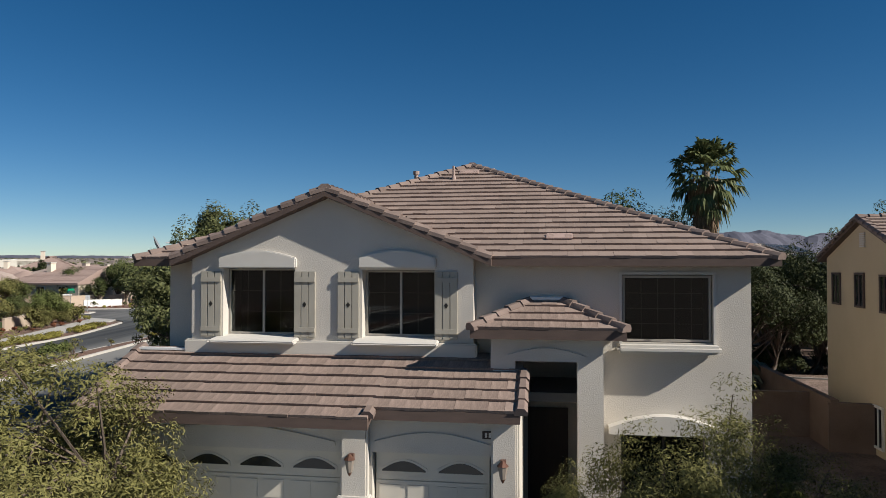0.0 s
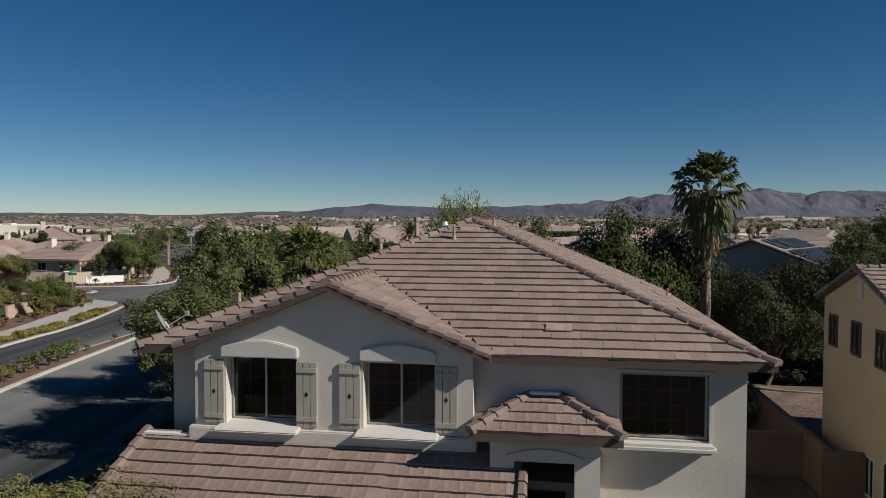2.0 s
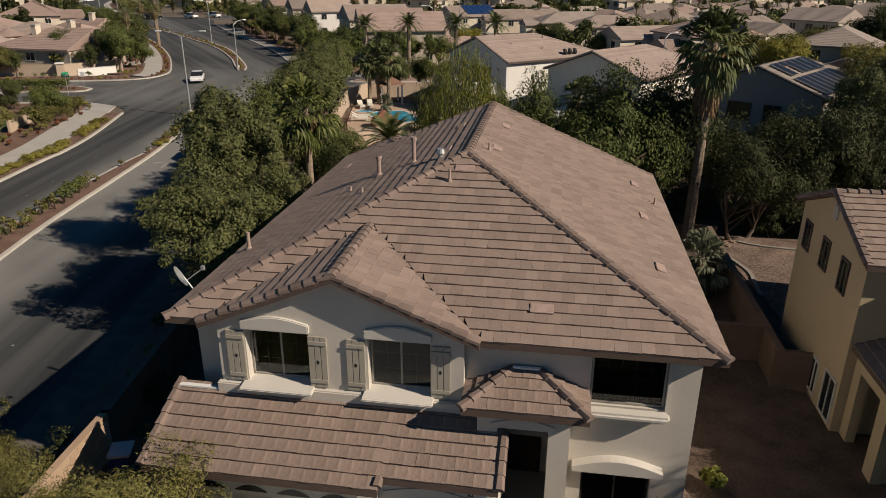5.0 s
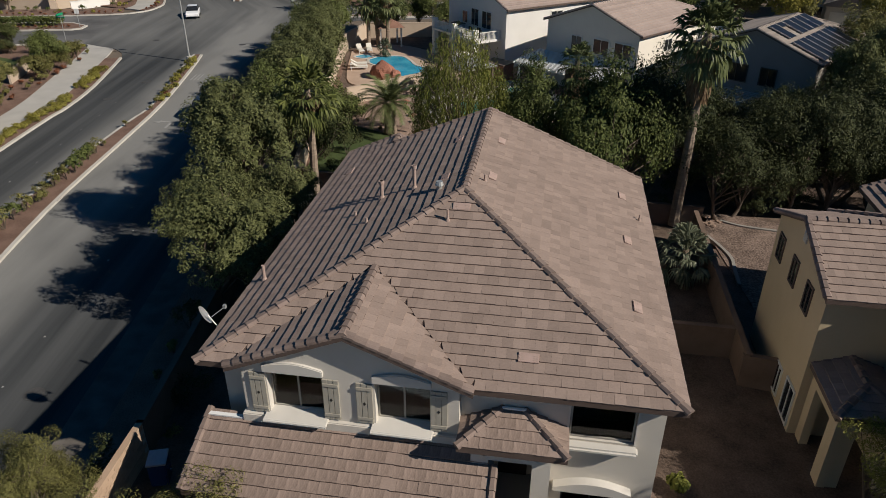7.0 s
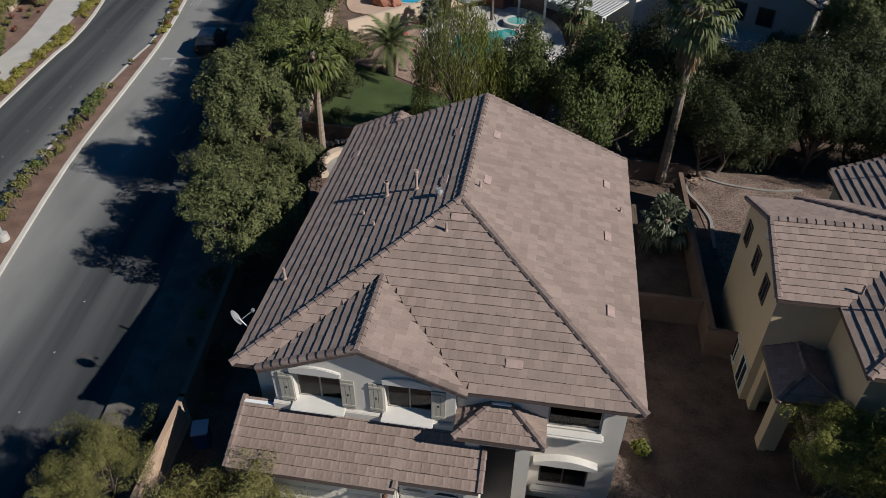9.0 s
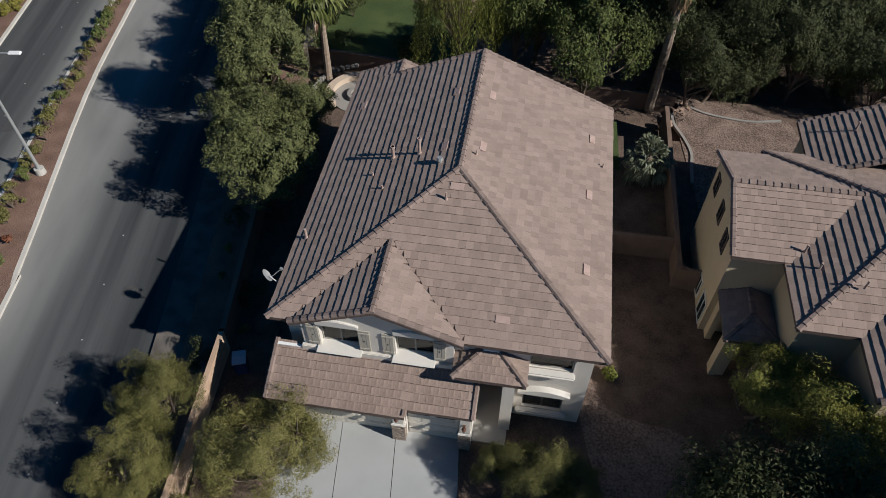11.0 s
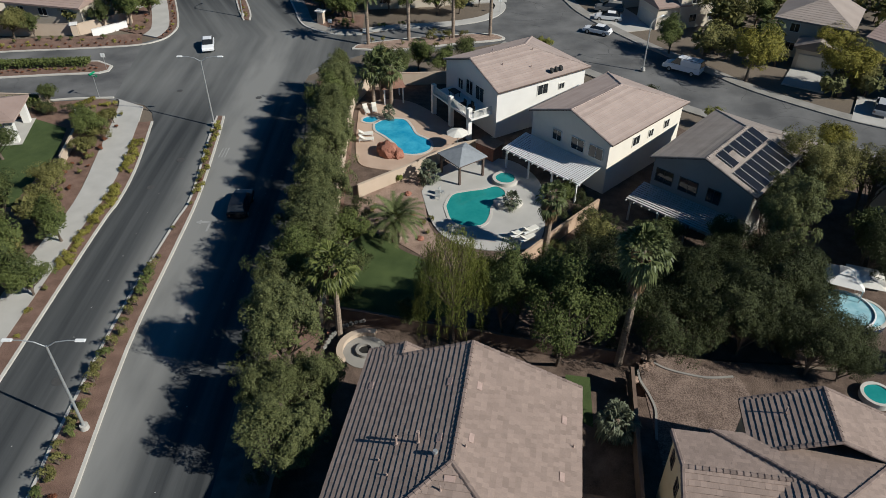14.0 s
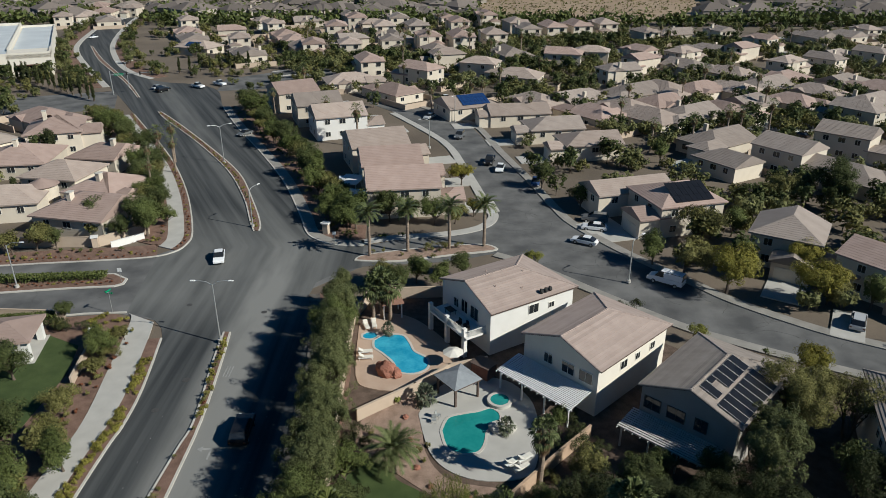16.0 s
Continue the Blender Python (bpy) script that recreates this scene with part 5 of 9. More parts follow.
def date_palm(h, reach, n_fronds, seed, label, trunk_r=0.28):
    def build(kind):
        rg = random.Random(seed)
        top = thing("palm_tree", Matrix(), label, "palm tree", "palms of the neighbourhood")
        bm = bmesh.new()
        for i in range(8):
            tube(bm, (0, 0, h * i / 8 - 0.15), (0, 0, h * (i + 1) / 8), trunk_r * (1.15 if i % 2 else 1.0), trunk_r * 1.05, 10, i == 7)
        part("trunk", bm, palm_bark, top, "thick scaly palm trunk")
        bm = bmesh.new()
        for i in range(n_fronds):
            a = i * 2.399
            el = radians(-10 + 88 * i / n_fronds)
            l = reach * rg.uniform(0.85, 1.1)
            out = Vector((math.cos(a), math.sin(a), 0))
            side = Vector((-math.sin(a), math.cos(a), 0))
            pts = []
            k = 12
            p = Vector((0, 0, h))
            for j in range(k + 1):
                pts.append(p.copy())
                e = el - 1.35 * (j / k) ** 1.4
                p = p + (out * math.cos(e) + Vector((0, 0, math.sin(e)))) * (l / k)
            for j in range(1, k):
                t = (pts[j + 1] - pts[j - 1]).normalized()
                q = (pts[j + 1] - pts[j]) / 3
                for m in range(3):
                    b = pts[j] + q * m
                    for s in (-1, 1):
                        w = l * 0.24 * (1 - abs(j / k - 0.4))
                        e = b + (side * s + t * 0.9 + Vector((0, 0, -0.15))).normalized() * w
                        bm.faces.new([bm.verts.new(v) for v in (b, b + t * 0.075, e)])
        part("crown", bm, leaf_palm, top, "arching feather fronds")
        return top
    return build


def shrub(mat, label, r=0.5, h=0.8, n=340, ls=0.125, name="shrub"):
    def build(kind):
        gen = np.random.default_rng(len(label) + n)
        pts, outs, mids = crown_points(gen, 16, n // 16, np.array([0, 0, h * 0.5]), np.array([r, r, h * 0.5]) * 0.8, r * 0.38)
        v, f = leaves(gen, pts, outs, ls)
        top = thing(name, Matrix(), label, "shrub", "garden shrubs")
        ob = new("foliage", mesh_of("foliage", v, f, mat))
        ob.parent = top
        bm = bmesh.new()
        for c in mids[::2]:
            tube(bm, (0, 0, -0.05), c, 0.02, 0.006, 4, False)
        part("stem", bm, bark, top)
        return top
    return build


SHRUBS = {
    "s_green": shrub(leaf_green, "low round green shrub"), "s_olive": shrub(leaf_olive, "low grey-green desert shrub"), "s_gold": shrub(leaf_gold, "low yellow-green flowering groundcover", 0.7, 0.5),
    "s_red": shrub(leaf_red, "low red-brown dry shrub", 0.4, 0.5), "s_big": shrub(leaf_dark, "large dark green shrub", 1.1, 1.9, 1100, 0.13), "s_bigo": shrub(leaf_olive, "large grey-green desert shrub", 1.2, 1.8, 1100, 0.13),
    "s_tuft": shrub(leaf_weep, "spiky yellow-green grass tuft", 0.45, 0.8, 360, 0.3, "grass_tuft"),
}
PALMS = {
    "fan_big": fan_palm(11.1, 2.2, 3.8, 54, 5, "tall fan palm with a long skirt of dead fronds", 0.27, 17), "fan_mid": fan_palm(6.4, 1.7, 2.2, 40, 6, "fan palm with a shaggy brown skirt", 0.26),
    "fan_left": fan_palm(6.6, 2.1, 0.9, 42, 7, "slim fan palm with a bright green crown", 0.2, 13, leaf_palm_bright), "fan_low": fan_palm(1.6, 1.5, 0.0, 34, 8, "low fan palm with grey-green fronds", 0.18, 13, leaf_palm_grey),
    "fan_trio": fan_palm(5.6, 2.2, 0.8, 38, 11, "fan palm standing in a clump by the pool", 0.22), "date": date_palm(2.3, 2.8, 46, 12, "broad date palm with long feather fronds", 0.42),
    "date_tall": date_palm(7.4, 2.6, 40, 13, "tall date palm in a row on the street island", 0.24), "far_palm": fan_palm(8.0, 1.7, 1.0, 22, 14, "slender distant fan palm", 0.2, 7),
}


MASS = {}
COUNT = {"shrub": 0, "tree": 0}


def put(kind, x, y, size=1.0, turn=0.0, z=0.12, spread=1.0):
    """Sets a plant near by as a thing of its own; the many far ones are gathered for joined masses."""
    small = kind in SHRUBS
    if kind.startswith("far") or (small and (y > 100 or COUNT["shrub"] > 270)) or (not small and y > 215) or (COUNT["tree"] > 280 and not small):
        MASS.setdefault(kind, []).append((x, y, size * spread, size, turn, z))
        return None
    COUNT["shrub" if small else "tree"] += 1
    return plant(kind, x, y, size, turn, z, SHRUBS.get(kind) or PALMS.get(kind) or (weeping if kind == "weep" else None), spread)


def mass_of():
    """Joins the gathered plants, kind by kind, into one mesh of foliage with its stems."""
    for kind, rows in MASS.items():
        own = kind not in PROTO
        src = (SHRUBS.get(kind) or PALMS.get(kind) or tree)(kind) if own else PROTO[kind]
        words = src["label"]
        top = None
        for child in sorted(src.children, key=lambda c: -len(c.data.polygons)):
            base = np.empty(len(child.data.vertices) * 3)
            child.data.vertices.foreach_get("co", base)
            base = base.reshape(-1, 3)
            polys = [tuple(q.vertices) for q in child.data.polygons]
            vs, fs = [], []
            for i, (x, y, a, b, turn, z) in enumerate(rows):
                c, s = math.cos(radians(turn)) * a, math.sin(radians(turn)) * a
                vs.append(np.stack([base[:, 0] * c - base[:, 1] * s + x, base[:, 0] * s + base[:, 1] * c + y, base[:, 2] * b + z], 1))
                fs += [tuple(k + i * len(base) for k in q) for q in polys]
            ob = new(child.name.split(".")[0], mesh_of(child.name, np.concatenate(vs), fs, child.data.materials[0]))
            if top is None:
                top = tagged(ob, "many " + words + "s spread over the neighbourhood", "trees" if kind in TREES or kind in PALMS else "shrubs", "", "stuff")
                top.name = "distant_trees" if kind in TREES or kind in PALMS else "distant_shrubs"
            else:
                tagged(ob, kind="stuff").parent = top
        if own:
            for o in (*src.children, src):
                bpy.data.objects.remove(o)


# front garden; the dense and shade kinds stand out of view, added to shade it
for k, x, y, s, t, sp in (("olive", -7.2, 12.6, 1.12, 0, 1.12), ("olive", -12.7, 15.2, 1.0, 70, 0.9), ("olive", -13.2, 11.6, 0.95, 160, 0.95), ("olive", -10.4, 9.0, 0.7, 220, 1.0), ("airy", 4.1, 11.8, 1.0, 20, 0.95), ("airy", 5.6, 11.2, 0.84, 130, 0.95), ("airy", 2.4, 12.2, 0.66, 250, 0.85),
                          ("bright", 14.4, 15.4, 1.02, 0, 1.0), ("bright", 15.6, 12.6, 1.3, 50, 0.9), ("bright", 18.3, 10.6, 1.4, 90, 0.9), ("bright", 21.5, 11.6, 0.85, 200, 1.1), ("bright", 24.5, 10.4, 0.85, 290, 1.1), ("dense", 12.6, 5.4, 1.1, 0, 1.0), ("dense", 15.4, 8.2, 1.15, 60, 0.9), ("dense", 11.8, 8.0, 1.2, 200, 0.8), ("dense_green", 16.2, 6.2, 1.05, 90, 0.9), ("shade", 19.1, 7.9, 1.0, 0, 1.0)):
    put(k, x, y, s, t, 0.6, sp)
# street trees along the east pavement
rg = random.Random(21)
for i, (k, x, y, s, sp) in enumerate((("street", -9.4, 28.5, 0.94, 1.04), ("street", -12.3, 32.8, 0.76, 0.9), ("street", -8.4, 33.0, 0.84, 0.8), ("street_tall", -11.2, 36.9, 1.1, 1.02), ("street", -12.0, 41.4, 0.95, 0.85), ("dense_green", -11.8, 45.0, 1.25, 0.7), ("street_tall", -10.8, 48.6, 1.0, 1.0), ("street", -11.6, 52.4, 1.05, 0.85), ("street_tall", -11.0, 56.4, 0.98, 1.05),
                                       ("street", -11.8, 60.4, 1.02, 0.85), ("street_tall", -11.4, 64.4, 0.98, 1.05), ("street", -12.0, 68.2, 1.02, 0.85), ("street_tall", -11.8, 71.8, 0.95, 1.0), ("dense_green", -12.4, 75.4, 1.25, 0.75), ("street_tall", -12.2, 79.0, 0.92, 0.95), ("street", -12.8, 82.6, 0.9, 0.85), ("street_tall", -13.0, 86.4, 0.74, 0.8), ("street", -13.8, 38.0, 0.5, 0.9), ("street", -10.6, 31.2, 0.82, 0.95), ("street_tall", -13.8, 55.2, 0.42, 0.9), ("street", -13.9, 64.6, 0.45, 0.9))):
    put(k, x, y, s, i * 73 % 360, 0.16, sp)
# back gardens
for k, x, y, s, t, sp in (("dense_green", 9.4, 38.6, 1.56, 60, 0.68), ("dense_green", 5.8, 41.4, 1.45, 200, 0.62), ("dense", 12.6, 41.4, 1.46, 0, 0.68), ("dense", 17.2, 38.4, 1.02, 180, 0.84), ("dense", 21.4, 39.9, 1.18, 240, 0.74), ("dense", 25.2, 41.6, 1.25, 300, 0.76), ("dense", 28.4, 37.4, 0.95, 30, 0.8), ("dense_green", 9.2, 45.8, 0.85, 33, 0.8),
                          ("dense", 12.8, 46.2, 0.95, 120, 0.75), ("dense", 19.6, 45.0, 0.95, 80, 0.75), ("dense", 24.2, 47.2, 0.85, 140, 0.8), ("street", 30.4, 49.8, 1.32, 200, 0.72), ("wispy", 36.8, 59.6, 1.12, 260, 1.0), ("wispy", 42.0, 58.4, 1.0, 60, 0.9), ("street", 31.6, 55.0, 1.0, 100, 0.85), ("dense", 28.2, 44.2, 1.15, 75, 0.7), ("dense", 38.5, 47.5, 1.1, 110, 0.7),
                          ("mid_olive", 15.2, 53.2, 0.8, 50, 1.0), ("mid_dark", 18.4, 50.2, 0.75, 100, 1.0), ("mid_dark", 21.5, 53.6, 0.5, 10, 1.0), ("mid", -8.6, 52.5, 0.85, 140, 0.9), ("mid_dark", -8.9, 46.5, 0.85, 40, 0.9), ("mid_dark", 39, 51, 0.9, 0, 1.0), ("mid", 13, 60.5, 0.45, 0, 1.0), ("dense", 38.6, 37, 0.6, 55, 0.9),
                          ("dense", 16.4, 46.6, 0.72, 310, 0.9), ("mid_dark", 4.0, 44.4, 0.8, 210, 0.8), ("mid_dark", 26, 52.0, 0.7, 20, 0.9), ("mid_dark", -2.2, 42.6, 0.45, 0, 1.0), ("mid", 0.5, 92.6, 0.7, 0, 1.0), ("mid_dark", -6.2, 91.4, 0.7, 60, 1.0), ("mid_olive", 6.5, 92.5, 0.6, 120, 1.0), ("weep", 1.15, 40.6, 1.66, 0, 0.64), ("dense", 30.6, 36.6, 0.7, 15, 0.8), ("dense", 20.4, 40.4, 0.86, 140, 0.8), ("dense", 23.9, 39.7, 0.92, 40, 0.8), ("dense", 27.2, 39.6, 1.0, 310, 0.8), ("dense", 31.2, 38.8, 0.72, 250, 0.9), ("dense", 22.6, 44.0, 1.0, 100, 0.8), ("dense", 30.2, 43.6, 0.8, 190, 0.8), ("dense", 18.6, 48.6, 0.8, 10, 0.9), ("dense", 27.4, 48.0, 0.9, 70, 0.8)):
    put(k, x, y, s, t, 0.15, sp)
put("fan_big", 14.1, 38.2, 1.0, 0, 0.5)
put("fan_left", -8.0, 41.3, 1.12, 40, 0.15)
put("fan_low", 12.3, 31.0, 1.15, 0, 0.6)
put("fan_mid", 10.0, 52.6, 1.0, 0, 0.15)
put("fan_low", 7.4, 59.8, 0.75, 70, 0.3)
put("date", -4.1, 54.4, 1.12, 0, 0.2)
put("fan_low", -1.2, 64.7, 1.0, 30, 0.2)
put("fan_low", -6.3, 79.6, 0.7, 120, 0.3)
for x, y, s, t in ((-8.6, 83.2, 0.95, 0), (-7.5, 84.2, 1.05, 120), (-6.3, 83.4, 1.0, 240)):
    put("fan_trio", x, y, s, t, 0.2)
for x, y, t in ((-11.1, 104.4, 0), (-5.0, 106, 90), (1.8, 107.2, 200), (7.6, 108.2, 300)):
    put("date_tall", x, y, 1.0, t, 0.15)

# ---- neighbouring houses ----
def put_window(parent, m, w, h, frame=frame_white, sill=True):
    """A framed window set on a wall face (y = 0, outside towards -y)."""
    bm = bmesh.new()
    for x0, x1, z0, z1 in ((-0.07, 0, -0.07, h + 0.07), (w, w + 0.07, -0.07, h + 0.07), (0, w, -0.07, 0), (0, w, h, h + 0.07), (w / 2 - 0.02, w / 2 + 0.02, 0, h)):
        box(bm, x0, x1, -0.06, 0.02, z0, z1, m)
    win = part("window", bm, frame, parent)
    part("pane", one_box(0, w, -0.03, -0.012, 0, h, m), glass_dark, win)
    return win


def body(parent, m, w, d, h, pitch, wall, ends=("gable", "gable"), base=0.0, inset=0.45, eave_drop=0.12):
    """Outer walls of a block centred on x, from y 0 to d, with its gables: one mesh."""
    bm = bmesh.new()
    x = w / 2 - inset
    y0, y1 = inset * (1.0 if ends[0] == "hip" else 0.5), d - inset * (1.0 if ends[1] == "hip" else 0.5)
    box(bm, -x, x, y0, y1, base - 0.3, h - 0.02, m)
    for e, a, b in ((ends[0], y0, y0 + 0.25), (ends[1], y1 - 0.25, y1)):
        if e == "gable":
            panel(bm, [(-x, h - 0.02), (x, h - 0.02), (x, h + inset * pitch - 0.12), (0, h + w / 2 * pitch - 0.13), (-x, h + inset * pitch - 0.12)], a, b, m)
    return part("wall", bm, wall, parent)


def on(m, x, y, z, face):
    """A window's place on the front, back, left or right face."""
    return m @ Matrix.Translation((x, y, z)) @ pose(0, 0, 0, 0, 0, {"front": 0, "right": 90, "back": 180, "left": 270}[face])


# the tan house next door
nxt = thing("house", HOUSE_AT, "tan stucco two-storey house with a brown tile roof", "house")
I4 = Matrix()
CROSS = Matrix.Translation((19.4, 9.9, 0)) @ pose(0, 0, 0, 0, 0, -90)
body(nxt, CROSS, 7.1, 7.5, 6.82, 0.37, stucco_tan, ("gable", "hip"), 0.6, 0.4)
roof_block(nxt, CROSS, -3.55, 3.55, 0, 7.6, 6.82, 0.37, ("gable", "gable"))
bm = bmesh.new()
box(bm, 22.1, 32.3, 3.3, 13.2, 0.3, 6.75)
part("wall", bm, stucco_tan, nxt)
roof_block(nxt, I4, 21.7, 32.7, 2.85, 13.9, 6.72, 0.4, ("hip", "hip"))
body(nxt, Matrix.Translation((28.3, 12.5, 0)), 9.0, 4.1, 6.75, 0.42, stucco_tan, ("hip", "gable"), 0.6)
roof_block(nxt, Matrix.Translation((28.3, 12.5, 0)), -4.5, 4.5, 0, 4.1, 6.75, 0.42, ("gable", "gable"))
FW = Matrix.Translation((28.2, -0.1, 0))
body(nxt, FW, 8.0, 5.2, 6.7, 0.42, stucco_tan, ("gable", "hip"), 0.6)
roof_block(nxt, FW, -4.0, 4.0, 0, 6.0, 6.7, 0.42, ("gable", "gable"))
roof_block(nxt, I4, 19.7, 22.3, 3.9, 6.9, 3.9, 0.35, ("hip", "gable"))
bm = bmesh.new()
wall_sheet(bm, 0, 2.6, 0.6, 3.9, 0.3, [(0.5, 2.0, 0.6, 3.2)], Matrix.Translation((19.9, 6.7, 0)) @ pose(0, 0, 0, 0, 0, -90))
wall_sheet(bm, 20.2, 22.1, 0.6, 3.9, 0.3, [(20.6, 21.8, 0.6, 3.2)], Matrix.Translation((0, 4.15, 0)))
part("porch_wall", bm, stucco_tan, nxt, "arched porch wall")
for v, z0, w, h in ((11.8, 5.22, 0.6, 1.0), (9.85, 5.22, 0.6, 1.02), (8.0, 5.15, 0.6, 1.05)):
    put_window(nxt, on(I4, 19.6, v + w, z0, "left"), w, h, wood_brown)
for v, z0, w, h in ((8.6, 0.9, 0.55, 1.2), (7.0, 0.8, 0.9, 1.5)):
    put_window(nxt, on(I4, 19.6, v + w, z0, "left"), w, h, frame_white)
bm = bmesh.new()
for i in range(7):
    box(bm, 19.55, 19.6, 9.72, 10.08, 7.15 + i * 0.07, 7.2 + i * 0.07)
part("gable_vent", bm, stucco_trim, nxt, "small louvred gable vent")
put_window(nxt, on(I4, 25.4, 0.12, 4.8, "front"), 1.6, 1.3)
for p0, hh in (((22.5, 6.9), 0.5), ((22.9, 5.9), 0.4), ((24.3, 4.7), 0.4), ((26.0, 15.0), 0.6)):
    bm = bmesh.new()
    zz = 6.72 + 0.4 * (p0[0] - 21.7) if p0[1] < 10 else 6.75 + 0.42 * (p0[0] - 23.8)
    tube(bm, (*p0, zz - 0.1), (*p0, zz + hh), 0.05, None, 8)
    part("vent_pipe", bm, pipe_metal, nxt)


def block_wall(name, pts, h, z0, material=block_pale, label="tan block garden wall", thick=0.2, cap=True, course=0.0):
    """A garden wall along a line: courses of blocks with a capping."""
    top = thing(name, Matrix(), label, "wall")
    for (x0, y0), (x1, y1) in zip(pts, pts[1:]):
        d = Vector((x1 - x0, y1 - y0, 0))
        m = Matrix.Translation((x0, y0, z0)) @ pose(0, 0, 0, 0, 0, math.degrees(math.atan2(d.y, d.x)))
        part("wall", one_box(-thick / 2, d.length + thick / 2, -thick / 2, thick / 2, -0.3, h, m), material, top)
        if cap:
            part("cap", one_box(-thick / 2 - 0.03, d.length + thick / 2 + 0.03, -thick / 2 - 0.03, thick / 2 + 0.03, h, h + 0.06, m), material, top)
    return top


# house with the balcony, house with the patio cover, dark gabled house
def pair(a, b):
    """The matrix of a block whose front gable runs from a to b on plan, and its width."""
    d = Vector((b[0] - a[0], b[1] - a[1]))
    return Matrix.Translation(((a[0] + b[0]) / 2, (a[1] + b[1]) / 2, 0)) @ pose(0, 0, 0, 0, 0, math.degrees(math.atan2(d.y, d.x))), d.length


PALE = (tile_pale, tile_pale)
GREY = (tile_grey, tile_grey)
h1 = thing("house", Matrix(), "white stucco two-storey house with a pale roof and a balcony", "house")
m1, w1 = pair((0.3, 84.2), (6.6, 74.4))
body(h1, m1, w1, 14, 6.2, 0.36, stucco_white, ("gable", "hip"))
roof_block(h1, m1, -w1 / 2, w1 / 2, 0, 14, 6.2, 0.36, ("gable", "hip"), False, PALE)
for x, w in ((-2.5, 0.9), (-0.8, 1.3), (1.2, 1.6)):
    put_window(h1, on(m1, x, 0.2, 3.7, "front"), w, 1.7 if x > -2 else 1.2)
for y, w, h in ((6.2, 1.5, 1.2), (9.5, 0.8, 0.7)):
    put_window(h1, on(m1, w1 / 2 - 0.44, y, 4.2, "right"), w, h)
bal = part("balcony", one_box(-4.2, 4.6, -2.8, 0.3, 2.9, 3.12, m1), stucco_white, h1, "deep stucco balcony on square posts")
for x in (-3.95, 0.0, 3.85):
    part("post", one_box(x - 0.25, x + 0.25, -2.8, -2.3, 0, 4.15, m1), stucco_white, bal)
for a, b in ((-3.7, -0.25), (0.25, 3.6)):
    bm = bmesh.new()
    box(bm, a, b, -2.6, -2.52, 3.9, 3.97, m1)
    x = a + 0.1
    while x < b:
        box(bm, x, x + 0.05, -2.58, -2.54, 3.12, 3.9, m1)
        x += 0.16
    part("railing", bm, frame_white, bal, "white baluster railing")
bm = bmesh.new()
box(bm, 4.4, 4.48, -2.4, 0.2, 3.9, 3.97, m1)
y = -2.3
while y < 0.2:
    box(bm, 4.42, 4.46, y, y + 0.05, 3.12, 3.9, m1)
    y += 0.16
part("railing", bm, frame_white, bal, "white baluster railing")
part("patio_table", one_box(-2.4, -0.9, -1.5, -0.5, 3.75, 3.83, m1, bevel=0.03), black_metal, bal, "dark patio table on the balcony")
for x in (-2.2, -1.1):
    for y in (-1.4, -0.6):
        part("table_leg", one_box(x - 0.03, x + 0.03, y - 0.03, y + 0.03, 3.12, 3.75, m1), black_metal, bal)
for x, y in ((1.2, -1.6), (2.2, -1.2), (3.1, -1.7)):
    part("patio_seat", one_box(x - 0.3, x + 0.3, y - 0.3, y + 0.3, 3.12, 3.55, m1, bevel=0.05), black_metal, bal, "dark patio seat on the balcony")
    part("seat_back", one_box(x - 0.3, x + 0.3, y + 0.2, y + 0.3, 3.55, 3.95, m1, bevel=0.03), black_metal, bal)
# vents and dishes on its roof
for x, y, h in ((2.2, 3.2, 0.3), (3.6, 6.4, 0.35), (-1.6, 4.5, 0.3), (1.2, 8.4, 0.3)):
    z = 6.2 + (w1 / 2 - abs(x)) * 0.36
    bm = bmesh.new()
    tube(bm, m1 @ Vector((x, y, z - 0.1)), m1 @ Vector((x, y, z + h)), 0.06, None, 8)
    part("vent_pipe", bm, pipe_metal, h1)
for y in (8.3, 9.0, 9.7):
    q = m1 @ Vector((w1 / 2 - 0.7, y, 6.75))
    bm = bmesh.new()
    tube(bm, q - Vector((0, 0, 0.4)), q, 0.03, None, 6)
    tube(bm, q, q + Vector((0.12, -0.08, 0.08)), 0.36, 0.3, 14)
    part("satellite_dish", bm, black_metal, h1, "dark satellite dish at the eave")

h2 = thing("house", Matrix(), "cream stucco two-storey house with a white patio cover", "house")
m2, w2 = pair((9.7, 70.3), (17.35, 62.3))
body(h2, m2, w2, 14.4, 6.2, 0.36, stucco_cream, ("gable", "hip"))
roof_block(h2, m2, -w2 / 2, w2 / 2, 0, 14.4, 6.2, 0.36, ("gable", "hip"), False, PALE)
for x, w, h in ((-2.1, 1.1, 1.15), (0.4, 1.6, 1.3), (2.7, 1.7, 1.3)):
    put_window(h2, on(m2, x, 0.2, 4.0 if w < 1.5 else 3.9, "front"), w, h)
for y, w, h in ((4.5, 1.2, 1.0), (7.5, 0.8, 0.8), (10.5, 0.9, 0.9)):
    put_window(h2, on(m2, w2 / 2 - 0.44, y, 4.2, "right"), w, h)


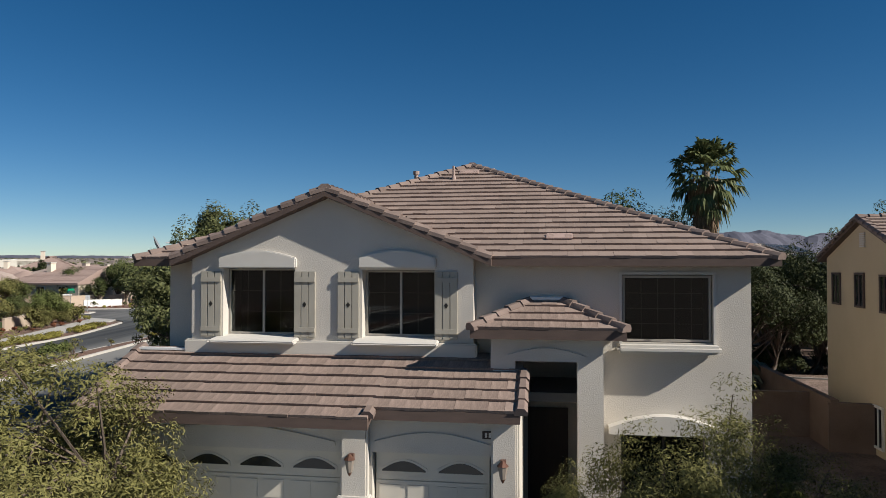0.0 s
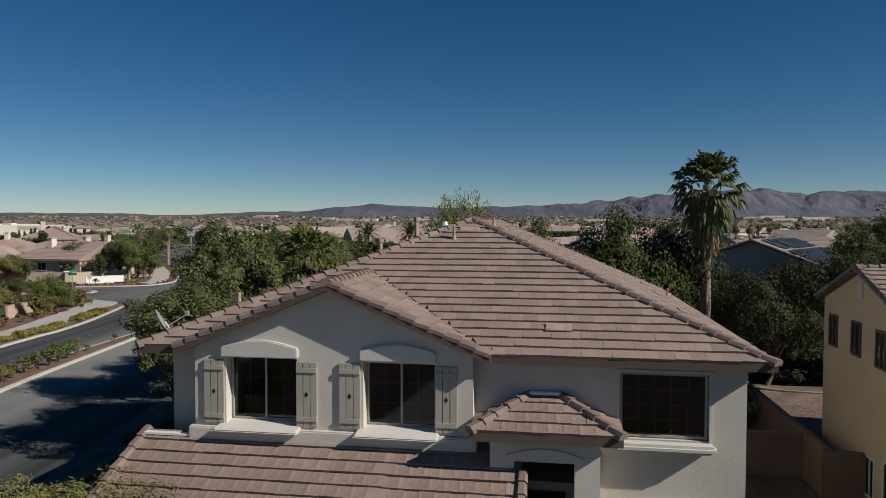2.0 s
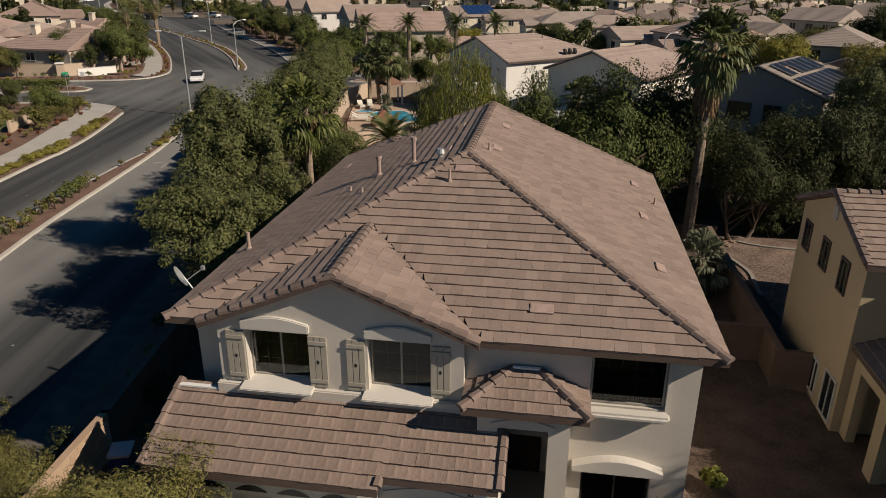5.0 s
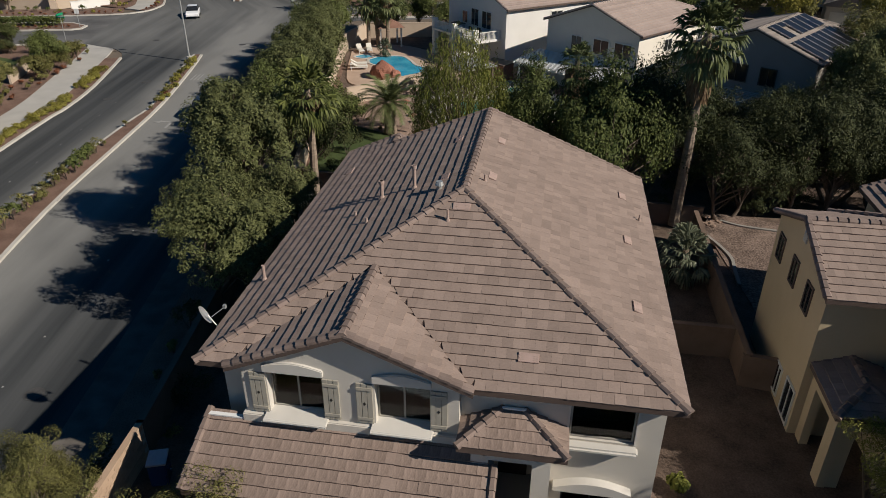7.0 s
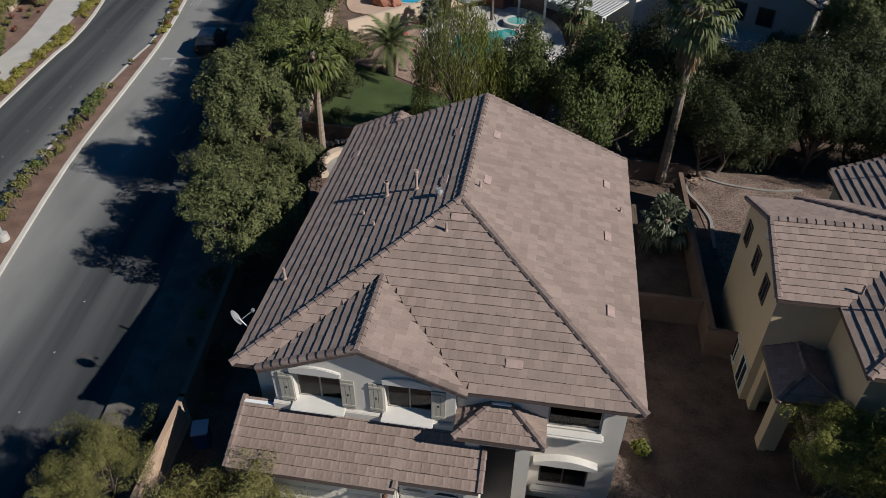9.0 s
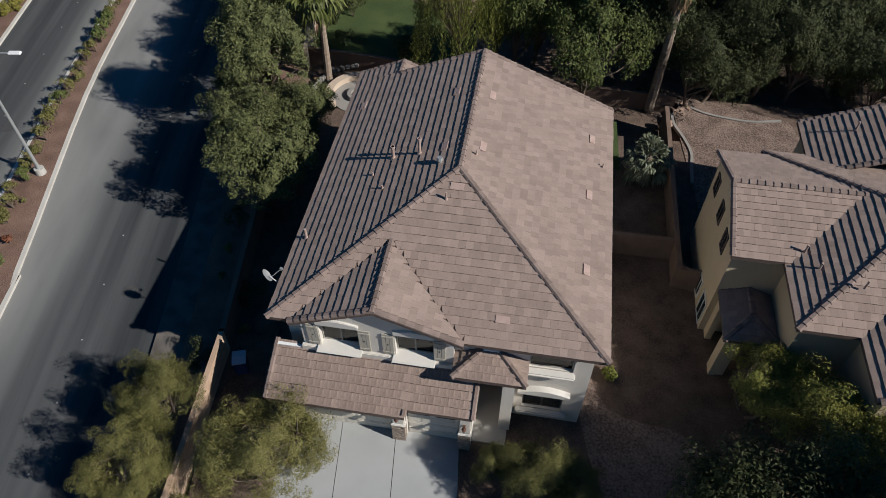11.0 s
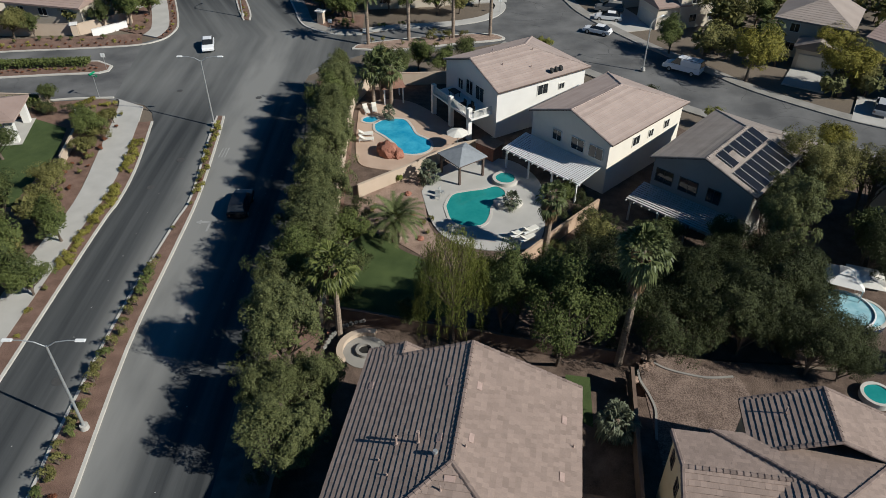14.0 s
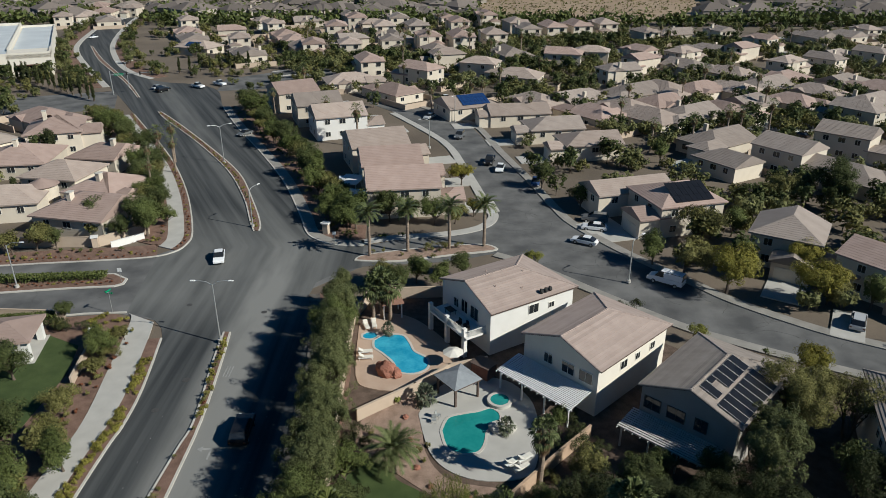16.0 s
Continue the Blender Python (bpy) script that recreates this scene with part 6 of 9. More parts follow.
def patio_cover(parent, m, x0, x1, depth, z0, z1, step=0.24, mat=white_metal):
    """A sloping lattice roof of slats on beams and posts."""
    cov = part("patio_cover", one_box(x0, x1, -depth + 0.2, -depth + 0.36, z0 - 0.28, z0 - 0.1, m), mat, parent, "white slatted patio cover")
    s = (z1 - z0) / depth
    y = -depth
    bm = bmesh.new()
    while y < 0.1:
        z = z0 + (y + depth) * s
        box(bm, x0, x1, y, y + step * 0.72, z + 0.02, z + 0.06, m)
        y += step
    tagged(part("slats", bm, mat, cov), kind="stuff")
    x = x0 + 0.1
    while x < x1:
        bm = bmesh.new()
        vs = box(bm, x - 0.04, x + 0.04, -depth - 0.25, 0.2, -0.1, 0.0)
        bmesh.ops.transform(bm, matrix=m @ Matrix.Translation((0, 0, z1)) @ Matrix(((1, 0, 0, 0), (0, 1, 0, 0), (0, s, 1, 0), (0, 0, 0, 1))), verts=vs)
        part("rafter", bm, mat, cov)
        x += 0.85
    for k in range(4):
        x = x0 + 0.4 + (x1 - x0 - 0.8) * k / 3
        part("post", one_box(x - 0.08, x + 0.08, -depth + 0.2, -depth + 0.36, 0, z0 - 0.28, m), mat, cov)
    return cov


patio_cover(h2, m2, -w2 / 2 - 0.3, w2 / 2 - 1.0, 3.6, 2.7, 3.2)

h3 = thing("house", Matrix(), "two-storey stucco house with roof panel racks, walls coloured dark for shade", "house")
m3, w3 = pair((20.6, 60.2), (28.5, 52.8))
body(h3, m3, w3, 14, 6.2, 0.36, stucco_shaded, ("gable", "hip"))
roof_block(h3, m3, -w3 / 2, w3 / 2, 0, 14, 6.2, 0.36, ("gable", "hip"), False, GREY)
for x, w in ((-4.5, 1.7), (-2.0, 1.8), (0.9, 1.2)):
    put_window(h3, on(m3, x, 0.2, 3.9, "front"), w, 1.3, frame_bronze)
# white cover given a grey colour that stands for tree shade
patio_cover(h3, m3, -w3 / 2 - 0.2, w3 / 2 - 1.2, 3.0, 2.7, 3.1, 0.3, muntin)
PANEL_TILT = math.degrees(math.atan(0.36))
for x0, wide, y0, rows3, gap, skip in ((0.35, 1.9, 1.3, 6, 0.16, (1,)), (2.55, 2.75, 0.7, 7, 0.07, ())):
    for c in range(rows3):
        y = y0 + c * (1.12 + gap)
        w = wide * 0.3 if c in skip else wide
        bm = bmesh.new()
        vs = box(bm, 0, w, 0, 1.12, 0.14, 0.2)
        bmesh.ops.transform(bm, matrix=m3 @ Matrix.Translation((x0, y, 6.2 + (w3 / 2 - x0) * 0.36)) @ pose(0, 0, 0, 0, PANEL_TILT, 0), verts=vs)
        pan = part("roof_panel", bm, solar, h3, "black rooftop panel in a pale frame")
        bm = bmesh.new()
        for a, b in ((-0.03, 0.0), (1.12, 1.14)):
            vs = box(bm, -0.04, w + 0.04, a, b, 0.12, 0.215)
            bmesh.ops.transform(bm, matrix=m3 @ Matrix.Translation((x0, y, 6.2 + (w3 / 2 - x0) * 0.36)) @ pose(0, 0, 0, 0, PANEL_TILT, 0), verts=vs)
        part("panel_frame", bm, muntin, pan)

# house at the end with the round pool
h4 = thing("house", Matrix(), "grey stucco house with a dark ribbed tile roof", "house")
m4 = Matrix.Translation((44.5, 46.5, 0)) @ pose(0, 0, 0, 0, 0, -20)
body(h4, m4, 10.5, 15, 6.6, 0.42, stucco_cream, ("gable", "hip"))
roof_block(h4, m4, -5.25, 5.25, 0, 15, 6.6, 0.42, ("gable", "hip"), False, GREY)
for y in (5.5, 7.0):
    put_window(h4, on(m4, -4.81, y, 4.3, "left"), 0.8, 0.9)
for x in (-3, -1.4):
    put_window(h4, on(m4, x, 0.2, 4.3, "front"), 0.9, 0.9)

# ---- streets of houses further off ----
def plain_roof(parent, m, u0, u1, v0, v1, eave, pitch, ends, mat):
    h = (u1 - u0) / 2
    uc, top = (u0 + u1) / 2, eave + h * pitch
    r0, r1 = (v0 + h if ends[0] == "hip" else v0), (v1 - h if ends[1] == "hip" else v1)
    bm = bmesh.new()
    A, B, C, D, R0, R1 = [m @ Vector(p) for p in ((u0, v0, eave), (u1, v0, eave), (u1, v1, eave), (u0, v1, eave), (uc, r0, top), (uc, r1, top))]
    lay = random.Random(5)
    ax, ay = m.to_3x3() @ Vector((1, 0, 0)), m.to_3x3() @ Vector((0, 1, 0))
    bt = bmesh.new()
    low = [m @ Vector((q[0], q[1], eave - 0.22)) for q in ((u0, v0), (u1, v0), (u1, v1), (u0, v1))]
    va, vb, v0, v1 = [bm.verts.new(q) for q in (A, B, C, D)], [bm.verts.new(q) for q in low], bm.verts.new(R0), bm.verts.new(R1)
    bm.faces.new((va[1], va[2], v1, v0))
    bm.faces.new((va[3], va[0], v0, v1))
    bm.faces.new((va[0], va[1], v0))
    bm.faces.new((va[2], va[3], v1))
    bm.faces.new(vb[::-1])
    for i in range(4):
        bm.faces.new((vb[i], vb[(i + 1) % 4], va[(i + 1) % 4], va[i]))
    for c, a in [([B, C, R1, R0], ay), ([D, A, R0, R1], ay)] + ([([A, B, R0], ax)] if ends[0] == "hip" else []) + ([([C, D, R1], ax)] if ends[1] == "hip" else []):
        tiled(bt, c, a, lay, False, length=0.5, lift=0.035)
    roof = part("roof", bm, mat, parent)
    tagged(part("roof_covering", bt, mat, roof), kind="stuff")
    return roof


FAR_ROOF = [surf("far_tile_tan", (0.31, 0.245, 0.207), (0.4, 0.325, 0.278), 0.5, 0.9, 0.3, 12, vary=0.18), surf("far_tile_pink", (0.3, 0.217, 0.183), (0.385, 0.288, 0.247), 0.5, 0.9, 0.3, 12, vary=0.18), surf("far_tile_grey", (0.25, 0.206, 0.179), (0.33, 0.277, 0.24), 0.5, 0.9, 0.3, 12, vary=0.18)]


def far_house(kind):
    """Plans with a main block, a wing and a garage, with windows and doors; those from 6 on are plainer."""
    plain = kind >= 6
    kind = kind % 6
    two, mat = kind % 2, FAR_ROOF[kind % 3]
    e = (5.6 if two else 3.1)
    w, d = ((9.5, 13.5) if two else (12.5, 17))
    top = thing("house", Matrix(), ("two-storey" if two else "single-storey") + " stucco house with a " + ("tan", "pinkish", "grey-tan")[kind % 3] + " tile roof", "house", "houses of the neighbourhood")
    m = Matrix.Translation((0, -d / 2, 0))
    ends = (("hip", "hip"), ("gable", "hip"), ("hip", "gable"), ("hip", "hip"))[kind % 4]
    body(top, m, w, d, e, 0.4, stucco_far, ends)
    plain_roof(top, m, -w / 2, w / 2, 0, d, e, 0.4, ends, mat)
    mw = Matrix.Translation((w / 4 if kind % 3 else -w / 4, -d / 2 - 3.4, 0))
    body(top, mw, w * 0.55, 7, 3.1, 0.4, stucco_far, ("gable" if kind % 2 else "hip", "hip"))
    plain_roof(top, mw, -w * 0.275, w * 0.275, 0, 7.5, 3.1, 0.4, ("gable" if kind % 2 else "hip", "gable"), mat)
    g = part("garage_door", one_box(-1.9, 1.9, 0.12, 0.24 + (0.3 if not kind % 2 else 0), 0.0, 2.2, mw), door_paint, top)
    mx = Matrix.Translation((-w / 2 + 1, d * 0.15, 0)) @ pose(0, 0, 0, 0, 0, -90)
    plain_roof(top, mx, -w * 0.22, w * 0.22, -1.2, w * 0.5, e, 0.4, ("gable", "gable"), mat)
    body(top, mx @ Matrix.Translation((0, -1.2, 0)), w * 0.44, w * 0.4, e, 0.4, stucco_far, ("gable", "hip"))
    for f in range(1 + two):
        z0 = 1.0 + 2.9 * f
        if plain:
            for x in (-0.3, 0.2):
                part("window", one_box(x * w, x * w + 1.4, 0.15, 0.6, z0, z0 + 1.2, m), glass_dark, top)
                part("window", one_box(x * w, x * w + 1.4, d - 0.6, d - 0.15, z0, z0 + 1.2, m), glass_dark, top)
            continue
        for x in (-0.3, 0.2):
            put_window(top, on(m, x * w, 0.44 if ends[0] == "hip" else 0.22, z0, "front"), 1.3, 1.2)
            put_window(top, on(m, x * w + 1.3, d - (0.44 if ends[1] == "hip" else 0.22), z0, "back"), 1.3, 1.2)
        for y in (0.25, 0.62):
            put_window(top, on(m, w / 2 - 0.44, y * d, z0, "right"), 1.1, 1.1)
            put_window(top, on(m, -w / 2 + 0.44, y * d + 1.1, z0, "left"), 1.1, 1.1)
    part("driveway", one_box(-2.7, 2.7, -7.5, 0.1, -0.3, 0.14, mw), concrete, top, "pale concrete driveway")
    bm = bmesh.new()
    for a in ((-w / 2 - 1.6, -w / 2 - 1.4, 2, d / 2 + 7), (w / 2 + 1.4, w / 2 + 1.6, 2, d / 2 + 7), (-w / 2 - 1.6, w / 2 + 1.6, d / 2 + 7, d / 2 + 7.2)):
        box(bm, *a, -0.3, 1.7)
    part("garden_wall", bm, block_pale, top, "tan garden wall")
    if kind in (2, 5):
        part("chimney", one_box(-w / 2 + 1.2, -w / 2 + 2.2, 1, 1.8, 0, e + 2.6), stucco_far, top)
    return top


FAR = {}
HOMES = []


def house_at(kind, x, y, yaw, size=1.0):
    HOMES.append((x, y))
    if kind not in FAR:
        FAR[kind] = far_house(kind)
        FAR[kind].matrix_basis = pose(x, y, 0, 0, 0, yaw)
        return FAR[kind]
    return copy_thing(FAR[kind], pose(x, y, 0, 0, 0, yaw) @ Matrix.Scale(size, 4))


def home(at, yaw, length, half, eave, ends, mat, words, wing=None, chimney=None, wall=stucco_far):
    """A house whose southern eave starts at a point and runs along yaw: walls, tiled roof, windows, and a lower wing at its far or near end."""
    m = pose(at[0], at[1], 0, 0, 0, yaw - 90) @ Matrix.Translation((-half, 0, 0))
    c = m @ Vector((0, length / 2, 0))
    HOMES.extend([(c.x, c.y), tuple((m @ Vector((0, length * 0.1, 0)))[:2]), tuple((m @ Vector((0, length * 0.9, 0)))[:2])])
    top = thing("house", m, words, "house", "houses of the neighbourhood")
    one = Matrix()
    body(top, one, 2 * half, length, eave, 0.4, wall, ends)
    plain_roof(top, one, -half, half, 0, length, eave, 0.4, ends, mat)
    for f in range(2 if eave > 4.5 else 1):
        z0 = (eave - 1.75) if (f or eave < 4.5) else 0.9
        for y, w in ((0.18, 1.2), (0.45, 1.5), (0.74, 1.1)):
            put_window(top, on(one, half - 0.44, y * length, z0, "right"), w, 1.15)
        for x in (-0.55, 0.2):
            put_window(top, on(one, x * half, 0.44 if ends[0] == "hip" else 0.22, z0, "front"), 1.2, 1.15)
    if wing:
        v, w, d, e = wing
        mw = Matrix.Translation((half - w - 0.4, v, 0))
        body(top, mw, 2 * w, d, e, 0.4, wall, ("gable" if v < 0 else "hip", "gable" if v > 0 else "hip"))
        plain_roof(top, mw, -w, w, 0, d, e, 0.4, ("gable" if v < 0 else "hip", "gable" if v > 0 else "hip"), mat)
        g = d - 0.28 if v > 0 else 0.14
        part("garage_door", one_box(-min(2.2, w - 0.8), min(2.2, w - 0.8), g, g + 0.14, 0, 2.2, mw), door_paint, top)
        part("driveway", one_box(-2.7, 2.7, d + 0.1 if v > 0 else -6.5, d + 6.5 if v > 0 else -0.1, -0.3, 0.14, mw), concrete, top, "pale concrete driveway")
    if chimney:
        x, y = chimney
        z = eave + 0.4 * (half - abs(x))
        part("chimney", one_box(x - 0.55, x + 0.55, y - 0.4, y + 0.4, z - 1, z + 1.3), wall, top)
        part("chimney_cap", one_box(x - 0.65, x + 0.65, y - 0.5, y + 0.5, z + 1.3, z + 1.42), kerb_stone, top)
    return m


TAN, PINK, DULL = FAR_ROOF
# two-storey houses between the curving road and the back street
for at, yaw, length, half, mat, wall in (((-13.0, 119.9), 8, 13.8, 6.4, PINK, stucco_far), ((-15.3, 133.7), 11, 12.6, 6.1, PINK, stucco_far), ((-18.7, 146.4), 18, 13.2, 6.2, TAN, stucco_far), ((-30.6, 172.1), 20, 13.4, 5.9, TAN, stucco_white), ((-37.7, 185.4), 20, 12.6, 6.0, DULL, stucco_far), ((-45.7, 200.4), 30, 12.6, 6.0, PINK, stucco_far)):
    home(at, yaw, length, half, 5.7, ("gable", "gable"), mat, "two-storey stucco house with a broad tan gable roof", (length - 0.5, 3.4, 5.0, 3.0), None, wall)
# low roofs packed together west of the road
for at, yaw, length, half, eave, ends, mat, wing, chim in (((-94.5, 156.6), 20, 12.5, 7.0, 5.6, ("hip", "hip"), PINK, (9.5, 3.6, 7.0, 5.0), (0.6, 4.5)), ((-80.8, 147.2), -8, 11.5, 5.6, 3.3, ("hip", "gable"), PINK, None, (0.8, 9.0)), ((-70.4, 124.2), -14, 10.8, 6.2, 3.8, ("hip", "hip"), PINK, (8.5, 3.2, 4.6, 3.2), (2.2, 6.0)),
                                                           ((-70.4, 112.9), -13, 14.4, 6.6, 3.6, ("hip", "gable"), PINK, None, (2.0, 5.5)), ((-86, 116.2), 12, 14.5, 5.4, 3.5, ("hip", "hip"), TAN, None, None), ((-97, 141), 8, 14.5, 7.2, 3.3, ("hip", "hip"), PINK, None, (1.0, 7.0)), ((-84, 134), -10, 13.0, 5.8, 3.4, ("hip", "hip"), TAN, None, None)):
    home(at, yaw, length, half, eave, ends, mat, "sprawling stucco house with low pinkish tile roofs and a chimney" if chim else "single-storey stucco house with a low tile roof", wing, chim)
turret = thing("turret", pose(-75.2, 127.6, 0), "round stucco turret with a low conical tile roof", "turret")
bm = bmesh.new()
tube(bm, (0, 0, -0.2), (0, 0, 4.2), 2.6, None, 20)
part("wall", bm, stucco_far, turret)
bm = bmesh.new()
tube(bm, (0, 0, 4.15), (0, 0, 5.4), 3.0, 0.1, 20)
part("roof", bm, PINK, turret)
# houses across the back street
SOLAR_HOME = home((37.5, 111.4), 16, 13.1, 6.0, 5.6, ("hip", "hip"), PINK, "two-storey tan stucco house with a hipped roof and black solar panels", (-3.5, 3.4, 6.0, 3.6))
home((29.0, 120.6), 17, 16.0, 4.2, 4.4, ("gable", "gable"), TAN, "long low stucco house with a pale gable roof")
home((57.6, 96.4), 58, 10.5, 5.4, 5.4, ("hip", "gable"), DULL, "two-storey stucco house with a grey ribbed tile roof", (-4.0, 3.2, 5.0, 3.1))
home((68.2, 151.5), -55, 12.0, 5.4, 5.7, ("gable", "gable"), DULL, "two-storey tan house with a long gable roof", (11.0, 3.2, 5.0, 3.1))
home((87.1, 162.1), -44, 12.2, 5.0, 5.7, ("gable", "gable"), DULL, "two-storey tan house with a long gable roof", (11.0, 3.2, 5.5, 3.1))
home((54.9, 150.1), -59, 11.7, 5.0, 3.4, ("hip", "gable"), DULL, "single-storey house with a dark ribbed tile roof")
home((28.6, 155.0), 10, 14.0, 5.2, 3.7, ("hip", "gable"), TAN, "pale stucco house with a tan tile roof", (-3.6, 3.0, 5.0, 3.1))
home((22.2, 169.4), 10, 14.2, 5.4, 3.5, ("hip", "gable"), DULL, "single-storey stucco house with a tan hipped roof", (-3.6, 3.0, 5.0, 3.1))
home((13.3, 185.3), 10, 17.0, 5.0, 3.4, ("gable", "gable"), TAN, "single-storey stucco house with a tan gable roof", (-3.0, 3.0, 4.5, 3.1))
BLUE_HOME = home((2.6, 191.6), 24, 15.5, 6.0, 3.5, ("gable", "hip"), TAN, "single-storey stucco house with blue solar panels on its roof")
for k, x, y, yaw, s in ((4, -104, 185, 55, 1), (2, -112, 165, 55, 1), (1, 65.5, 95 - 4, 215, 0.95), (5, 73, 80, 210, 1), (4, -14, 221, 220, 0.9), (1, -6.5, 245, 230, 1.0), (3, 14, 256, 250, 1.0), (0, 26, 245, 250, 0.9), (1, 46.5, 275, 255, 1.05), (3, 58.5, 282, 255, 1.0)):
    house_at(k, x, y, yaw, s)
# two-storey row behind the green belt, and the rows beyond
for i, (x, y) in enumerate(((-53, 303), (-38, 303), (-22, 314), (-6, 322), (8.5, 320), (23, 329), (40, 347), (53, 353), (-51, 357), (-28, 357), (-12, 358), (8, 374), (24, 404), (37, 370), (-23, 390), (-45, 391), (66, 358), (80, 366))):
    house_at((7, 9, 11, 7)[i % 4], x, y, 12 + (180 if i % 3 == 1 else 0), 1.12)
# the packed streets of single-storey homes
for i, (x, y) in enumerate(((28, 207), (40.5, 211), (42, 191), (58.5, 218), (69, 223), (80, 222), (56.5, 187), (67, 190), (78.5, 196), (89.5, 205), (101, 250), (115, 241), (116, 221), (133, 237), (139, 225), (123, 204), (52, 200), (64, 205), (92, 222), (104, 230), (103, 207))):
    house_at((0, 2, 4, 8, 6, 10)[i % 6], x, y, 35 + (i * 53) % 4 * 90, 0.92 + 0.02 * (i % 4))
for i, (x, y) in enumerate(((84, 139), (112, 160), (112, 188), (66, 165), (78, 288), (94, 283), (110, 303), (122, 296), (139, 320), (157, 289), (168, 283), (74, 268), (90, 264), (125, 262), (142, 268))):
    house_at((1, 3, 5, 7)[i % 4] if i % 3 else 8, x, y, 35 + (i * 53) % 4 * 90, 0.95)
for i, (x, y) in enumerate(((-102, 308), (-112, 331), (-122, 354), (-131, 383), (-142, 412), (-77, 290), (-73, 344), (-84, 370), (-96, 399), (-58, 309), (-66, 326), (-203, 398), (-203, 426), (-180, 400))):
    house_at((6, 8, 10, 9)[i % 4], x, y, 250 if i == 0 else 25 + (i % 2) * 180, 1.0)
for i, (x, y) in enumerate(((-76.4, 289.3), (-66.3, 317.3), (-54.1, 317.5), (-38.2, 317.7), (-147.6, 411.6), (-144.1, 435.1), (-122.5, 358.4), (-85.2, 369.9), (-106.5, 429.6), (-112.2, 476), (-54.2, 370.4), (-34.4, 370.7), (-21.2, 339.6), (-8.4, 349.6), (-66, 345), (-98, 345), (-88, 320), (-72, 400), (-50, 405), (-28, 412), (2, 398), (15.4, 340), (30, 360.6), (46.6, 360.8), (62.2, 372.1), (79.3, 372.3), (94, 340), (112, 352), (130, 345), (-30, 236), (-26, 262), (2, 276.5), (28, 292), (60, 244), (-2, 300))):
    if all((x - hx) ** 2 + (y - hy) ** 2 > 190 for hx, hy in HOMES):
        house_at((7, 9, 8, 11, 6)[i % 5], x, y, 18 + (i * 37) % 4 * 90, 0.98)
rows = (((-230, 445), (-5, 440), 12, 0), ((170, 250), (235, 285), 5, 30), ((150, 200), (245, 245), 7, 30), ((-250, 480), (-15, 490), 12, 180), ((165, 335), (275, 390), 7, 20), ((115, 125), (190, 170), 6, 30), ((90, 70), (170, 120), 6, 30), ((-260, 150), (-130, 130), 7, 80), ((-250, 110), (-110, 105), 8, 260), ((150, 225), (240, 270), 6, 210))
rg = random.Random(33)
for (x0, y0), (x1, y1), n, yaw in rows:
    for i in range(n):
        t = (i + 0.5) / n
        house_at(6 + rg.choice((0, 0, 0, 1, 2, 2, 2, 3, 4, 4, 4, 5)), x0 + (x1 - x0) * t + rg.uniform(-2, 2), y0 + (y1 - y0) * t + rg.uniform(-3, 3), yaw + rg.choice((0, 90, 180, 180)) + rg.uniform(-6, 6), rg.uniform(0.9, 1.1))

# ---- distance: far homes, tree tops, desert and mountains ----
rg = random.Random(77)


def open_ground(x, y):
    """True where the far plain is left bare: the desert patch and the main road."""
    if 415 < y < 900 and 0.05 < x / y < 0.36:
        return True
    if y < 520:
        rx = np.interp(y, [100, 205, 274, 348, 414, 509], [-30, -75, -115, -162, -185, -209])
        return abs(x - rx) < 22
    return False


def rise(y):
    """The valley floor climbs gently towards the mountains."""
    return 36 * max(0.0, (y - 1300) / 2200) ** 1.3


me = mesh_of("valley_slope", [(s * 4600, y, rise(y) - 0.04) for y in range(1300, 3701, 200) for s in (-1, 1)], [(2 * i, 2 * i + 1, 2 * i + 3, 2 * i + 2) for i in range(12)], dirt)
tagged(new("valley_slope", me), "brown valley floor climbing towards the mountains", "ground", "", "structure")
slab("desert", [(20, 420), (60, 405), (160, 430), (320, 890), (45, 900)], -0.05, 0.05, surf("desert_sand", (0.26, 0.19, 0.125), (0.36, 0.27, 0.185), 0.03, 0.95, 0.3, 1.5), "bare sandy desert field", "ground")
bh, br, bt = [], [], []
gen = np.random.default_rng(4)
hv, hf, rv, rf = [], [], [], []
for i in range(2600):
    y = 430 + 2600 * rg.random() ** 1.7
    x = rg.uniform(-0.82, 0.82) * y
    if open_ground(x, y):
        continue
    w, d, h = rg.uniform(6, 9), rg.uniform(7, 10), rg.choice((3.2, 3.2, 5.8))
    a = rg.uniform(0, 3.14)
    c, s = math.cos(a), math.sin(a)

    def at(u, v, z):
        return (x + c * u - s * v, y + s * u + c * v, z + rise(y))

    k = len(hv)
    hv += [at(-w, -d, 0), at(w, -d, 0), at(w, d, 0), at(-w, d, 0), at(-w, -d, h), at(w, -d, h), at(w, d, h), at(-w, d, h)]
    hf += [(k, k + 1, k + 5, k + 4), (k + 1, k + 2, k + 6, k + 5), (k + 2, k + 3, k + 7, k + 6), (k + 3, k, k + 4, k + 7)]
    k = len(rv)
    e = 0.5
    rv += [at(-w - e, -d - e, h), at(w + e, -d - e, h), at(w + e, d + e, h), at(-w - e, d + e, h), at(0, -d * 0.3, h + w * 0.42), at(0, d * 0.3, h + w * 0.42)]
    rf += [(k, k + 1, k + 4), (k + 1, k + 2, k + 5, k + 4), (k + 2, k + 3, k + 5), (k + 3, k, k + 4, k + 5)]
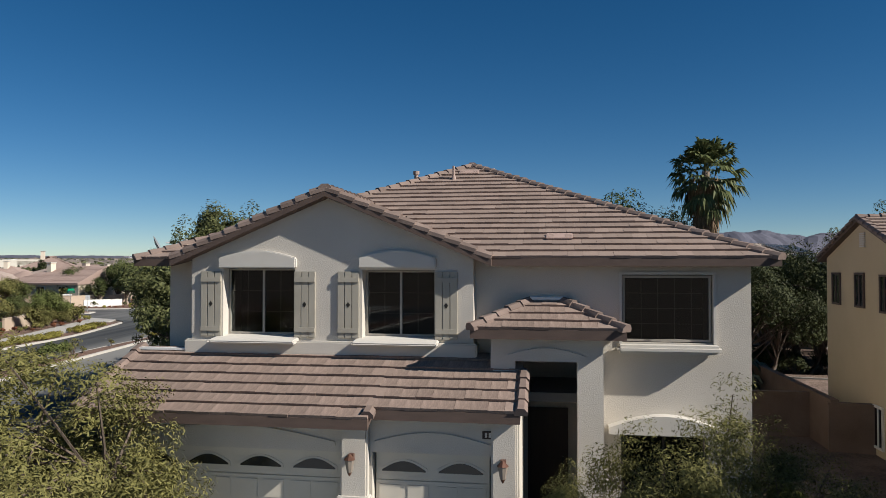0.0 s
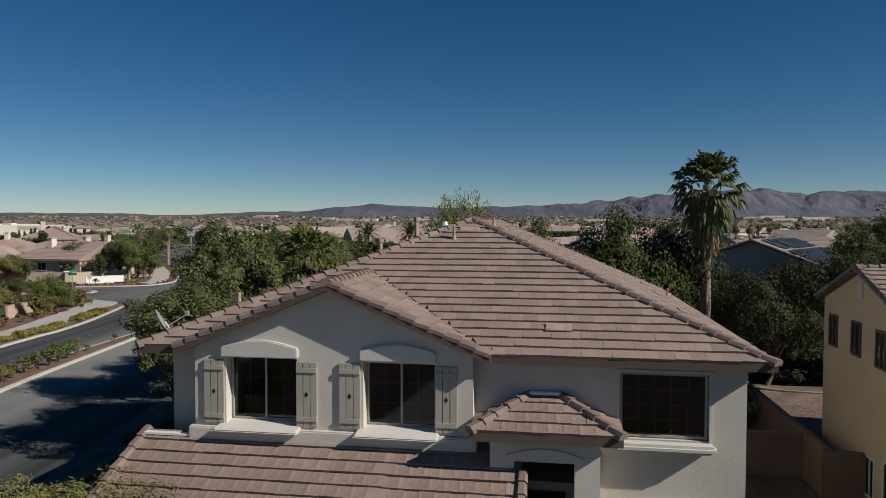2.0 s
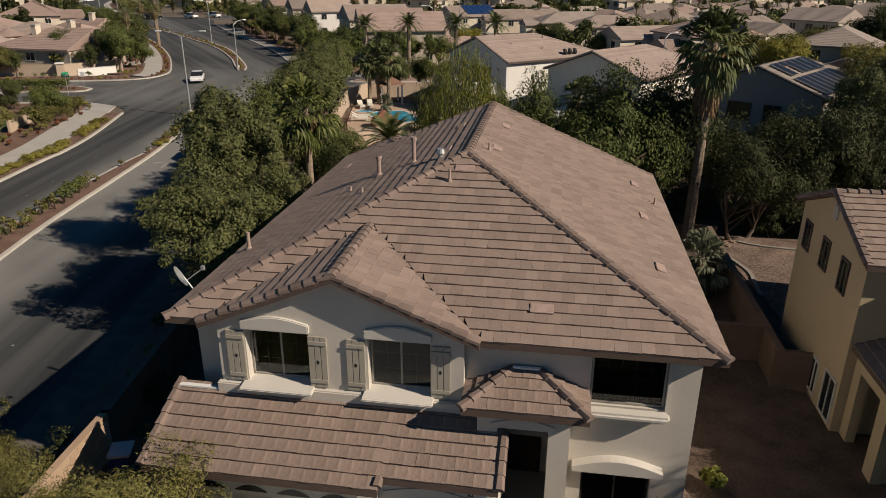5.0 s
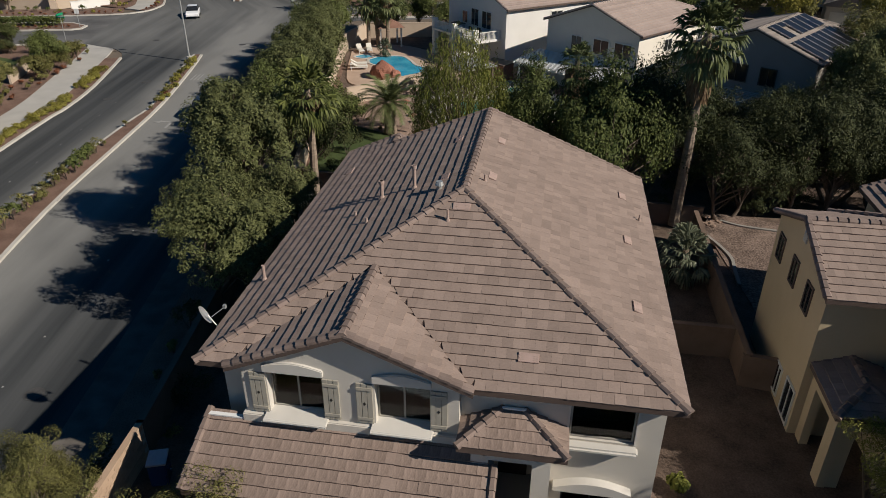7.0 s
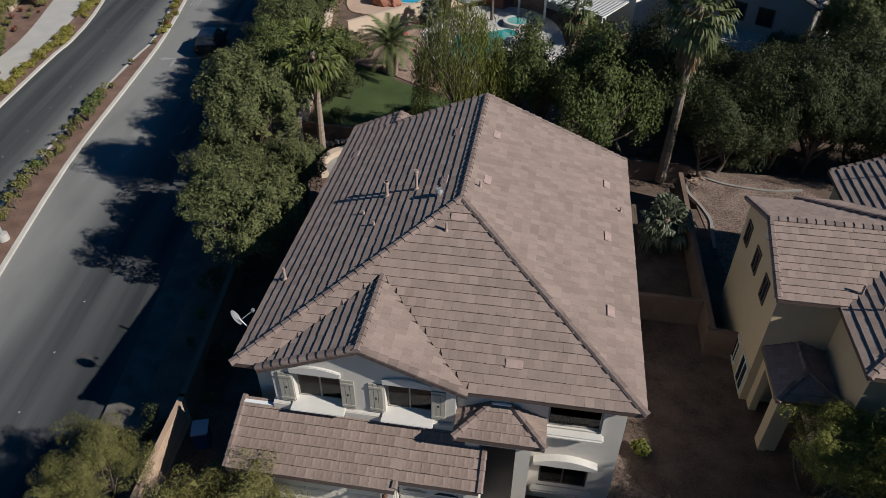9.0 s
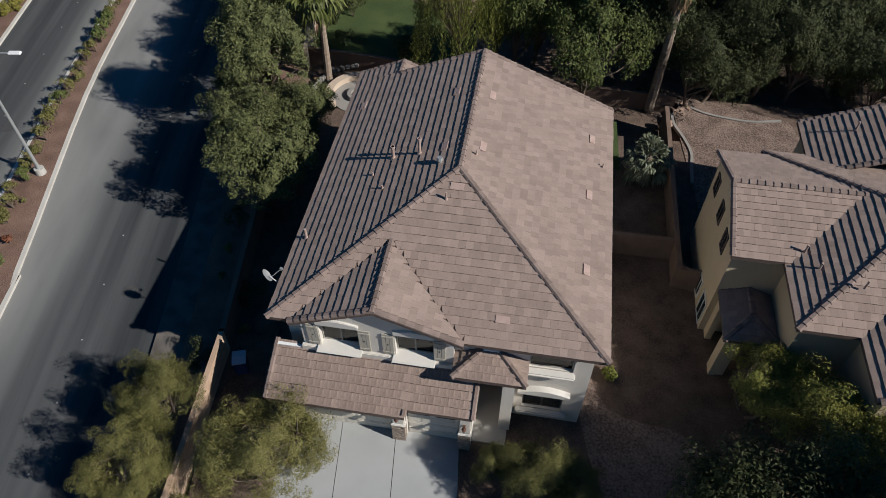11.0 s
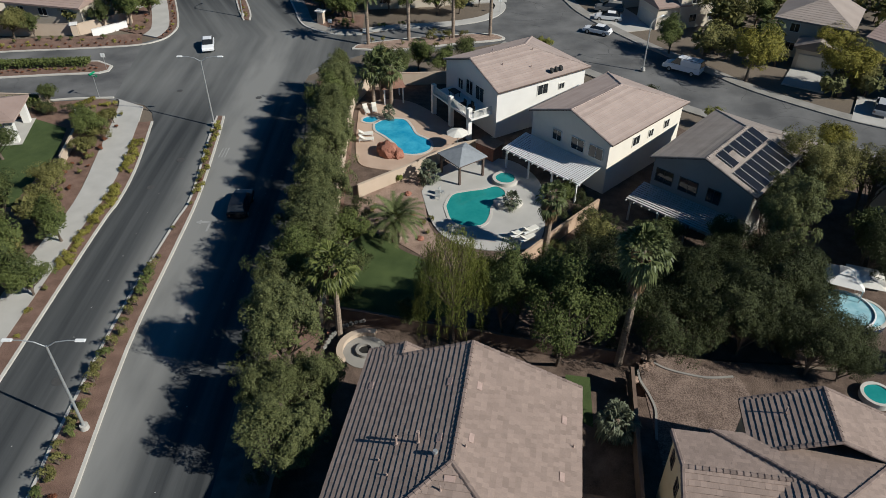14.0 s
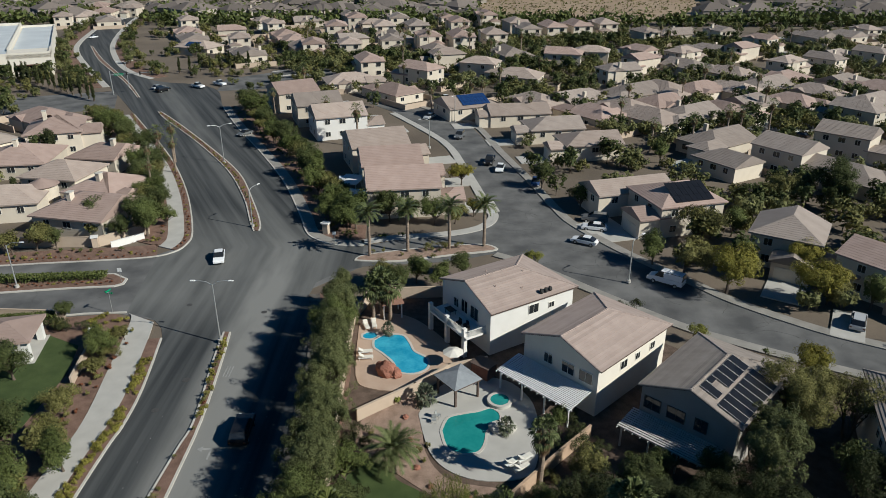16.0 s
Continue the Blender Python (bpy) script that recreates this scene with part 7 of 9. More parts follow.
far_home = tagged(new("far_homes", mesh_of("far_homes", hv, hf, surf("far_wall_mix", (0.22, 0.19, 0.165), (0.35, 0.31, 0.265), 0.02, 0.95, 0, 1, vary=0.3, island=True))), "sea of small distant stucco homes across the valley", "houses", "", "stuff")
roofs = tagged(new("far_roofs", mesh_of("far_roofs", rv, rf, surf("far_roof_mix", (0.11, 0.092, 0.082), (0.21, 0.175, 0.152), 0.01, 0.9, 0, 1, vary=0.25, island=True))), kind="stuff")
roofs.parent = far_home
pts = []
for i in range(15000):
    y = 400 + 2700 * rg.random() ** 1.8
    x = rg.uniform(-0.82, 0.82) * y
    if open_ground(x, y):
        continue
    r = rg.uniform(2.4, 4.8)
    q = gen.normal(size=(10, 3)) * [r * 0.5, r * 0.5, r * 0.4]
    pts.append(q + [x, y, r * 0.9 + rise(y)])
pts = np.concatenate(pts)
v, f = leaves(gen, pts, np.zeros_like(pts), 2.4, 0.8)
tagged(new("far_trees", mesh_of("far_trees", v, f, leaf_green)), "dark dots of far trees across the valley", "trees", "", "stuff")
# scrub on the desert field
pts = gen.uniform([20, 415, 0.3], [320, 900, 0.7], (5000, 3))
keep = [(0.05 < p[0] / p[1] < 0.36) for p in pts]
pts = np.repeat(pts[keep], 4, axis=0) + gen.normal(size=(4 * sum(keep), 3)) * [0.6, 0.6, 0.2]
v, f = leaves(gen, pts, np.zeros_like(pts), 1.0, 0.8)
tagged(new("desert_scrub", mesh_of("desert_scrub", v, f, leaf_olive)), "scattered grey scrub on the desert field", "scrub", "", "stuff")
# pale commercial sheds far out
bm = bmesh.new()
for i in range(16):
    y, x = rg.uniform(1500, 3000), rg.uniform(-0.3, 0.75)
    box(bm, x * y, x * y + rg.uniform(40, 110), y, y + 60, rise(y) - 1, rise(y) + rg.uniform(6, 11))
tagged(part("far_sheds", bm, stucco_far), "pale far-off commercial sheds", "buildings", "", "stuff")
# mountains: a ridge line with folded slopes
PROFILE = [(-3400, 50), (-2380, 54), (-1775, 43), (-1470, 40), (-1016, 58), (-800, 60), (-682, 72), (-591, 81), (-500, 84), (-394, 99), (-258, 90), (-15, 82), (300, 88), (500, 92), (651, 104), (760, 108), (832, 122), (900, 116), (1013, 137), (1060, 130), (1149, 152), (1400, 158), (1646, 180), (1858, 171), (1980, 150), (2069, 177), (2311, 169), (2700, 170), (3400, 140)]
px, ph = [p[0] for p in PROFILE], [p[1] for p in PROFILE]
nx, ny = 260, 26
verts, faces = [], []
for j in range(ny):
    t = j / (ny - 1)
    for i in range(nx):
        x = -3300 + 6600 * i / (nx - 1)
        y = 2900 + 1300 * t
        k = math.sin(math.pi * min(1, t / 0.72) / 2) if t < 0.72 else math.cos(math.pi * (t - 0.72) / 0.56)
        n = noise.fractal(Vector((x / 210, y / 420, 3.1)), 0.8, 2.2, 6)
        n2 = noise.fractal(Vector((x / 700, y / 500, 9.1)), 0.9, 2.0, 4)
        top = np.interp(x * 3836 / y, px, ph)
        h = top * max(0, k) ** 1.7 * (1 + 0.3 * n * (1 - max(0, k) ** 6 * 0.62)) + 34 * n2 * max(0, k) * (1 - max(0, k) ** 6) - 1.5
        sx = x * (y / 3836) ** 0.2
        verts.append((sx, y, h))
for j in range(ny - 1):
    for i in range(nx - 1):
        a = j * nx + i
        faces.append((a, a + 1, a + nx + 1, a + nx))
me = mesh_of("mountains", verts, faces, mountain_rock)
tagged(new("mountains", me), "bare desert mountains on the horizon, blue-purple haze put into their colour", "mountains", "", "structure")

# white commercial building by the far junction
shop = thing("commercial_building", pose(-139.6, 260, 0, 0, 0, 25.6), "large white flat-roofed commercial building with parapets", "building")
bm = bmesh.new()
box(bm, -70, -14, 0, 100, -0.3, 7)
box(bm, -14, 0, 14, 96, -0.3, 6.2)
box(bm, -14, 0, 0, 14, -0.3, 7.6)
part("wall", bm, stucco_cream, shop)
bm = bmesh.new()
for a in ((-70, -14, 0, 0.5), (-70, -14, 99.5, 100), (-70, -69.5, 0.5, 99.5), (-14.5, -14, 14, 99.5)):
    box(bm, *a, 7, 8.1)
for a in ((-0.5, 0, 14, 96), (-14, -0.5, 95.5, 96), (-14, 0, 0, 0.5), (-0.5, 0, 0.5, 14)):
    box(bm, *a, 6.2, 8.2 if a[3] < 15 else 7.2)
part("parapet", bm, stucco_cream, shop)
roof_grey = surf("membrane_roof", (0.42, 0.45, 0.47), (0.56, 0.59, 0.6), 0.12, 0.8, 0.1, 4)
part("roof", one_box(-69.4, -14.6, 0.6, 99.4, 6.9, 7.05), roof_grey, shop, "pale blue-grey membrane roof")
part("roof", one_box(-13.4, -0.6, 14.2, 95.4, 6.1, 6.25), roof_grey, shop, "pale blue-grey membrane roof")
for i in range(22):
    x, y, k = rg.uniform(-66, -17), rg.uniform(6, 94), rg.uniform(1.4, 3.4)
    part("roof_unit", one_box(x, x + k, y, y + k * 0.8, 7.0, 7.0 + rg.uniform(0.8, 1.9)), (steel, white_metal)[i % 2], shop, "grey rooftop air unit")
for x in (-60, -46, -32, -11):
    part("window", one_box(x, x + 7, -0.1, 0.1, 0.8, 3.8), glass_dark, shop)
    part("awning", one_box(x - 0.3, x + 7.3, -1.3, -0.1, 3.9, 4.1), copper, shop)
for y in (22, 40, 58, 76):
    part("window", one_box(-0.1, 0.1, y, y + 8, 0.8, 3.4), glass_dark, shop)
# streets between the packed rows
for line, half in (([(59.7, 177.2), (66.3, 175.9), (74.7, 175.9), (87.0, 185.5), (99.3, 189.9), (113.0, 202.5), (124.6, 209.4), (135.5, 214.9)], 4.2), ([(-94.8, 323.3), (-107.7, 372.8), (-122.4, 431.8), (-143.1, 511.7)], 4.0), ([(-60, 262), (-36.2, 276), (-10, 292), (20, 303), (50, 310), (90, 316)], 4.0)):
    line = smooth_line(line, 4)
    ribbon("far_street", offset(line, -half), offset(line, half), -0.045, 0.02, asphalt_street, "grey asphalt street between rows of homes", "road")
    for s in (-1, 1):
        ribbon("pavement", offset(line, min(s * half, s * (half + 1.6))), offset(line, max(s * half, s * (half + 1.6))), -0.03, 0.12, concrete, "pale concrete pavement between rows of homes", "pavement")
# trees between the houses
for x0, x1, y0, y1, n in ((-45, 60, 205, 262, 90), (-60, 70, 262, 345, 150), (20, 130, 125, 215, 260), (60, 180, 205, 330, 330), (-130, -60, 105, 200, 70), (-150, -60, 240, 400, 130), (-40, 100, 345, 415, 150), (60, 190, 60, 140, 80), (-250, -120, 100, 300, 160), (130, 300, 150, 420, 240), (-240, 0, 415, 520, 220), (-10, 135, 325, 343, 200), (-55, 60, 258, 300, 260), (20, 130, 176, 240, 160), (44, 100, 84, 135, 90)):
    for i in range(n):
        x, y = rg.uniform(x0, x1), rg.uniform(y0, y1)
        rx = np.interp(y, [100, 205, 274, 348, 414, 509], [-33, -75, -115, -162, -185, -209])
        bx = np.interp(y, [110, 127, 163, 190, 215], [16, 15.5, 7.5, 4, -15])
        if abs(x - rx) < 19 or (y < 225 and abs(x - bx) < 8) or (y < 112 and x < 44) or any((x - hx) ** 2 + (y - hy) ** 2 < 52 for hx, hy in HOMES):
            continue
        put(rg.choice(("far", "far_dark", "far_olive", "far")), x, y, rg.uniform(0.6, 1.2), rg.uniform(0, 360), 0)
for i in range(46):
    y = rg.uniform(160, 420)
    put("far_palm", rg.uniform(-0.25, 0.5) * y, y, rg.uniform(0.8, 1.2), rg.uniform(0, 360), 0)
for x, y in ((70, 170), (74, 172), (60, 165), (85, 180), (53, 200), (-61, 150), (-60, 155), (-57, 147), (92, 200), (-30, 186), (-20, 168)):
    put("far_palm", x, y, rg.uniform(0.9, 1.2), rg.uniform(0, 360), 0)
for i in range(14):
    put("cypress", -150 + i * 3.4 + rg.uniform(-0.6, 0.6), 252 - i * 2.7, rg.uniform(0.85, 1.1), i * 40, 0)
for i in range(8):
    put("cypress", -95 + i * 3.0, 262 + i * 2.4, rg.uniform(0.8, 1.0), i * 40, 0)
# hedge of trees along the curving road, both sides
for line, d0, d1, gap, kinds in ((E2, 4.5, 8.0, 3.6, ("mid", "mid_dark", "mid", "mid_olive")), (N5, -5.0, -9.5, 5.5, ("mid", "mid_olive", "mid_dark"))):
    acc = 0.0
    for a, b in zip(line, line[1:]):
        acc += math.dist(a, b)
        while acc > gap:
            acc -= gap
            q = offset([a, b], rg.uniform(min(d0, d1), max(d0, d1)))[0]
            if q[1] > 112:
                put(rg.choice(kinds), q[0], q[1], rg.uniform(0.7, 1.15), rg.uniform(0, 360), 0.12)
# green planting west of the main road
for i in range(34):
    x, y = rg.uniform(-52, -39.2), rg.uniform(30, 81)
    if (x < -43.2 and y > 58) or (y > 64 and x > -40.6):
        continue
    put(rg.choice(("mid", "mid_olive", "mid", "mid_dark")), x, y, rg.uniform(0.45, 0.85), rg.uniform(0, 360), 0.12)
for i in range(26):
    x, y = rg.uniform(-110, -53), rg.uniform(101, 170)
    if not any((x - hx) ** 2 + (y - hy) ** 2 < 60 for hx, hy in HOMES) and x < np.interp(y, [104, 132, 150, 166, 185], [-52, -58, -66, -75, -88]) and y > 104:
        put(rg.choice(("mid", "mid_olive", "mid_dark", "pine")), x, y, rg.uniform(0.5, 0.9), rg.uniform(0, 360), 0.12)
# verges of the far road: pavements, planting and trees
FW2, FE2 = [q for q in WEST if q[1] > 236], [q for q in EAST if q[1] > 250]
for line, s in ((FW2, -1), (FE2, 1)):
    a, b, c = s * 0.3, s * 2.2, s * 7.5
    ribbon("kerb", offset(line, min(0, a)), offset(line, max(0, a)), -0.02, 0.15, kerb_stone, "pale concrete kerb along the far road", "kerb")
    ribbon("pavement", offset(line, min(a, b)), offset(line, max(a, b)), -0.02, 0.15, concrete, "pale concrete pavement along the far road", "pavement")
    ribbon("planting_bed", offset(line, min(b, c)), offset(line, max(b, c)), -0.02, 0.13, mulch, "planting bed along the far road", "planting bed")
    for k in range(len(line) - 1):
        for j in range(max(1, int(math.dist(line[k], line[k + 1]) / 3.2))):
            t = rg.random()
            q = offset([line[k], line[k + 1]], s * rg.uniform(4.5, 10.5))
            put(rg.choice(("far", "far_dark", "far_olive", "far")), q[0][0] + (q[1][0] - q[0][0]) * t, q[0][1] + (q[1][1] - q[0][1]) * t, rg.uniform(0.45, 0.95), rg.uniform(0, 360), 0)
for x0, x1, y0, y1, n in ((-92, -56, 254, 292, 46), (-150, -112, 236, 262, 40), (-136, -98, 196, 218, 40), (-62, -30, 226, 262, 40), (-120, -70, 296, 330, 40), (-175, -120, 208, 232, 40)):
    for i in range(n):
        x, y = rg.uniform(x0, x1), rg.uniform(y0, y1)
        rx = np.interp(y, [100, 205, 274, 348], [-33, -80, -118, -160])
        if abs(x - rx) > 13 and not any((x - hx) ** 2 + (y - hy) ** 2 < 52 for hx, hy in HOMES) and not (-78 < x < -40 and abs(y - 258 - (x + 60) * 0.75) < 9) and not (x < -95 and abs(y - 206) < 12):
            put(rg.choice(("far", "far_dark", "far_olive", "far_olive")), x, y, rg.uniform(0.25, 0.9), rg.uniform(0, 360), 0)
put("mid_dark", -49.6, 69.5, 0.8, 0, 0.12)
# named trees of the middle distance
for k, x, y, s in (("yellow", 42.2, 91.8, 1.4), ("yellow", 52.9, 87.2, 1.3), ("mid_olive", 37.6, 97.4, 1.3), ("mid", 33.8, 101.2, 0.9), ("yellow", 4.6, 139, 0.9), ("bright", 33.2, 78.2, 0.6), ("bright", 14.8, 99.5, 0.7), ("mid_olive", 43.3, 108, 1.45), ("mid_dark", 20.9, 137, 0.85), ("mid", 26.8, 126, 0.85), ("mid_olive", 39, 158, 1.0), ("mid", 50, 155, 0.9), ("s_big", 27.5, 86.2, 1.1),
                   ("s_big", 25.2, 85.6, 1.1), ("s_big", 23.1, 87.0, 0.9), ("mid", -5.7, 118, 0.9), ("mid_dark", -8.9, 119.5, 0.85), ("mid", -0.7, 118, 0.9), ("mid_olive", 3, 118.5, 0.8), ("yellow", 6.4, 122, 0.6), ("mid_olive", -18.8, 181, 1.0), ("mid_dark", 74.4, 127, 1.4), ("mid_olive", 67, 131, 1.2), ("mid", -3.2, 95, 0.75), ("mid_olive", -7.6, 94.6, 0.8), ("mid_dark", 3.8, 97, 0.6),
                   ("mid_olive", -66, 106.5, 0.95), ("mid_olive", -69, 104.5, 0.85), ("mid_dark", -60.1, 115.5, 0.9), ("pine", -88, 156, 0.9), ("mid_dark", -52.3, 124, 0.75), ("far_palm", -56.5, 132, 0.9), ("far_palm", -60, 141, 0.95), ("mid_olive", -39.5, 56.3, 0.9), ("mid", -36.3, 54.1, 0.74), ("mid_olive", -41, 63.5, 0.75), ("mid", -39, 51, 0.8), ("mid_dark", -37.5, 46.5, 0.85), ("mid", -35.3, 46.3, 0.66), ("mid_olive", -38.4, 49.7, 0.7), ("mid_olive", -40.4, 70.2, 0.5), ("mid_olive", -41, 39, 0.9), ("mid_dark", -43, 57, 0.9),
                   ("mid", -42.5, 48, 0.95), ("mid_olive", -46, 52, 0.9), ("mid_dark", -50.5, 83.6, 0.42), ("mid_olive", -40.3, 78.5, 0.42), ("mid_olive", -41.0, 74.0, 0.4), ("mid", -49, 62, 0.8), ("mid_dark", -53.5, 110.5, 0.65), ("mid_olive", -58.5, 111, 0.8), ("mid_dark", -63, 106.8, 0.55), ("mid", -48.5, 117, 0.7), ("mid_dark", -51.5, 122, 0.8), ("mid", -55.5, 130, 0.8), ("mid_dark", -60.5, 138, 0.9), ("mid", -65, 148, 0.9), ("mid_dark", -68, 158, 1.0), ("mid_olive", 56.3, 106.7, 1.2), ("yellow", 55.9, 97, 1.1), ("mid_dark", 74.9, 124, 1.0), ("yellow", 63.2, 93.1, 0.95), ("mid", 50.7, 112.9, 0.9), ("mid_olive", 64.4, 130.5, 0.9), ("bright", 41, 101, 0.9), ("mid_olive", 55.2, 88.5, 0.9), ("mid", 60.5, 87, 0.9), ("mid_olive", 48, 97, 0.8), ("mid_olive", 41, 66, 1.0), ("yellow", 44, 69.5, 0.85), ("mid_dark", 37.5, 60, 0.95)):
    put(k, x, y, s, rg.uniform(0, 360), 0.12)

# ---- roof fittings of the house ----
def roof_pipe(u, v, z0, h, r=0.05, label="painted vent pipe on the roof"):
    bm = bmesh.new()
    tube(bm, (u, v, z0 - 0.1), (u, v, z0 + h), r, None, 10)
    p = part("vent_pipe", bm, pipe_metal, house, label)
    bm = bmesh.new()
    tube(bm, (u, v, z0 - 0.02), (u, v, z0 + 0.14), r * 2.2, r * 1.1, 10)
    part("flashing", bm, pipe_metal, p)
    if h > 0.6:
        bm = bmesh.new()
        tube(bm, (u, v, z0 + h - 0.12), (u, v, z0 + h), r * 1.5, None, 10)
        part("cap", bm, pipe_metal, p)


for u, v, h, r in ((3.69, 8.68, 0.75, 0.075), (4.98, 8.59, 0.95, 0.07), (0.55, 4.27, 0.6, 0.06), (3.61, 6.63, 0.22, 0.04), (2.9, 7.7, 0.2, 0.04)):
    roof_pipe(u, v, EAVE + PITCH * u, h, r)
roof_pipe(6.69, 5.62, EAVE + PITCH * 5.62, 0.42, 0.04)
roof_pipe(7.65, 8.23, EAVE + PITCH * (14.15 - 7.65), 0.3, 0.04)
roof_pipe(13.64, 11.09, EAVE + PITCH * 0.51, 0.3, 0.035)
bm = bmesh.new()
tube(bm, (6.08, 7.64, EAVE + PITCH * 6.08 - 0.1), (6.08, 7.64, EAVE + PITCH * 6.08 + 0.22), 0.1, None, 12)
tube(bm, (6.08, 7.64, EAVE + PITCH * 6.08 + 0.2), (6.08, 7.64, EAVE + PITCH * 6.08 + 0.34), 0.16, 0.12, 12)
part("roof_cowl", bm, steel, house, "short round metal cowl near the hip")
vent_pink = surf("faded_vent", (0.33, 0.235, 0.2), (0.42, 0.305, 0.265), 4, 0.85, 0.2, 40)


def roof_vent(u, v, kind):
    """A low flat vent lying among the tiles, with its dark slots."""
    tilt = math.degrees(math.atan(PITCH))
    z0 = EAVE + PITCH * {"f": v, "r": 14.15 - u, "l": u}[kind] + 0.03
    m = Matrix.Translation((u, v, z0)) @ {"f": pose(0, 0, 0, tilt, 0, 0), "r": pose(0, 0, 0, 0, tilt, 0), "l": pose(0, 0, 0, 0, -tilt, 0)}[kind] @ (Matrix() if kind == "f" else pose(0, 0, 0, 0, 0, 90))
    p = part("roof_vent", one_box(-0.3, 0.3, -0.15, 0.16, 0, 0.045, m, bevel=0.01), vent_pink, house, "faded pink flat roof vent")
    bm = bmesh.new()
    for s in (-0.2, 0.2):
        for k in range(3):
            box(bm, s - 0.07, s + 0.07, -0.1 + k * 0.07, -0.065 + k * 0.07, 0.042, 0.049, m)
    part("slot", bm, pipe_metal, p)


for u, v, k in ((9.74, 1.07, "f"), (7.08, 6.2, "f"), (7.88, 12.69, "r"), (7.87, 8.91, "r"), (13.04, 12.77, "r"), (13.0, 8.75, "r"), (13.01, 4.19, "r"), (6.1, 12.85, "l"), (6.14, 8.72, "l"), (1.0, 13.63, "l")):
    roof_vent(u, v, k)
# satellite dish on the west eave
dish = thing("satellite_dish", HOUSE_AT @ Matrix.Translation((-0.3, 1.9, 6.55)), "pale grey satellite dish on a bracket at the eave", "satellite dish")
bm = bmesh.new()
bmesh.ops.create_uvsphere(bm, u_segments=20, v_segments=12, radius=0.56)
bmesh.ops.delete(bm, geom=[v for v in bm.verts if v.co.z > -0.48], context="VERTS")
bmesh.ops.transform(bm, matrix=Matrix.Translation((-0.15, 0, 0.5)) @ pose(0, 0, 0, 62, 0, 115) @ Matrix.Translation((0, 0, 0.45)) @ Matrix.Diagonal((1, 1.2, 1, 1)), verts=bm.verts)
part("reflector", bm, steel, dish)
bm = bmesh.new()
tube(bm, (0.2, 0, 0), (-0.1, 0, 0.45), 0.025, None, 8)
tube(bm, (-0.1, 0, 0.3), (0.35, 0.3, 0.62), 0.014, None, 6)
part("mast", bm, steel, dish)
part("receiver", one_box(0.31, 0.4, 0.25, 0.35, 0.58, 0.7), steel, dish)

# ---- garden walls and hard landscaping ----
wall_run = thing("block_wall", Matrix(), "sunlit tan block garden wall with visible courses", "wall")
x0, y0, x1, y1 = -11.7, 5.0, -10.55, 18.9
L = math.dist((x0, y0), (x1, y1))
m = Matrix.Translation((x0, y0, 0.3)) @ pose(0, 0, 0, 0, 0, math.degrees(math.atan2(y1 - y0, x1 - x0)))
part("mortar", one_box(0, L, -0.085, 0.085, -0.3, 1.78, m), concrete, wall_run)
bm = one_box(0.006, 0.4, -0.1, 0.1, 0.006, 0.2, bevel=0.006)
blk = bpy.data.meshes.new("block")
bm.to_mesh(blk)
bm.free()
blk.materials.append(surf("tan_block", (0.34, 0.235, 0.16), (0.47, 0.34, 0.245), 2.0, 0.95, 0.6, 25, vary=0.14, depth=0.01))
for r in range(9):
    k = 0
    while k * 0.406 + (0.203 if r % 2 else 0) + 0.4 < L:
        again("block", blk, wall_run, m @ Matrix.Translation((k * 0.406 + (0.203 if r % 2 else 0), 0, r * 0.2)))
        k += 1
part("cap", one_box(-0.02, L + 0.02, -0.12, 0.12, 1.8, 1.86, m), block, wall_run)
block_wall("garden_wall", [(-10.55, 18.9), (-10.35, 30), (-9.9, 38.2)], 1.8, 0.3, block_brown_shaded, "brown block garden wall, shade put into its dark colour")
block_wall("garden_wall", [(-9.6, 43.6), (-0.2, 41.4), (9.5, 39.2), (15.6, 38.1)], 1.2, 0.3, block_brown_shaded, "block wall behind the back garden, brown darkened for shade")
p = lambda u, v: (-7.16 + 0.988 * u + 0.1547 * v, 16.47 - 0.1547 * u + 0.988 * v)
block_wall("garden_wall", [p(18.35, 22.6), p(18.45, 9.4)], 1.6, 0.6, block_brown_shaded, "block wall between the two houses, brown darkened for shade")
block_wall("garden_wall", [p(13.7, 11.3), p(18.4, 11.3)], 1.5, 0.6, block_brown_shaded, "low block wall joining the house to the boundary")
block_wall("garden_wall", [p(18.4, 9.4), p(19.8, 9.2)], 1.5, 0.6, block_brown_shaded, "short block wall beside the tan house")
block_wall("garden_wall", [(-8.4, 62.0), (-2.4, 66.8), (1.5, 70.6), (6.0, 72.2)], 1.5, 0.2, block_pale, "tan block wall between two pool gardens")
block_wall("garden_wall", [(7.2, 49.9), (12.2, 55.4), (16, 59.3)], 1.5, 0.2, block, "tan block wall beside a pool garden")
block_wall("garden_wall", [(-9.7, 43), (-10.4, 60), (-10.9, 72), (-11.2, 84), (-9.5, 89.5), (4.6, 90.5)], 1.7, 0.15, block_pale, "tan block wall along the street trees")
block_wall("garden_wall", [(-42.2, 68.4), (-43.7, 77.4)], 1.2, 0.1, block_pale, "low stucco park wall beside the pavement")
block_wall("garden_wall", [(-64, 85.0), (-51.5, 84.4)], 1.0, 0.1, block_pale, "low stucco park wall by the side street")
block_wall("garden_wall", [(-72, 107.6), (-56.6, 108.2), (-51, 113.6), (-53.8, 124), (-62, 144), (-71, 163)], 1.6, 0.1, block_pale, "tan wall behind the planting at the street corner")
block_wall("entry_sign_wall", [(-54.2, 107.5), (-50.3, 111.2)], 1.0, 0.1, stucco_white, "white curved entry wall with a pale panel")
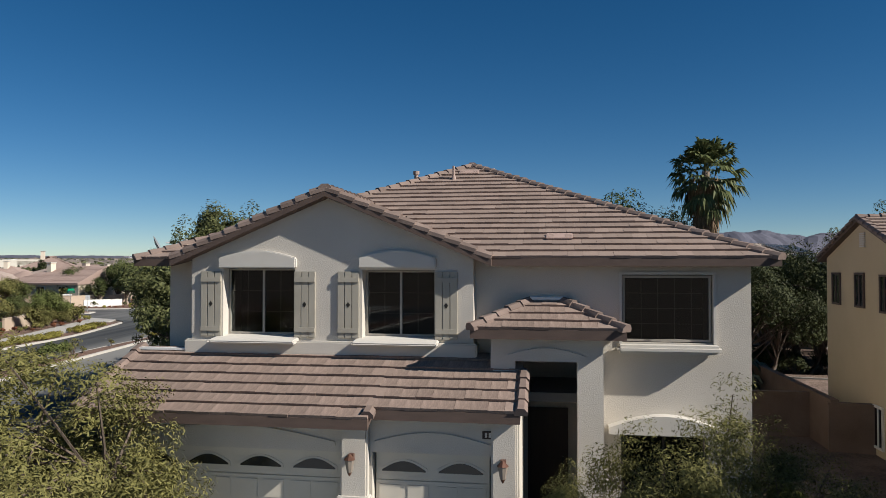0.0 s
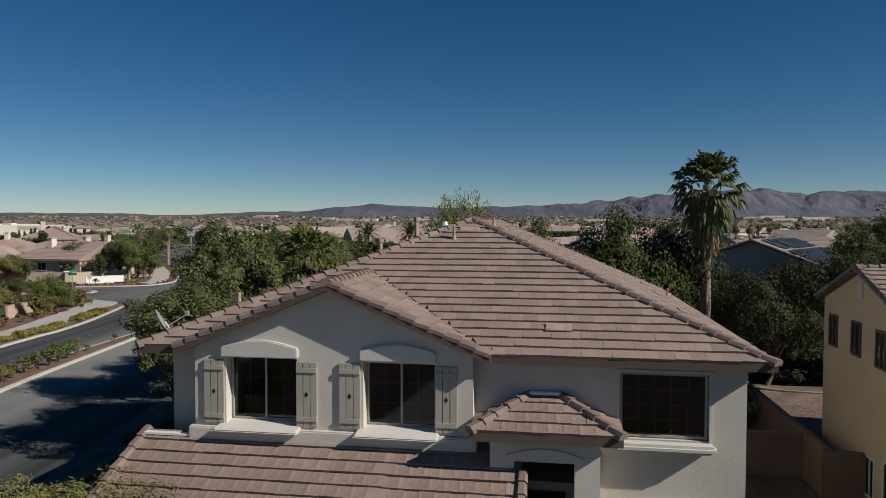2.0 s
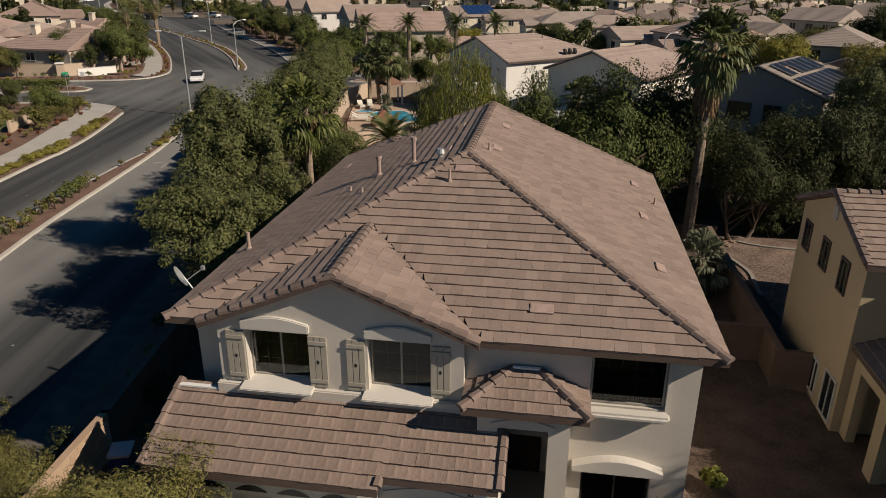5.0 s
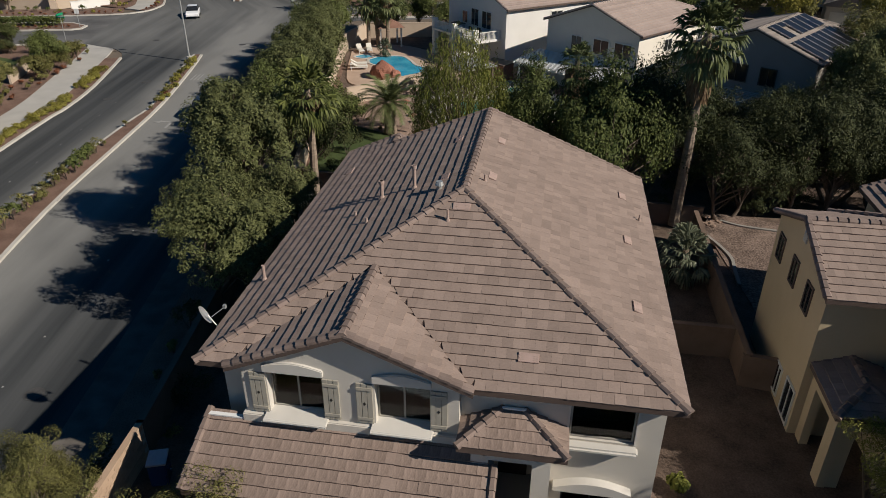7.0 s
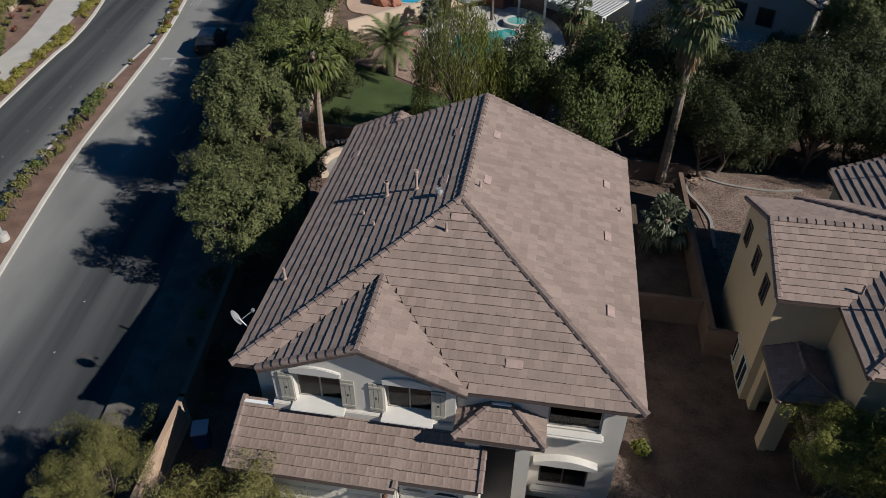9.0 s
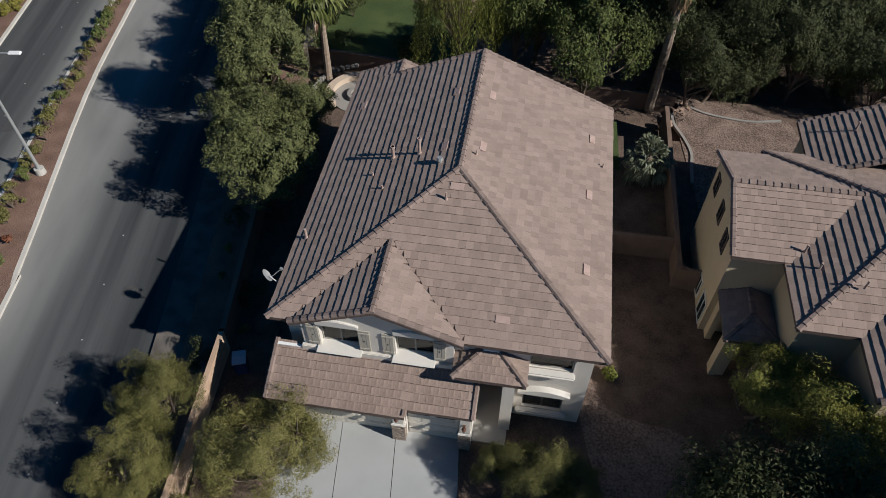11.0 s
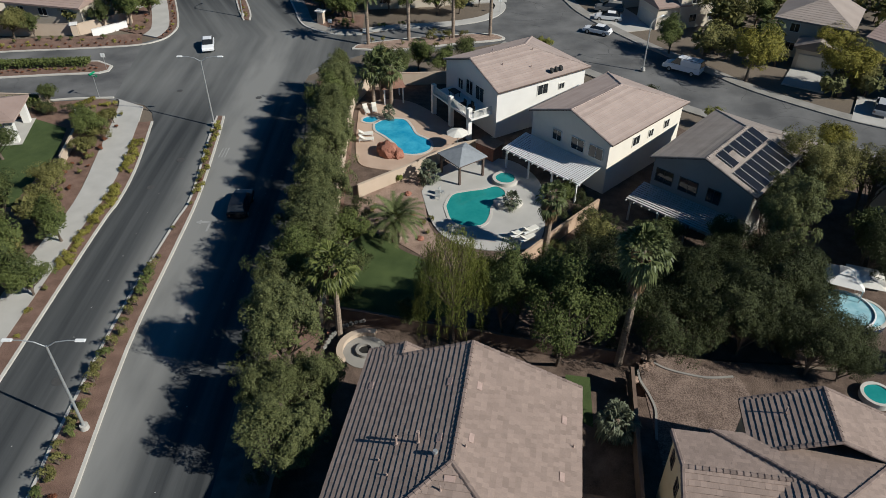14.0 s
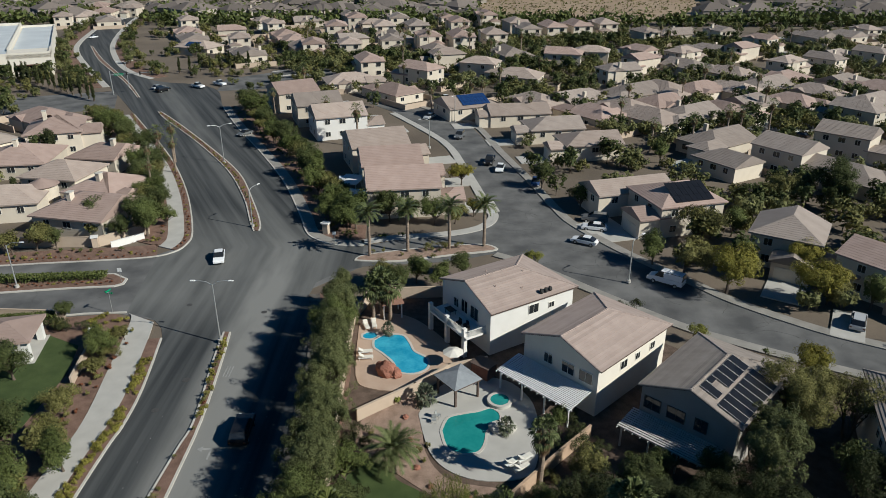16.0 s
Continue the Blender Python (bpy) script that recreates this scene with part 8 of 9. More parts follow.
for x, y in ((-43.8, 78.0), (-50.9, 83.7), (-57, 107.8), (-50.6, 113.4)):
    pil = thing("wall_pillar", pose(x, y, 0.1, 0, 0, 20), "square stucco pillar with a pale cap", "pillar", "wall pillars")
    part("shaft", one_box(-0.45, 0.45, -0.45, 0.45, 0, 1.7), block_pale, pil)
    part("cap", one_box(-0.6, 0.6, -0.6, 0.6, 1.7, 1.9, bevel=0.04), stucco_white, pil)
# round seat and fire pit behind the house
seat = thing("fire_pit", pose(-5.7, 39.1, 0.55), "round fire pit with a pale curved concrete bench", "fire pit")


def ring(name, r0, r1, z0, z1, mat, parent, a0=0, a1=360, n=40):
    aa = [radians(a0 + (a1 - a0) * i / n) for i in range(n + 1)]
    bm = bmesh.new()
    pts = [(r1 * math.cos(a), r1 * math.sin(a)) for a in aa] + [(r0 * math.cos(a), r0 * math.sin(a)) for a in aa[::-1]]
    prism(bm, pts, z0, z1)
    return part(name, bm, mat, parent)


ring("bench", 1.75, 2.25, 0, 0.5, block_pale, seat, 70, 215)
ring("pit_wall", 0.5, 0.75, 0, 0.42, concrete_old, seat, 0, 359)
ring("ash_bed", 0.01, 0.5, 0, 0.2, black_metal, seat, 0, 359.9)
ring("floor", 0.01, 1.75, -0.02, 0.1, concrete_old, seat, 0, 359.9)
edging = thing("stone_edging", Matrix(), "curved edging of pale garden stones behind the fire pit", "edging")
line = smooth_line([(-9.0, 39.4), (-8.5, 40.8), (-7.6, 42.0), (-6.0, 42.6)], 5)
for a, b in zip(line, line[1:]):
    bm = one_box(-0.15, 0.15, -0.11, 0.11, 0, rg.uniform(0.18, 0.3), pose((a[0] + b[0]) / 2, (a[1] + b[1]) / 2, 0.58, rg.uniform(-4, 4), rg.uniform(-4, 4), rg.uniform(0, 180)), bevel=0.03)
    part("stone", bm, concrete_old, edging)
for pts in (((15.4, 37.3), (15.35, 36.2), (15.7, 34.8), (15.85, 33.4), (15.6, 32.2), (15.3, 30.7)), ((16.8, 38.0), (17.6, 37.4), (18.7, 36.95), (20.5, 36.5), (22.5, 36.6))):
    line = smooth_line(list(pts), 6)
    ribbon("garden_edging", offset(line, -0.09), offset(line, 0.09), 0.5, 0.72, concrete_old, "thin curved concrete edging round the gravel yard", "edging")
fan_of_stone = thing("flagstone_corner", Matrix(), "fan of flat tan flagstones in the corner of the gravel yard", "paving")
for i in range(14):
    a, r = rg.uniform(0.1, 1.35), rg.uniform(0.3, 1.5)
    part("flagstone", one_box(-0.24, 0.24, -0.17, 0.17, 0, 0.1, pose(15.4 + r * math.cos(a), 38.6 - r * math.sin(a), 0.6, 0, 0, rg.uniform(0, 180)), bevel=0.02), gravel_pink, fan_of_stone)


def boulder(x, y, z, r, mat, seed, label, squash=0.7):
    gen = random.Random(seed)
    bm = bmesh.new()
    bmesh.ops.create_icosphere(bm, subdivisions=3, radius=r)
    for v in bm.verts:
        v.co *= 1 + 0.28 * noise.noise(v.co * 1.6 / r + Vector((seed, 0, 0))) + 0.08 * noise.noise(v.co * 5 / r)
        v.co.z *= squash
    ob = part("rock", bm, mat)
    ob.matrix_basis = pose(x, y, z, 0, 0, gen.uniform(0, 360))
    return tagged(ob, label, "rock", "garden rocks")


for i, (x, y, z, r) in enumerate(((-5.9, 70.8, 0.7, 1.15), (-4.9, 70.4, 0.5, 0.8), (-6.6, 71.7, 0.5, 0.75))):
    boulder(x, y, z, r, rock, i + 1, "red-brown rock waterfall beside the blue pool", 1.0)
for i, (u, v, r) in enumerate(((18.7, 22.9, 0.35), (18.4, 18.6, 0.3), (14.6, 17.6, 0.3), (16.2, 18.5, 0.35))):
    q = p(u, v)
    boulder(q[0], q[1], 0.75, r, gravel_pink, 20 + i, "tan garden boulder on the gravel")
for i, (x, y, r) in enumerate(((-1.8, 54.6, 0.35), (-2.6, 58.8, 0.3), (-0.4, 52.0, 0.3), (3.2, 50.6, 0.28), (-3.3, 62.5, 0.35), (-8.9, 41.6, 0.25), (-8.2, 42.2, 0.22))):
    boulder(x, y, 0.3, r, rock, 40 + i, "small red-brown garden rock")

# ---- pools ----
def pool(pts, mat, label, rim=0.3, z=0.26):
    line = smooth_line(pts + pts[:1], 5)[:-1]
    top = thing("swimming_pool", Matrix(), label, "swimming pool")
    c = Vector((sum(q[0] for q in line) / len(line), sum(q[1] for q in line) / len(line)))
    out = []
    for i, q in enumerate(line):
        a, b = Vector(line[i - 1]), Vector(line[(i + 1) % len(line)])
        t = (b - a).normalized()
        n = Vector((t.y, -t.x))
        out.append((q[0] + n.x * rim, q[1] + n.y * rim))
    area = sum(a[0] * b[1] - b[0] * a[1] for a, b in zip(line, line[1:] + line[:1]))
    if area < 0:
        out = [(2 * q[0] - o[0], 2 * q[1] - o[1]) for q, o in zip(line, out)]
    bm = bmesh.new()
    n = len(line)
    for zt in (z + 0.05,):
        vo = [bm.verts.new((*q, zt)) for q in out]
        vi = [bm.verts.new((*q, zt)) for q in line]
        lo = [bm.verts.new((*q, z - 0.1)) for q in out]
        li = [bm.verts.new((*q, z - 0.1)) for q in line]
        for i in range(n):
            j = (i + 1) % n
            bm.faces.new((vo[i], vo[j], vi[j], vi[i]))
            bm.faces.new((lo[i], lo[j], vo[j], vo[i]))
            bm.faces.new((vi[i], vi[j], li[j], li[i]))
    part("coping", bm, kerb_stone, top)
    bm = bmesh.new()
    prism(bm, line if area > 0 else line[::-1], z - 0.06, z + 0.012)
    part("water", bm, mat, top)
    return top


pool([(-8.0, 78.2), (-6.8, 79.4), (-4.6, 79.4), (-3.6, 77.6), (-2.9, 75.6), (-1.3, 74.0), (-1.2, 72.0), (-2.6, 70.9), (-4.4, 71.2), (-5.2, 73.2), (-6.6, 75.2), (-7.8, 76.6)], pool_blue, "free-form swimming pool of bright blue water")
pool([(-9.6, 79.6), (-8.9, 80.2), (-8.0, 79.9), (-7.8, 79.2), (-8.6, 78.6), (-9.5, 78.9)], pool_blue, "small round blue spa beside the pool")
pool([(0.7, 60.2), (1.4, 62.3), (3.0, 63.0), (4.6, 63.4), (6.0, 64.0), (6.9, 63.0), (6.6, 61.4), (5.4, 60.4), (5.0, 58.4), (4.3, 57.0), (2.7, 56.7), (1.3, 57.6)], pool_teal, "free-form swimming pool of dark teal water")
spa = pool(loop(7.1, 65.2, 1.05, 1.05, 10), pool_teal, "raised round spa of teal water with a stone rim", 0.35, 0.62)
ring("wall", 1.05, 1.4, 0.1, 0.66, kerb_stone, spa).matrix_basis = Matrix.Translation((7.1, 65.2, 0))
bm = bmesh.new()
prism(bm, loop(7.1, 60.6, 1.5, 1.1, 16, 0.08), 0.2, 0.62)
tagged(part("planter", bm, kerb_stone), "raised pale planter between pool and spa", "planter")
pool(loop(35.0, 43.6, 2.3, 1.9, 12), pool_pale, "round above-ground pool of pale water", 0.25, 0.9)
bm = bmesh.new()
prism(bm, loop(35.0, 43.6, 2.5, 2.1, 24), 0.1, 0.8)
tagged(part("pool_wall", bm, solar_blue), "dark blue wall of the round pool", "pool wall")
pool([(40.2, 35.5), (41.6, 36.2), (42.6, 35), (41.6, 33.8), (40.4, 34.2)], pool_teal, "small teal garden pool")
pool([(-59.5, 119.5), (-56.6, 118.8), (-55.4, 121.5), (-57.2, 124), (-59.6, 122.6)], pool_blue, "blue garden pool behind a wall")
pool([(-64.8, 136.5), (-62, 136), (-61.2, 139), (-63.4, 140.6), (-65, 139)], pool_blue, "blue garden pool behind a wall")

# ---- pool furniture ----
gaz = thing("gazebo", pose(2.45, 66.6, 0.26, 0, 0, 37), "square garden gazebo with a grey hipped roof", "gazebo")
for x in (-1.6, 1.6):
    for y in (-1.6, 1.6):
        part("post", one_box(x - 0.11, x + 0.11, y - 0.11, y + 0.11, 0, 2.4), wood_brown, gaz)
bm = bmesh.new()
A = [(-1.95, -1.95, 2.4), (1.95, -1.95, 2.4), (1.95, 1.95, 2.4), (-1.95, 1.95, 2.4)]
for i in range(4):
    c = [A[i], A[(i + 1) % 4], (0, 0, 3.35)]
    side = bmesh.new()
    deck(side, c, 0.12)
    slope_part = part("roof_slope", side, wood_brown, gaz)
    tiled(bm, c, Vector(A[(i + 1) % 4]) - Vector(A[i]), rg, False, length=0.3, lift=0.012)
tagged(part("roof_covering", bm, surf("grey_shingle", (0.2, 0.215, 0.23), (0.28, 0.3, 0.315), 2, 0.9, 0.3, 30), gaz), kind="stuff")


def lounger(x, y, turn, mat, label):
    top = thing("sun_lounger", pose(x, y, 0.27, 0, 0, turn), label, "sun lounger", "pool loungers")
    part("frame", one_box(-0.32, 0.32, -0.9, 0.9, 0.26, 0.31), white_metal, top)
    for a in (-0.27, 0.27):
        for b in (-0.8, 0.8):
            part("leg", one_box(a - 0.025, a + 0.025, b - 0.025, b + 0.025, 0, 0.26), white_metal, top)
    part("mattress", one_box(-0.3, 0.3, -0.9, 0.25, 0.31, 0.4, bevel=0.02), mat, top)
    bm = bmesh.new()
    box(bm, -0.3, 0.3, 0, 0.7, 0, 0.09, Matrix.Translation((0, 0.25, 0.33)) @ pose(0, 0, 0, 32, 0, 0), bevel=0.02)
    part("backrest", bm, mat, top)


cushion = surf("pale_canvas", (0.6, 0.57, 0.5), (0.7, 0.67, 0.6), 3, 0.9, 0.2, 60)
for x, y, t in ((-9.4, 81.5, 20), (-8.4, 81.9, 10), (-8.9, 75.2, 100), (-8.7, 73.9, 95), (7.6, 55.2, 130), (8.5, 54.4, 120), (8.9, 55.8, 125)):
    lounger(x, y, t, cushion, "pale canvas sun lounger on the pool deck")


def parasol(x, y, r, h, mat, label, square=False):
    top = thing("parasol", pose(x, y, 0.25, 0, 0, 25), label, "parasol")
    bm = bmesh.new()
    tube(bm, (0, 0, 0), (0, 0, h), 0.03, None, 8)
    part("pole", bm, steel, top)
    bm = bmesh.new()
    tube(bm, (0, 0, h - 0.45), (0, 0, h), r, 0.04, 4 if square else 8, False)
    part("canopy", bm, mat, top)
    bm = bmesh.new()
    tube(bm, (0, 0, 0), (0, 0, 0.12), 0.3, None, 12)
    part("base", bm, concrete, top)


parasol(36.6, 46.4, 2.1, 2.6, cushion, "large pale square parasol by the round pool", True)
parasol(2.0, 72.6, 1.3, 2.3, cushion, "small pale parasol on the pool deck")
for x, y, t in ((-0.2, 61.6, 0), (0.2, 62.4, 60)):
    ch = thing("garden_chair", pose(x, y, 0.26, 0, 0, t), "thin grey metal garden chair", "chair", "pool chairs")
    part("seat", one_box(-0.25, 0.25, -0.25, 0.25, 0.4, 0.44), steel, ch)
    part("backrest", one_box(-0.25, 0.25, 0.22, 0.26, 0.44, 0.9), steel, ch)
    for a in (-0.22, 0.22):
        for b in (-0.22, 0.22):
            part("leg", one_box(a - 0.015, a + 0.015, b - 0.015, b + 0.015, 0, 0.4), steel, ch)
shed = thing("shed", pose(5.6, 70.6, 0.2, 0, 0, -40), "small red-brown timber garden shed", "shed")
part("wall", one_box(-1.2, 1.2, -0.9, 0.9, 0, 1.7), rock, shed)
part("roof", one_box(-1.35, 1.35, -1.05, 1.05, 1.7, 1.78), wood_brown, shed)
palapa = thing("garden_shelter", pose(-6.3, 85.0, 0.25, 0, 0, 15), "small garden shelter with a brown hipped roof on white posts", "shelter")
for x in (-1.2, 1.2):
    for y in (-1.2, 1.2):
        part("post", one_box(x - 0.08, x + 0.08, y - 0.08, y + 0.08, 0, 2.3), white_metal, palapa)
bm = bmesh.new()
tube(bm, (0, 0, 2.25), (0, 0, 3.1), 2.2, 0.15, 4)
bmesh.ops.transform(bm, matrix=pose(0, 0, 0, 0, 0, 45), verts=bm.verts)
part("roof", bm, paver, palapa)
# park shelter
ram = thing("park_shelter", pose(-53, 75.6, 0.15, 0, 0, 12), "white-pillared park shelter with a low tiled roof", "shelter")
for x in (-2.6, 2.6):
    for y in (-2.6, 2.6):
        part("pillar", one_box(x - 0.4, x + 0.4, y - 0.4, y + 0.4, 0, 2.7), stucco_white, ram)
part("beam", one_box(-3.1, 3.1, -3.1, 3.1, 2.7, 3.05), stucco_white, ram)
plain_roof(ram, Matrix(), -3.5, 3.5, -3.5, 3.5, 3.1, 0.35, ("hip", "hip"), FAR_ROOF[1])
part("floor", one_box(-3.4, 3.4, -3.4, 3.4, -0.1, 0.05), concrete, ram)
for x, y in ((-17.6, 135), (-15.8, 126)):
    sh = thing("shade_sail", pose(x, y, 0, 0, 0, 75), "pale blue shade canopy behind a house", "canopy")
    part("canopy", one_box(-3, 3, -2.2, 2.2, 2.7, 2.8), white_metal, sh)
    for a in (-2.8, 2.8):
        part("post", one_box(a - 0.06, a + 0.06, -2.1, -1.98, 0, 2.7), white_metal, sh)

# ---- street furniture ----
def street_lamp(x, y, h, arms, turn, label):
    top = thing("street_lamp", pose(x, y, 0.12, 0, 0, turn), label, "street lamp", "street lamps")
    bm = bmesh.new()
    tube(bm, (0, 0, 0), (0, 0, 0.45), 0.32, 0.3, 14)
    part("base", bm, concrete, top)
    bm = bmesh.new()
    tube(bm, (0, 0, 0.3), (0, 0, h), 0.11, 0.07, 12)
    part("pole", bm, steel, top)
    for s in arms:
        bm = bmesh.new()
        a = [(0, 0, h - 0.1), (s * 0.7, 0, h + 0.35), (s * 1.5, 0, h + 0.5), (s * 2.1, 0, h + 0.5)]
        for u, v in zip(a, a[1:]):
            tube(bm, u, v, 0.04, None, 8)
        arm = part("arm", bm, steel, top)
        bm = bmesh.new()
        box(bm, min(s * 2.0, s * 2.7), max(s * 2.0, s * 2.7), -0.14, 0.14, h + 0.44, h + 0.58, bevel=0.05)
        part("lamp_head", bm, white_metal, arm)


for x, y, t in ((-25.05, 31.9, 0), (-27.75, 78.0, 0), (-48.6, 154, 28), (-26.5, -12, 0), (-103, 236, 30)):
    street_lamp(x, y, 8.3, (-1, 1), t, "tall grey double-armed street lamp on the median")
for x, y, t in ((28.6, 95.0, 40), (-2.5, 166, 200), (-33, 116.5, 60), (-62, 93, 0), (4, 192, 250)):
    street_lamp(x, y, 6.8, (1,), t, "grey single-armed street lamp beside the road")
sig = thing("traffic_signal", pose(-104, 226, 0, 0, 0, 10), "grey traffic signal mast over the far junction", "traffic signal")
bm = bmesh.new()
tube(bm, (0, 0, 0), (0, 0, 7.5), 0.16, 0.1, 10)
tube(bm, (0, 0, 6.2), (13, 0, 6.8), 0.11, 0.06, 8)
part("mast", bm, steel, sig)
for x in (5, 9, 12.5):
    part("signal_head", one_box(x - 0.2, x + 0.2, -0.2, 0.2, 6.0, 7.1), black_metal, sig)
sign_green = surf("green_sign", (0.0, 0.22, 0.1), (0.01, 0.28, 0.13), 3, 0.4, 0, 20)
part("sign", one_box(1.2, 4.0, -0.05, 0.05, 6.0, 6.6), sign_green, sig)
st = thing("street_sign", pose(-44.8, 85.6, 0.12, 0, 0, -15), "green street name sign on a thin post", "street sign")
bm = bmesh.new()
tube(bm, (0, 0, 0), (0, 0, 3.2), 0.035, None, 8)
part("post", bm, steel, st)
part("plate", one_box(-0.6, 0.6, -0.02, 0.02, 2.95, 3.25), sign_green, st)
part("bar", one_box(-0.42, 0.42, -0.026, 0.026, 3.06, 3.14), white_metal, st)
part("plate", one_box(-0.02, 0.02, -0.5, 0.5, 3.27, 3.5), sign_green, st)
for x, y in ((-17.4, 108.9), (9.8, 119), (-47.4, 94.9)):
    sg = thing("road_sign", pose(x, y, 0.12), "small road sign on a steel post", "road sign")
    bm = bmesh.new()
    tube(bm, (0, 0, 0), (0, 0, 2.2), 0.03, None, 8)
    part("post", bm, steel, sg)
    part("plate", one_box(-0.3, 0.3, -0.02, 0.02, 1.7, 2.3), white_metal, sg)
mon = thing("entry_monument", pose(-19.5, 113.5, 0.12, 0, 0, -20), "small stucco entry pillar with a pale cap", "pillar")
part("shaft", one_box(-0.5, 0.5, -0.4, 0.4, 0, 1.9), block_pale, mon)
part("cap", one_box(-0.75, 0.75, -0.6, 0.6, 1.9, 2.1), stucco_white, mon)
bin_ = thing("wheeled_bin", pose(-9.6, 17.6, 0.6, 0, 0, 10), "blue-grey wheeled bin beside the house", "bin")
part("body", one_box(-0.3, 0.3, -0.35, 0.35, 0.05, 1.0, bevel=0.04), solar_blue, bin_)
part("lid", one_box(-0.33, 0.33, -0.38, 0.4, 1.0, 1.08, bevel=0.02), steel, bin_)

# ---- road markings ----
paint = surf("worn_road_paint", (0.2, 0.2, 0.19), (0.36, 0.355, 0.34), 1.5, 0.8, 0.2, 15)


def marks(name, quads, label):
    bm = bmesh.new()
    for pts in quads:
        prism(bm, pts, 0.004, 0.012)
    return tagged(part(name, bm, paint), label, "road marking", "", "structure")


marks("road_marking", [[(-29.75 + 0.06 * math.sin(i), y), (-29.67 + 0.06 * math.sin(i), y), (-29.67 + 0.06 * math.sin(i), y + 0.09), (-29.75 + 0.06 * math.sin(i), y + 0.09)] for i, y in enumerate(np.arange(-20, 66, 3.6))] + [[(-18.5, y), (-18.41, y), (-18.41, y + 0.09), (-18.5, y + 0.09)] for y in np.arange(-20, 80, 3.6)], "small raised pavement dots between lanes")


def arrow(x, y, s=1.0):
    return [[(x - 0.1, y - 1.0 * s), (x + 0.1, y - 1.0 * s), (x + 0.1, y + 0.7 * s), (x - 0.1, y + 0.7 * s)], [(x - 0.9, y + 0.45 * s), (x - 0.1, y + 0.45 * s), (x - 0.1, y + 0.72 * s), (x - 0.9, y + 0.72 * s)], [(x - 1.5, y + 0.58 * s), (x - 0.9, y + 0.2 * s), (x - 0.9, y + 0.98 * s)]]


marks("road_marking", arrow(-22.9, 57) + [[(-25.4 + k * 0.35, 70.4), (-25.28 + k * 0.35, 70.4), (-25.28 + k * 0.35, 72.6), (-25.4 + k * 0.35, 72.6)] for k in range(3)], "worn turn arrows on the pale lane")
bm = bmesh.new()
for x, y, r in ((-16.9, 22.8, 0.42), (-29.5, 69.8, 0.45), (-31, 64, 0.4), (-35, 88, 0.4), (-24, 86, 0.4), (-29, 36.5, 0.5), (-24.5, 110, 0.4)):
    prism(bm, loop(x, y, r, r, 20), -0.004, 0.014)
tagged(part("manhole_cover", bm, iron), "dark round iron covers in the road", "manhole", "", "structure")

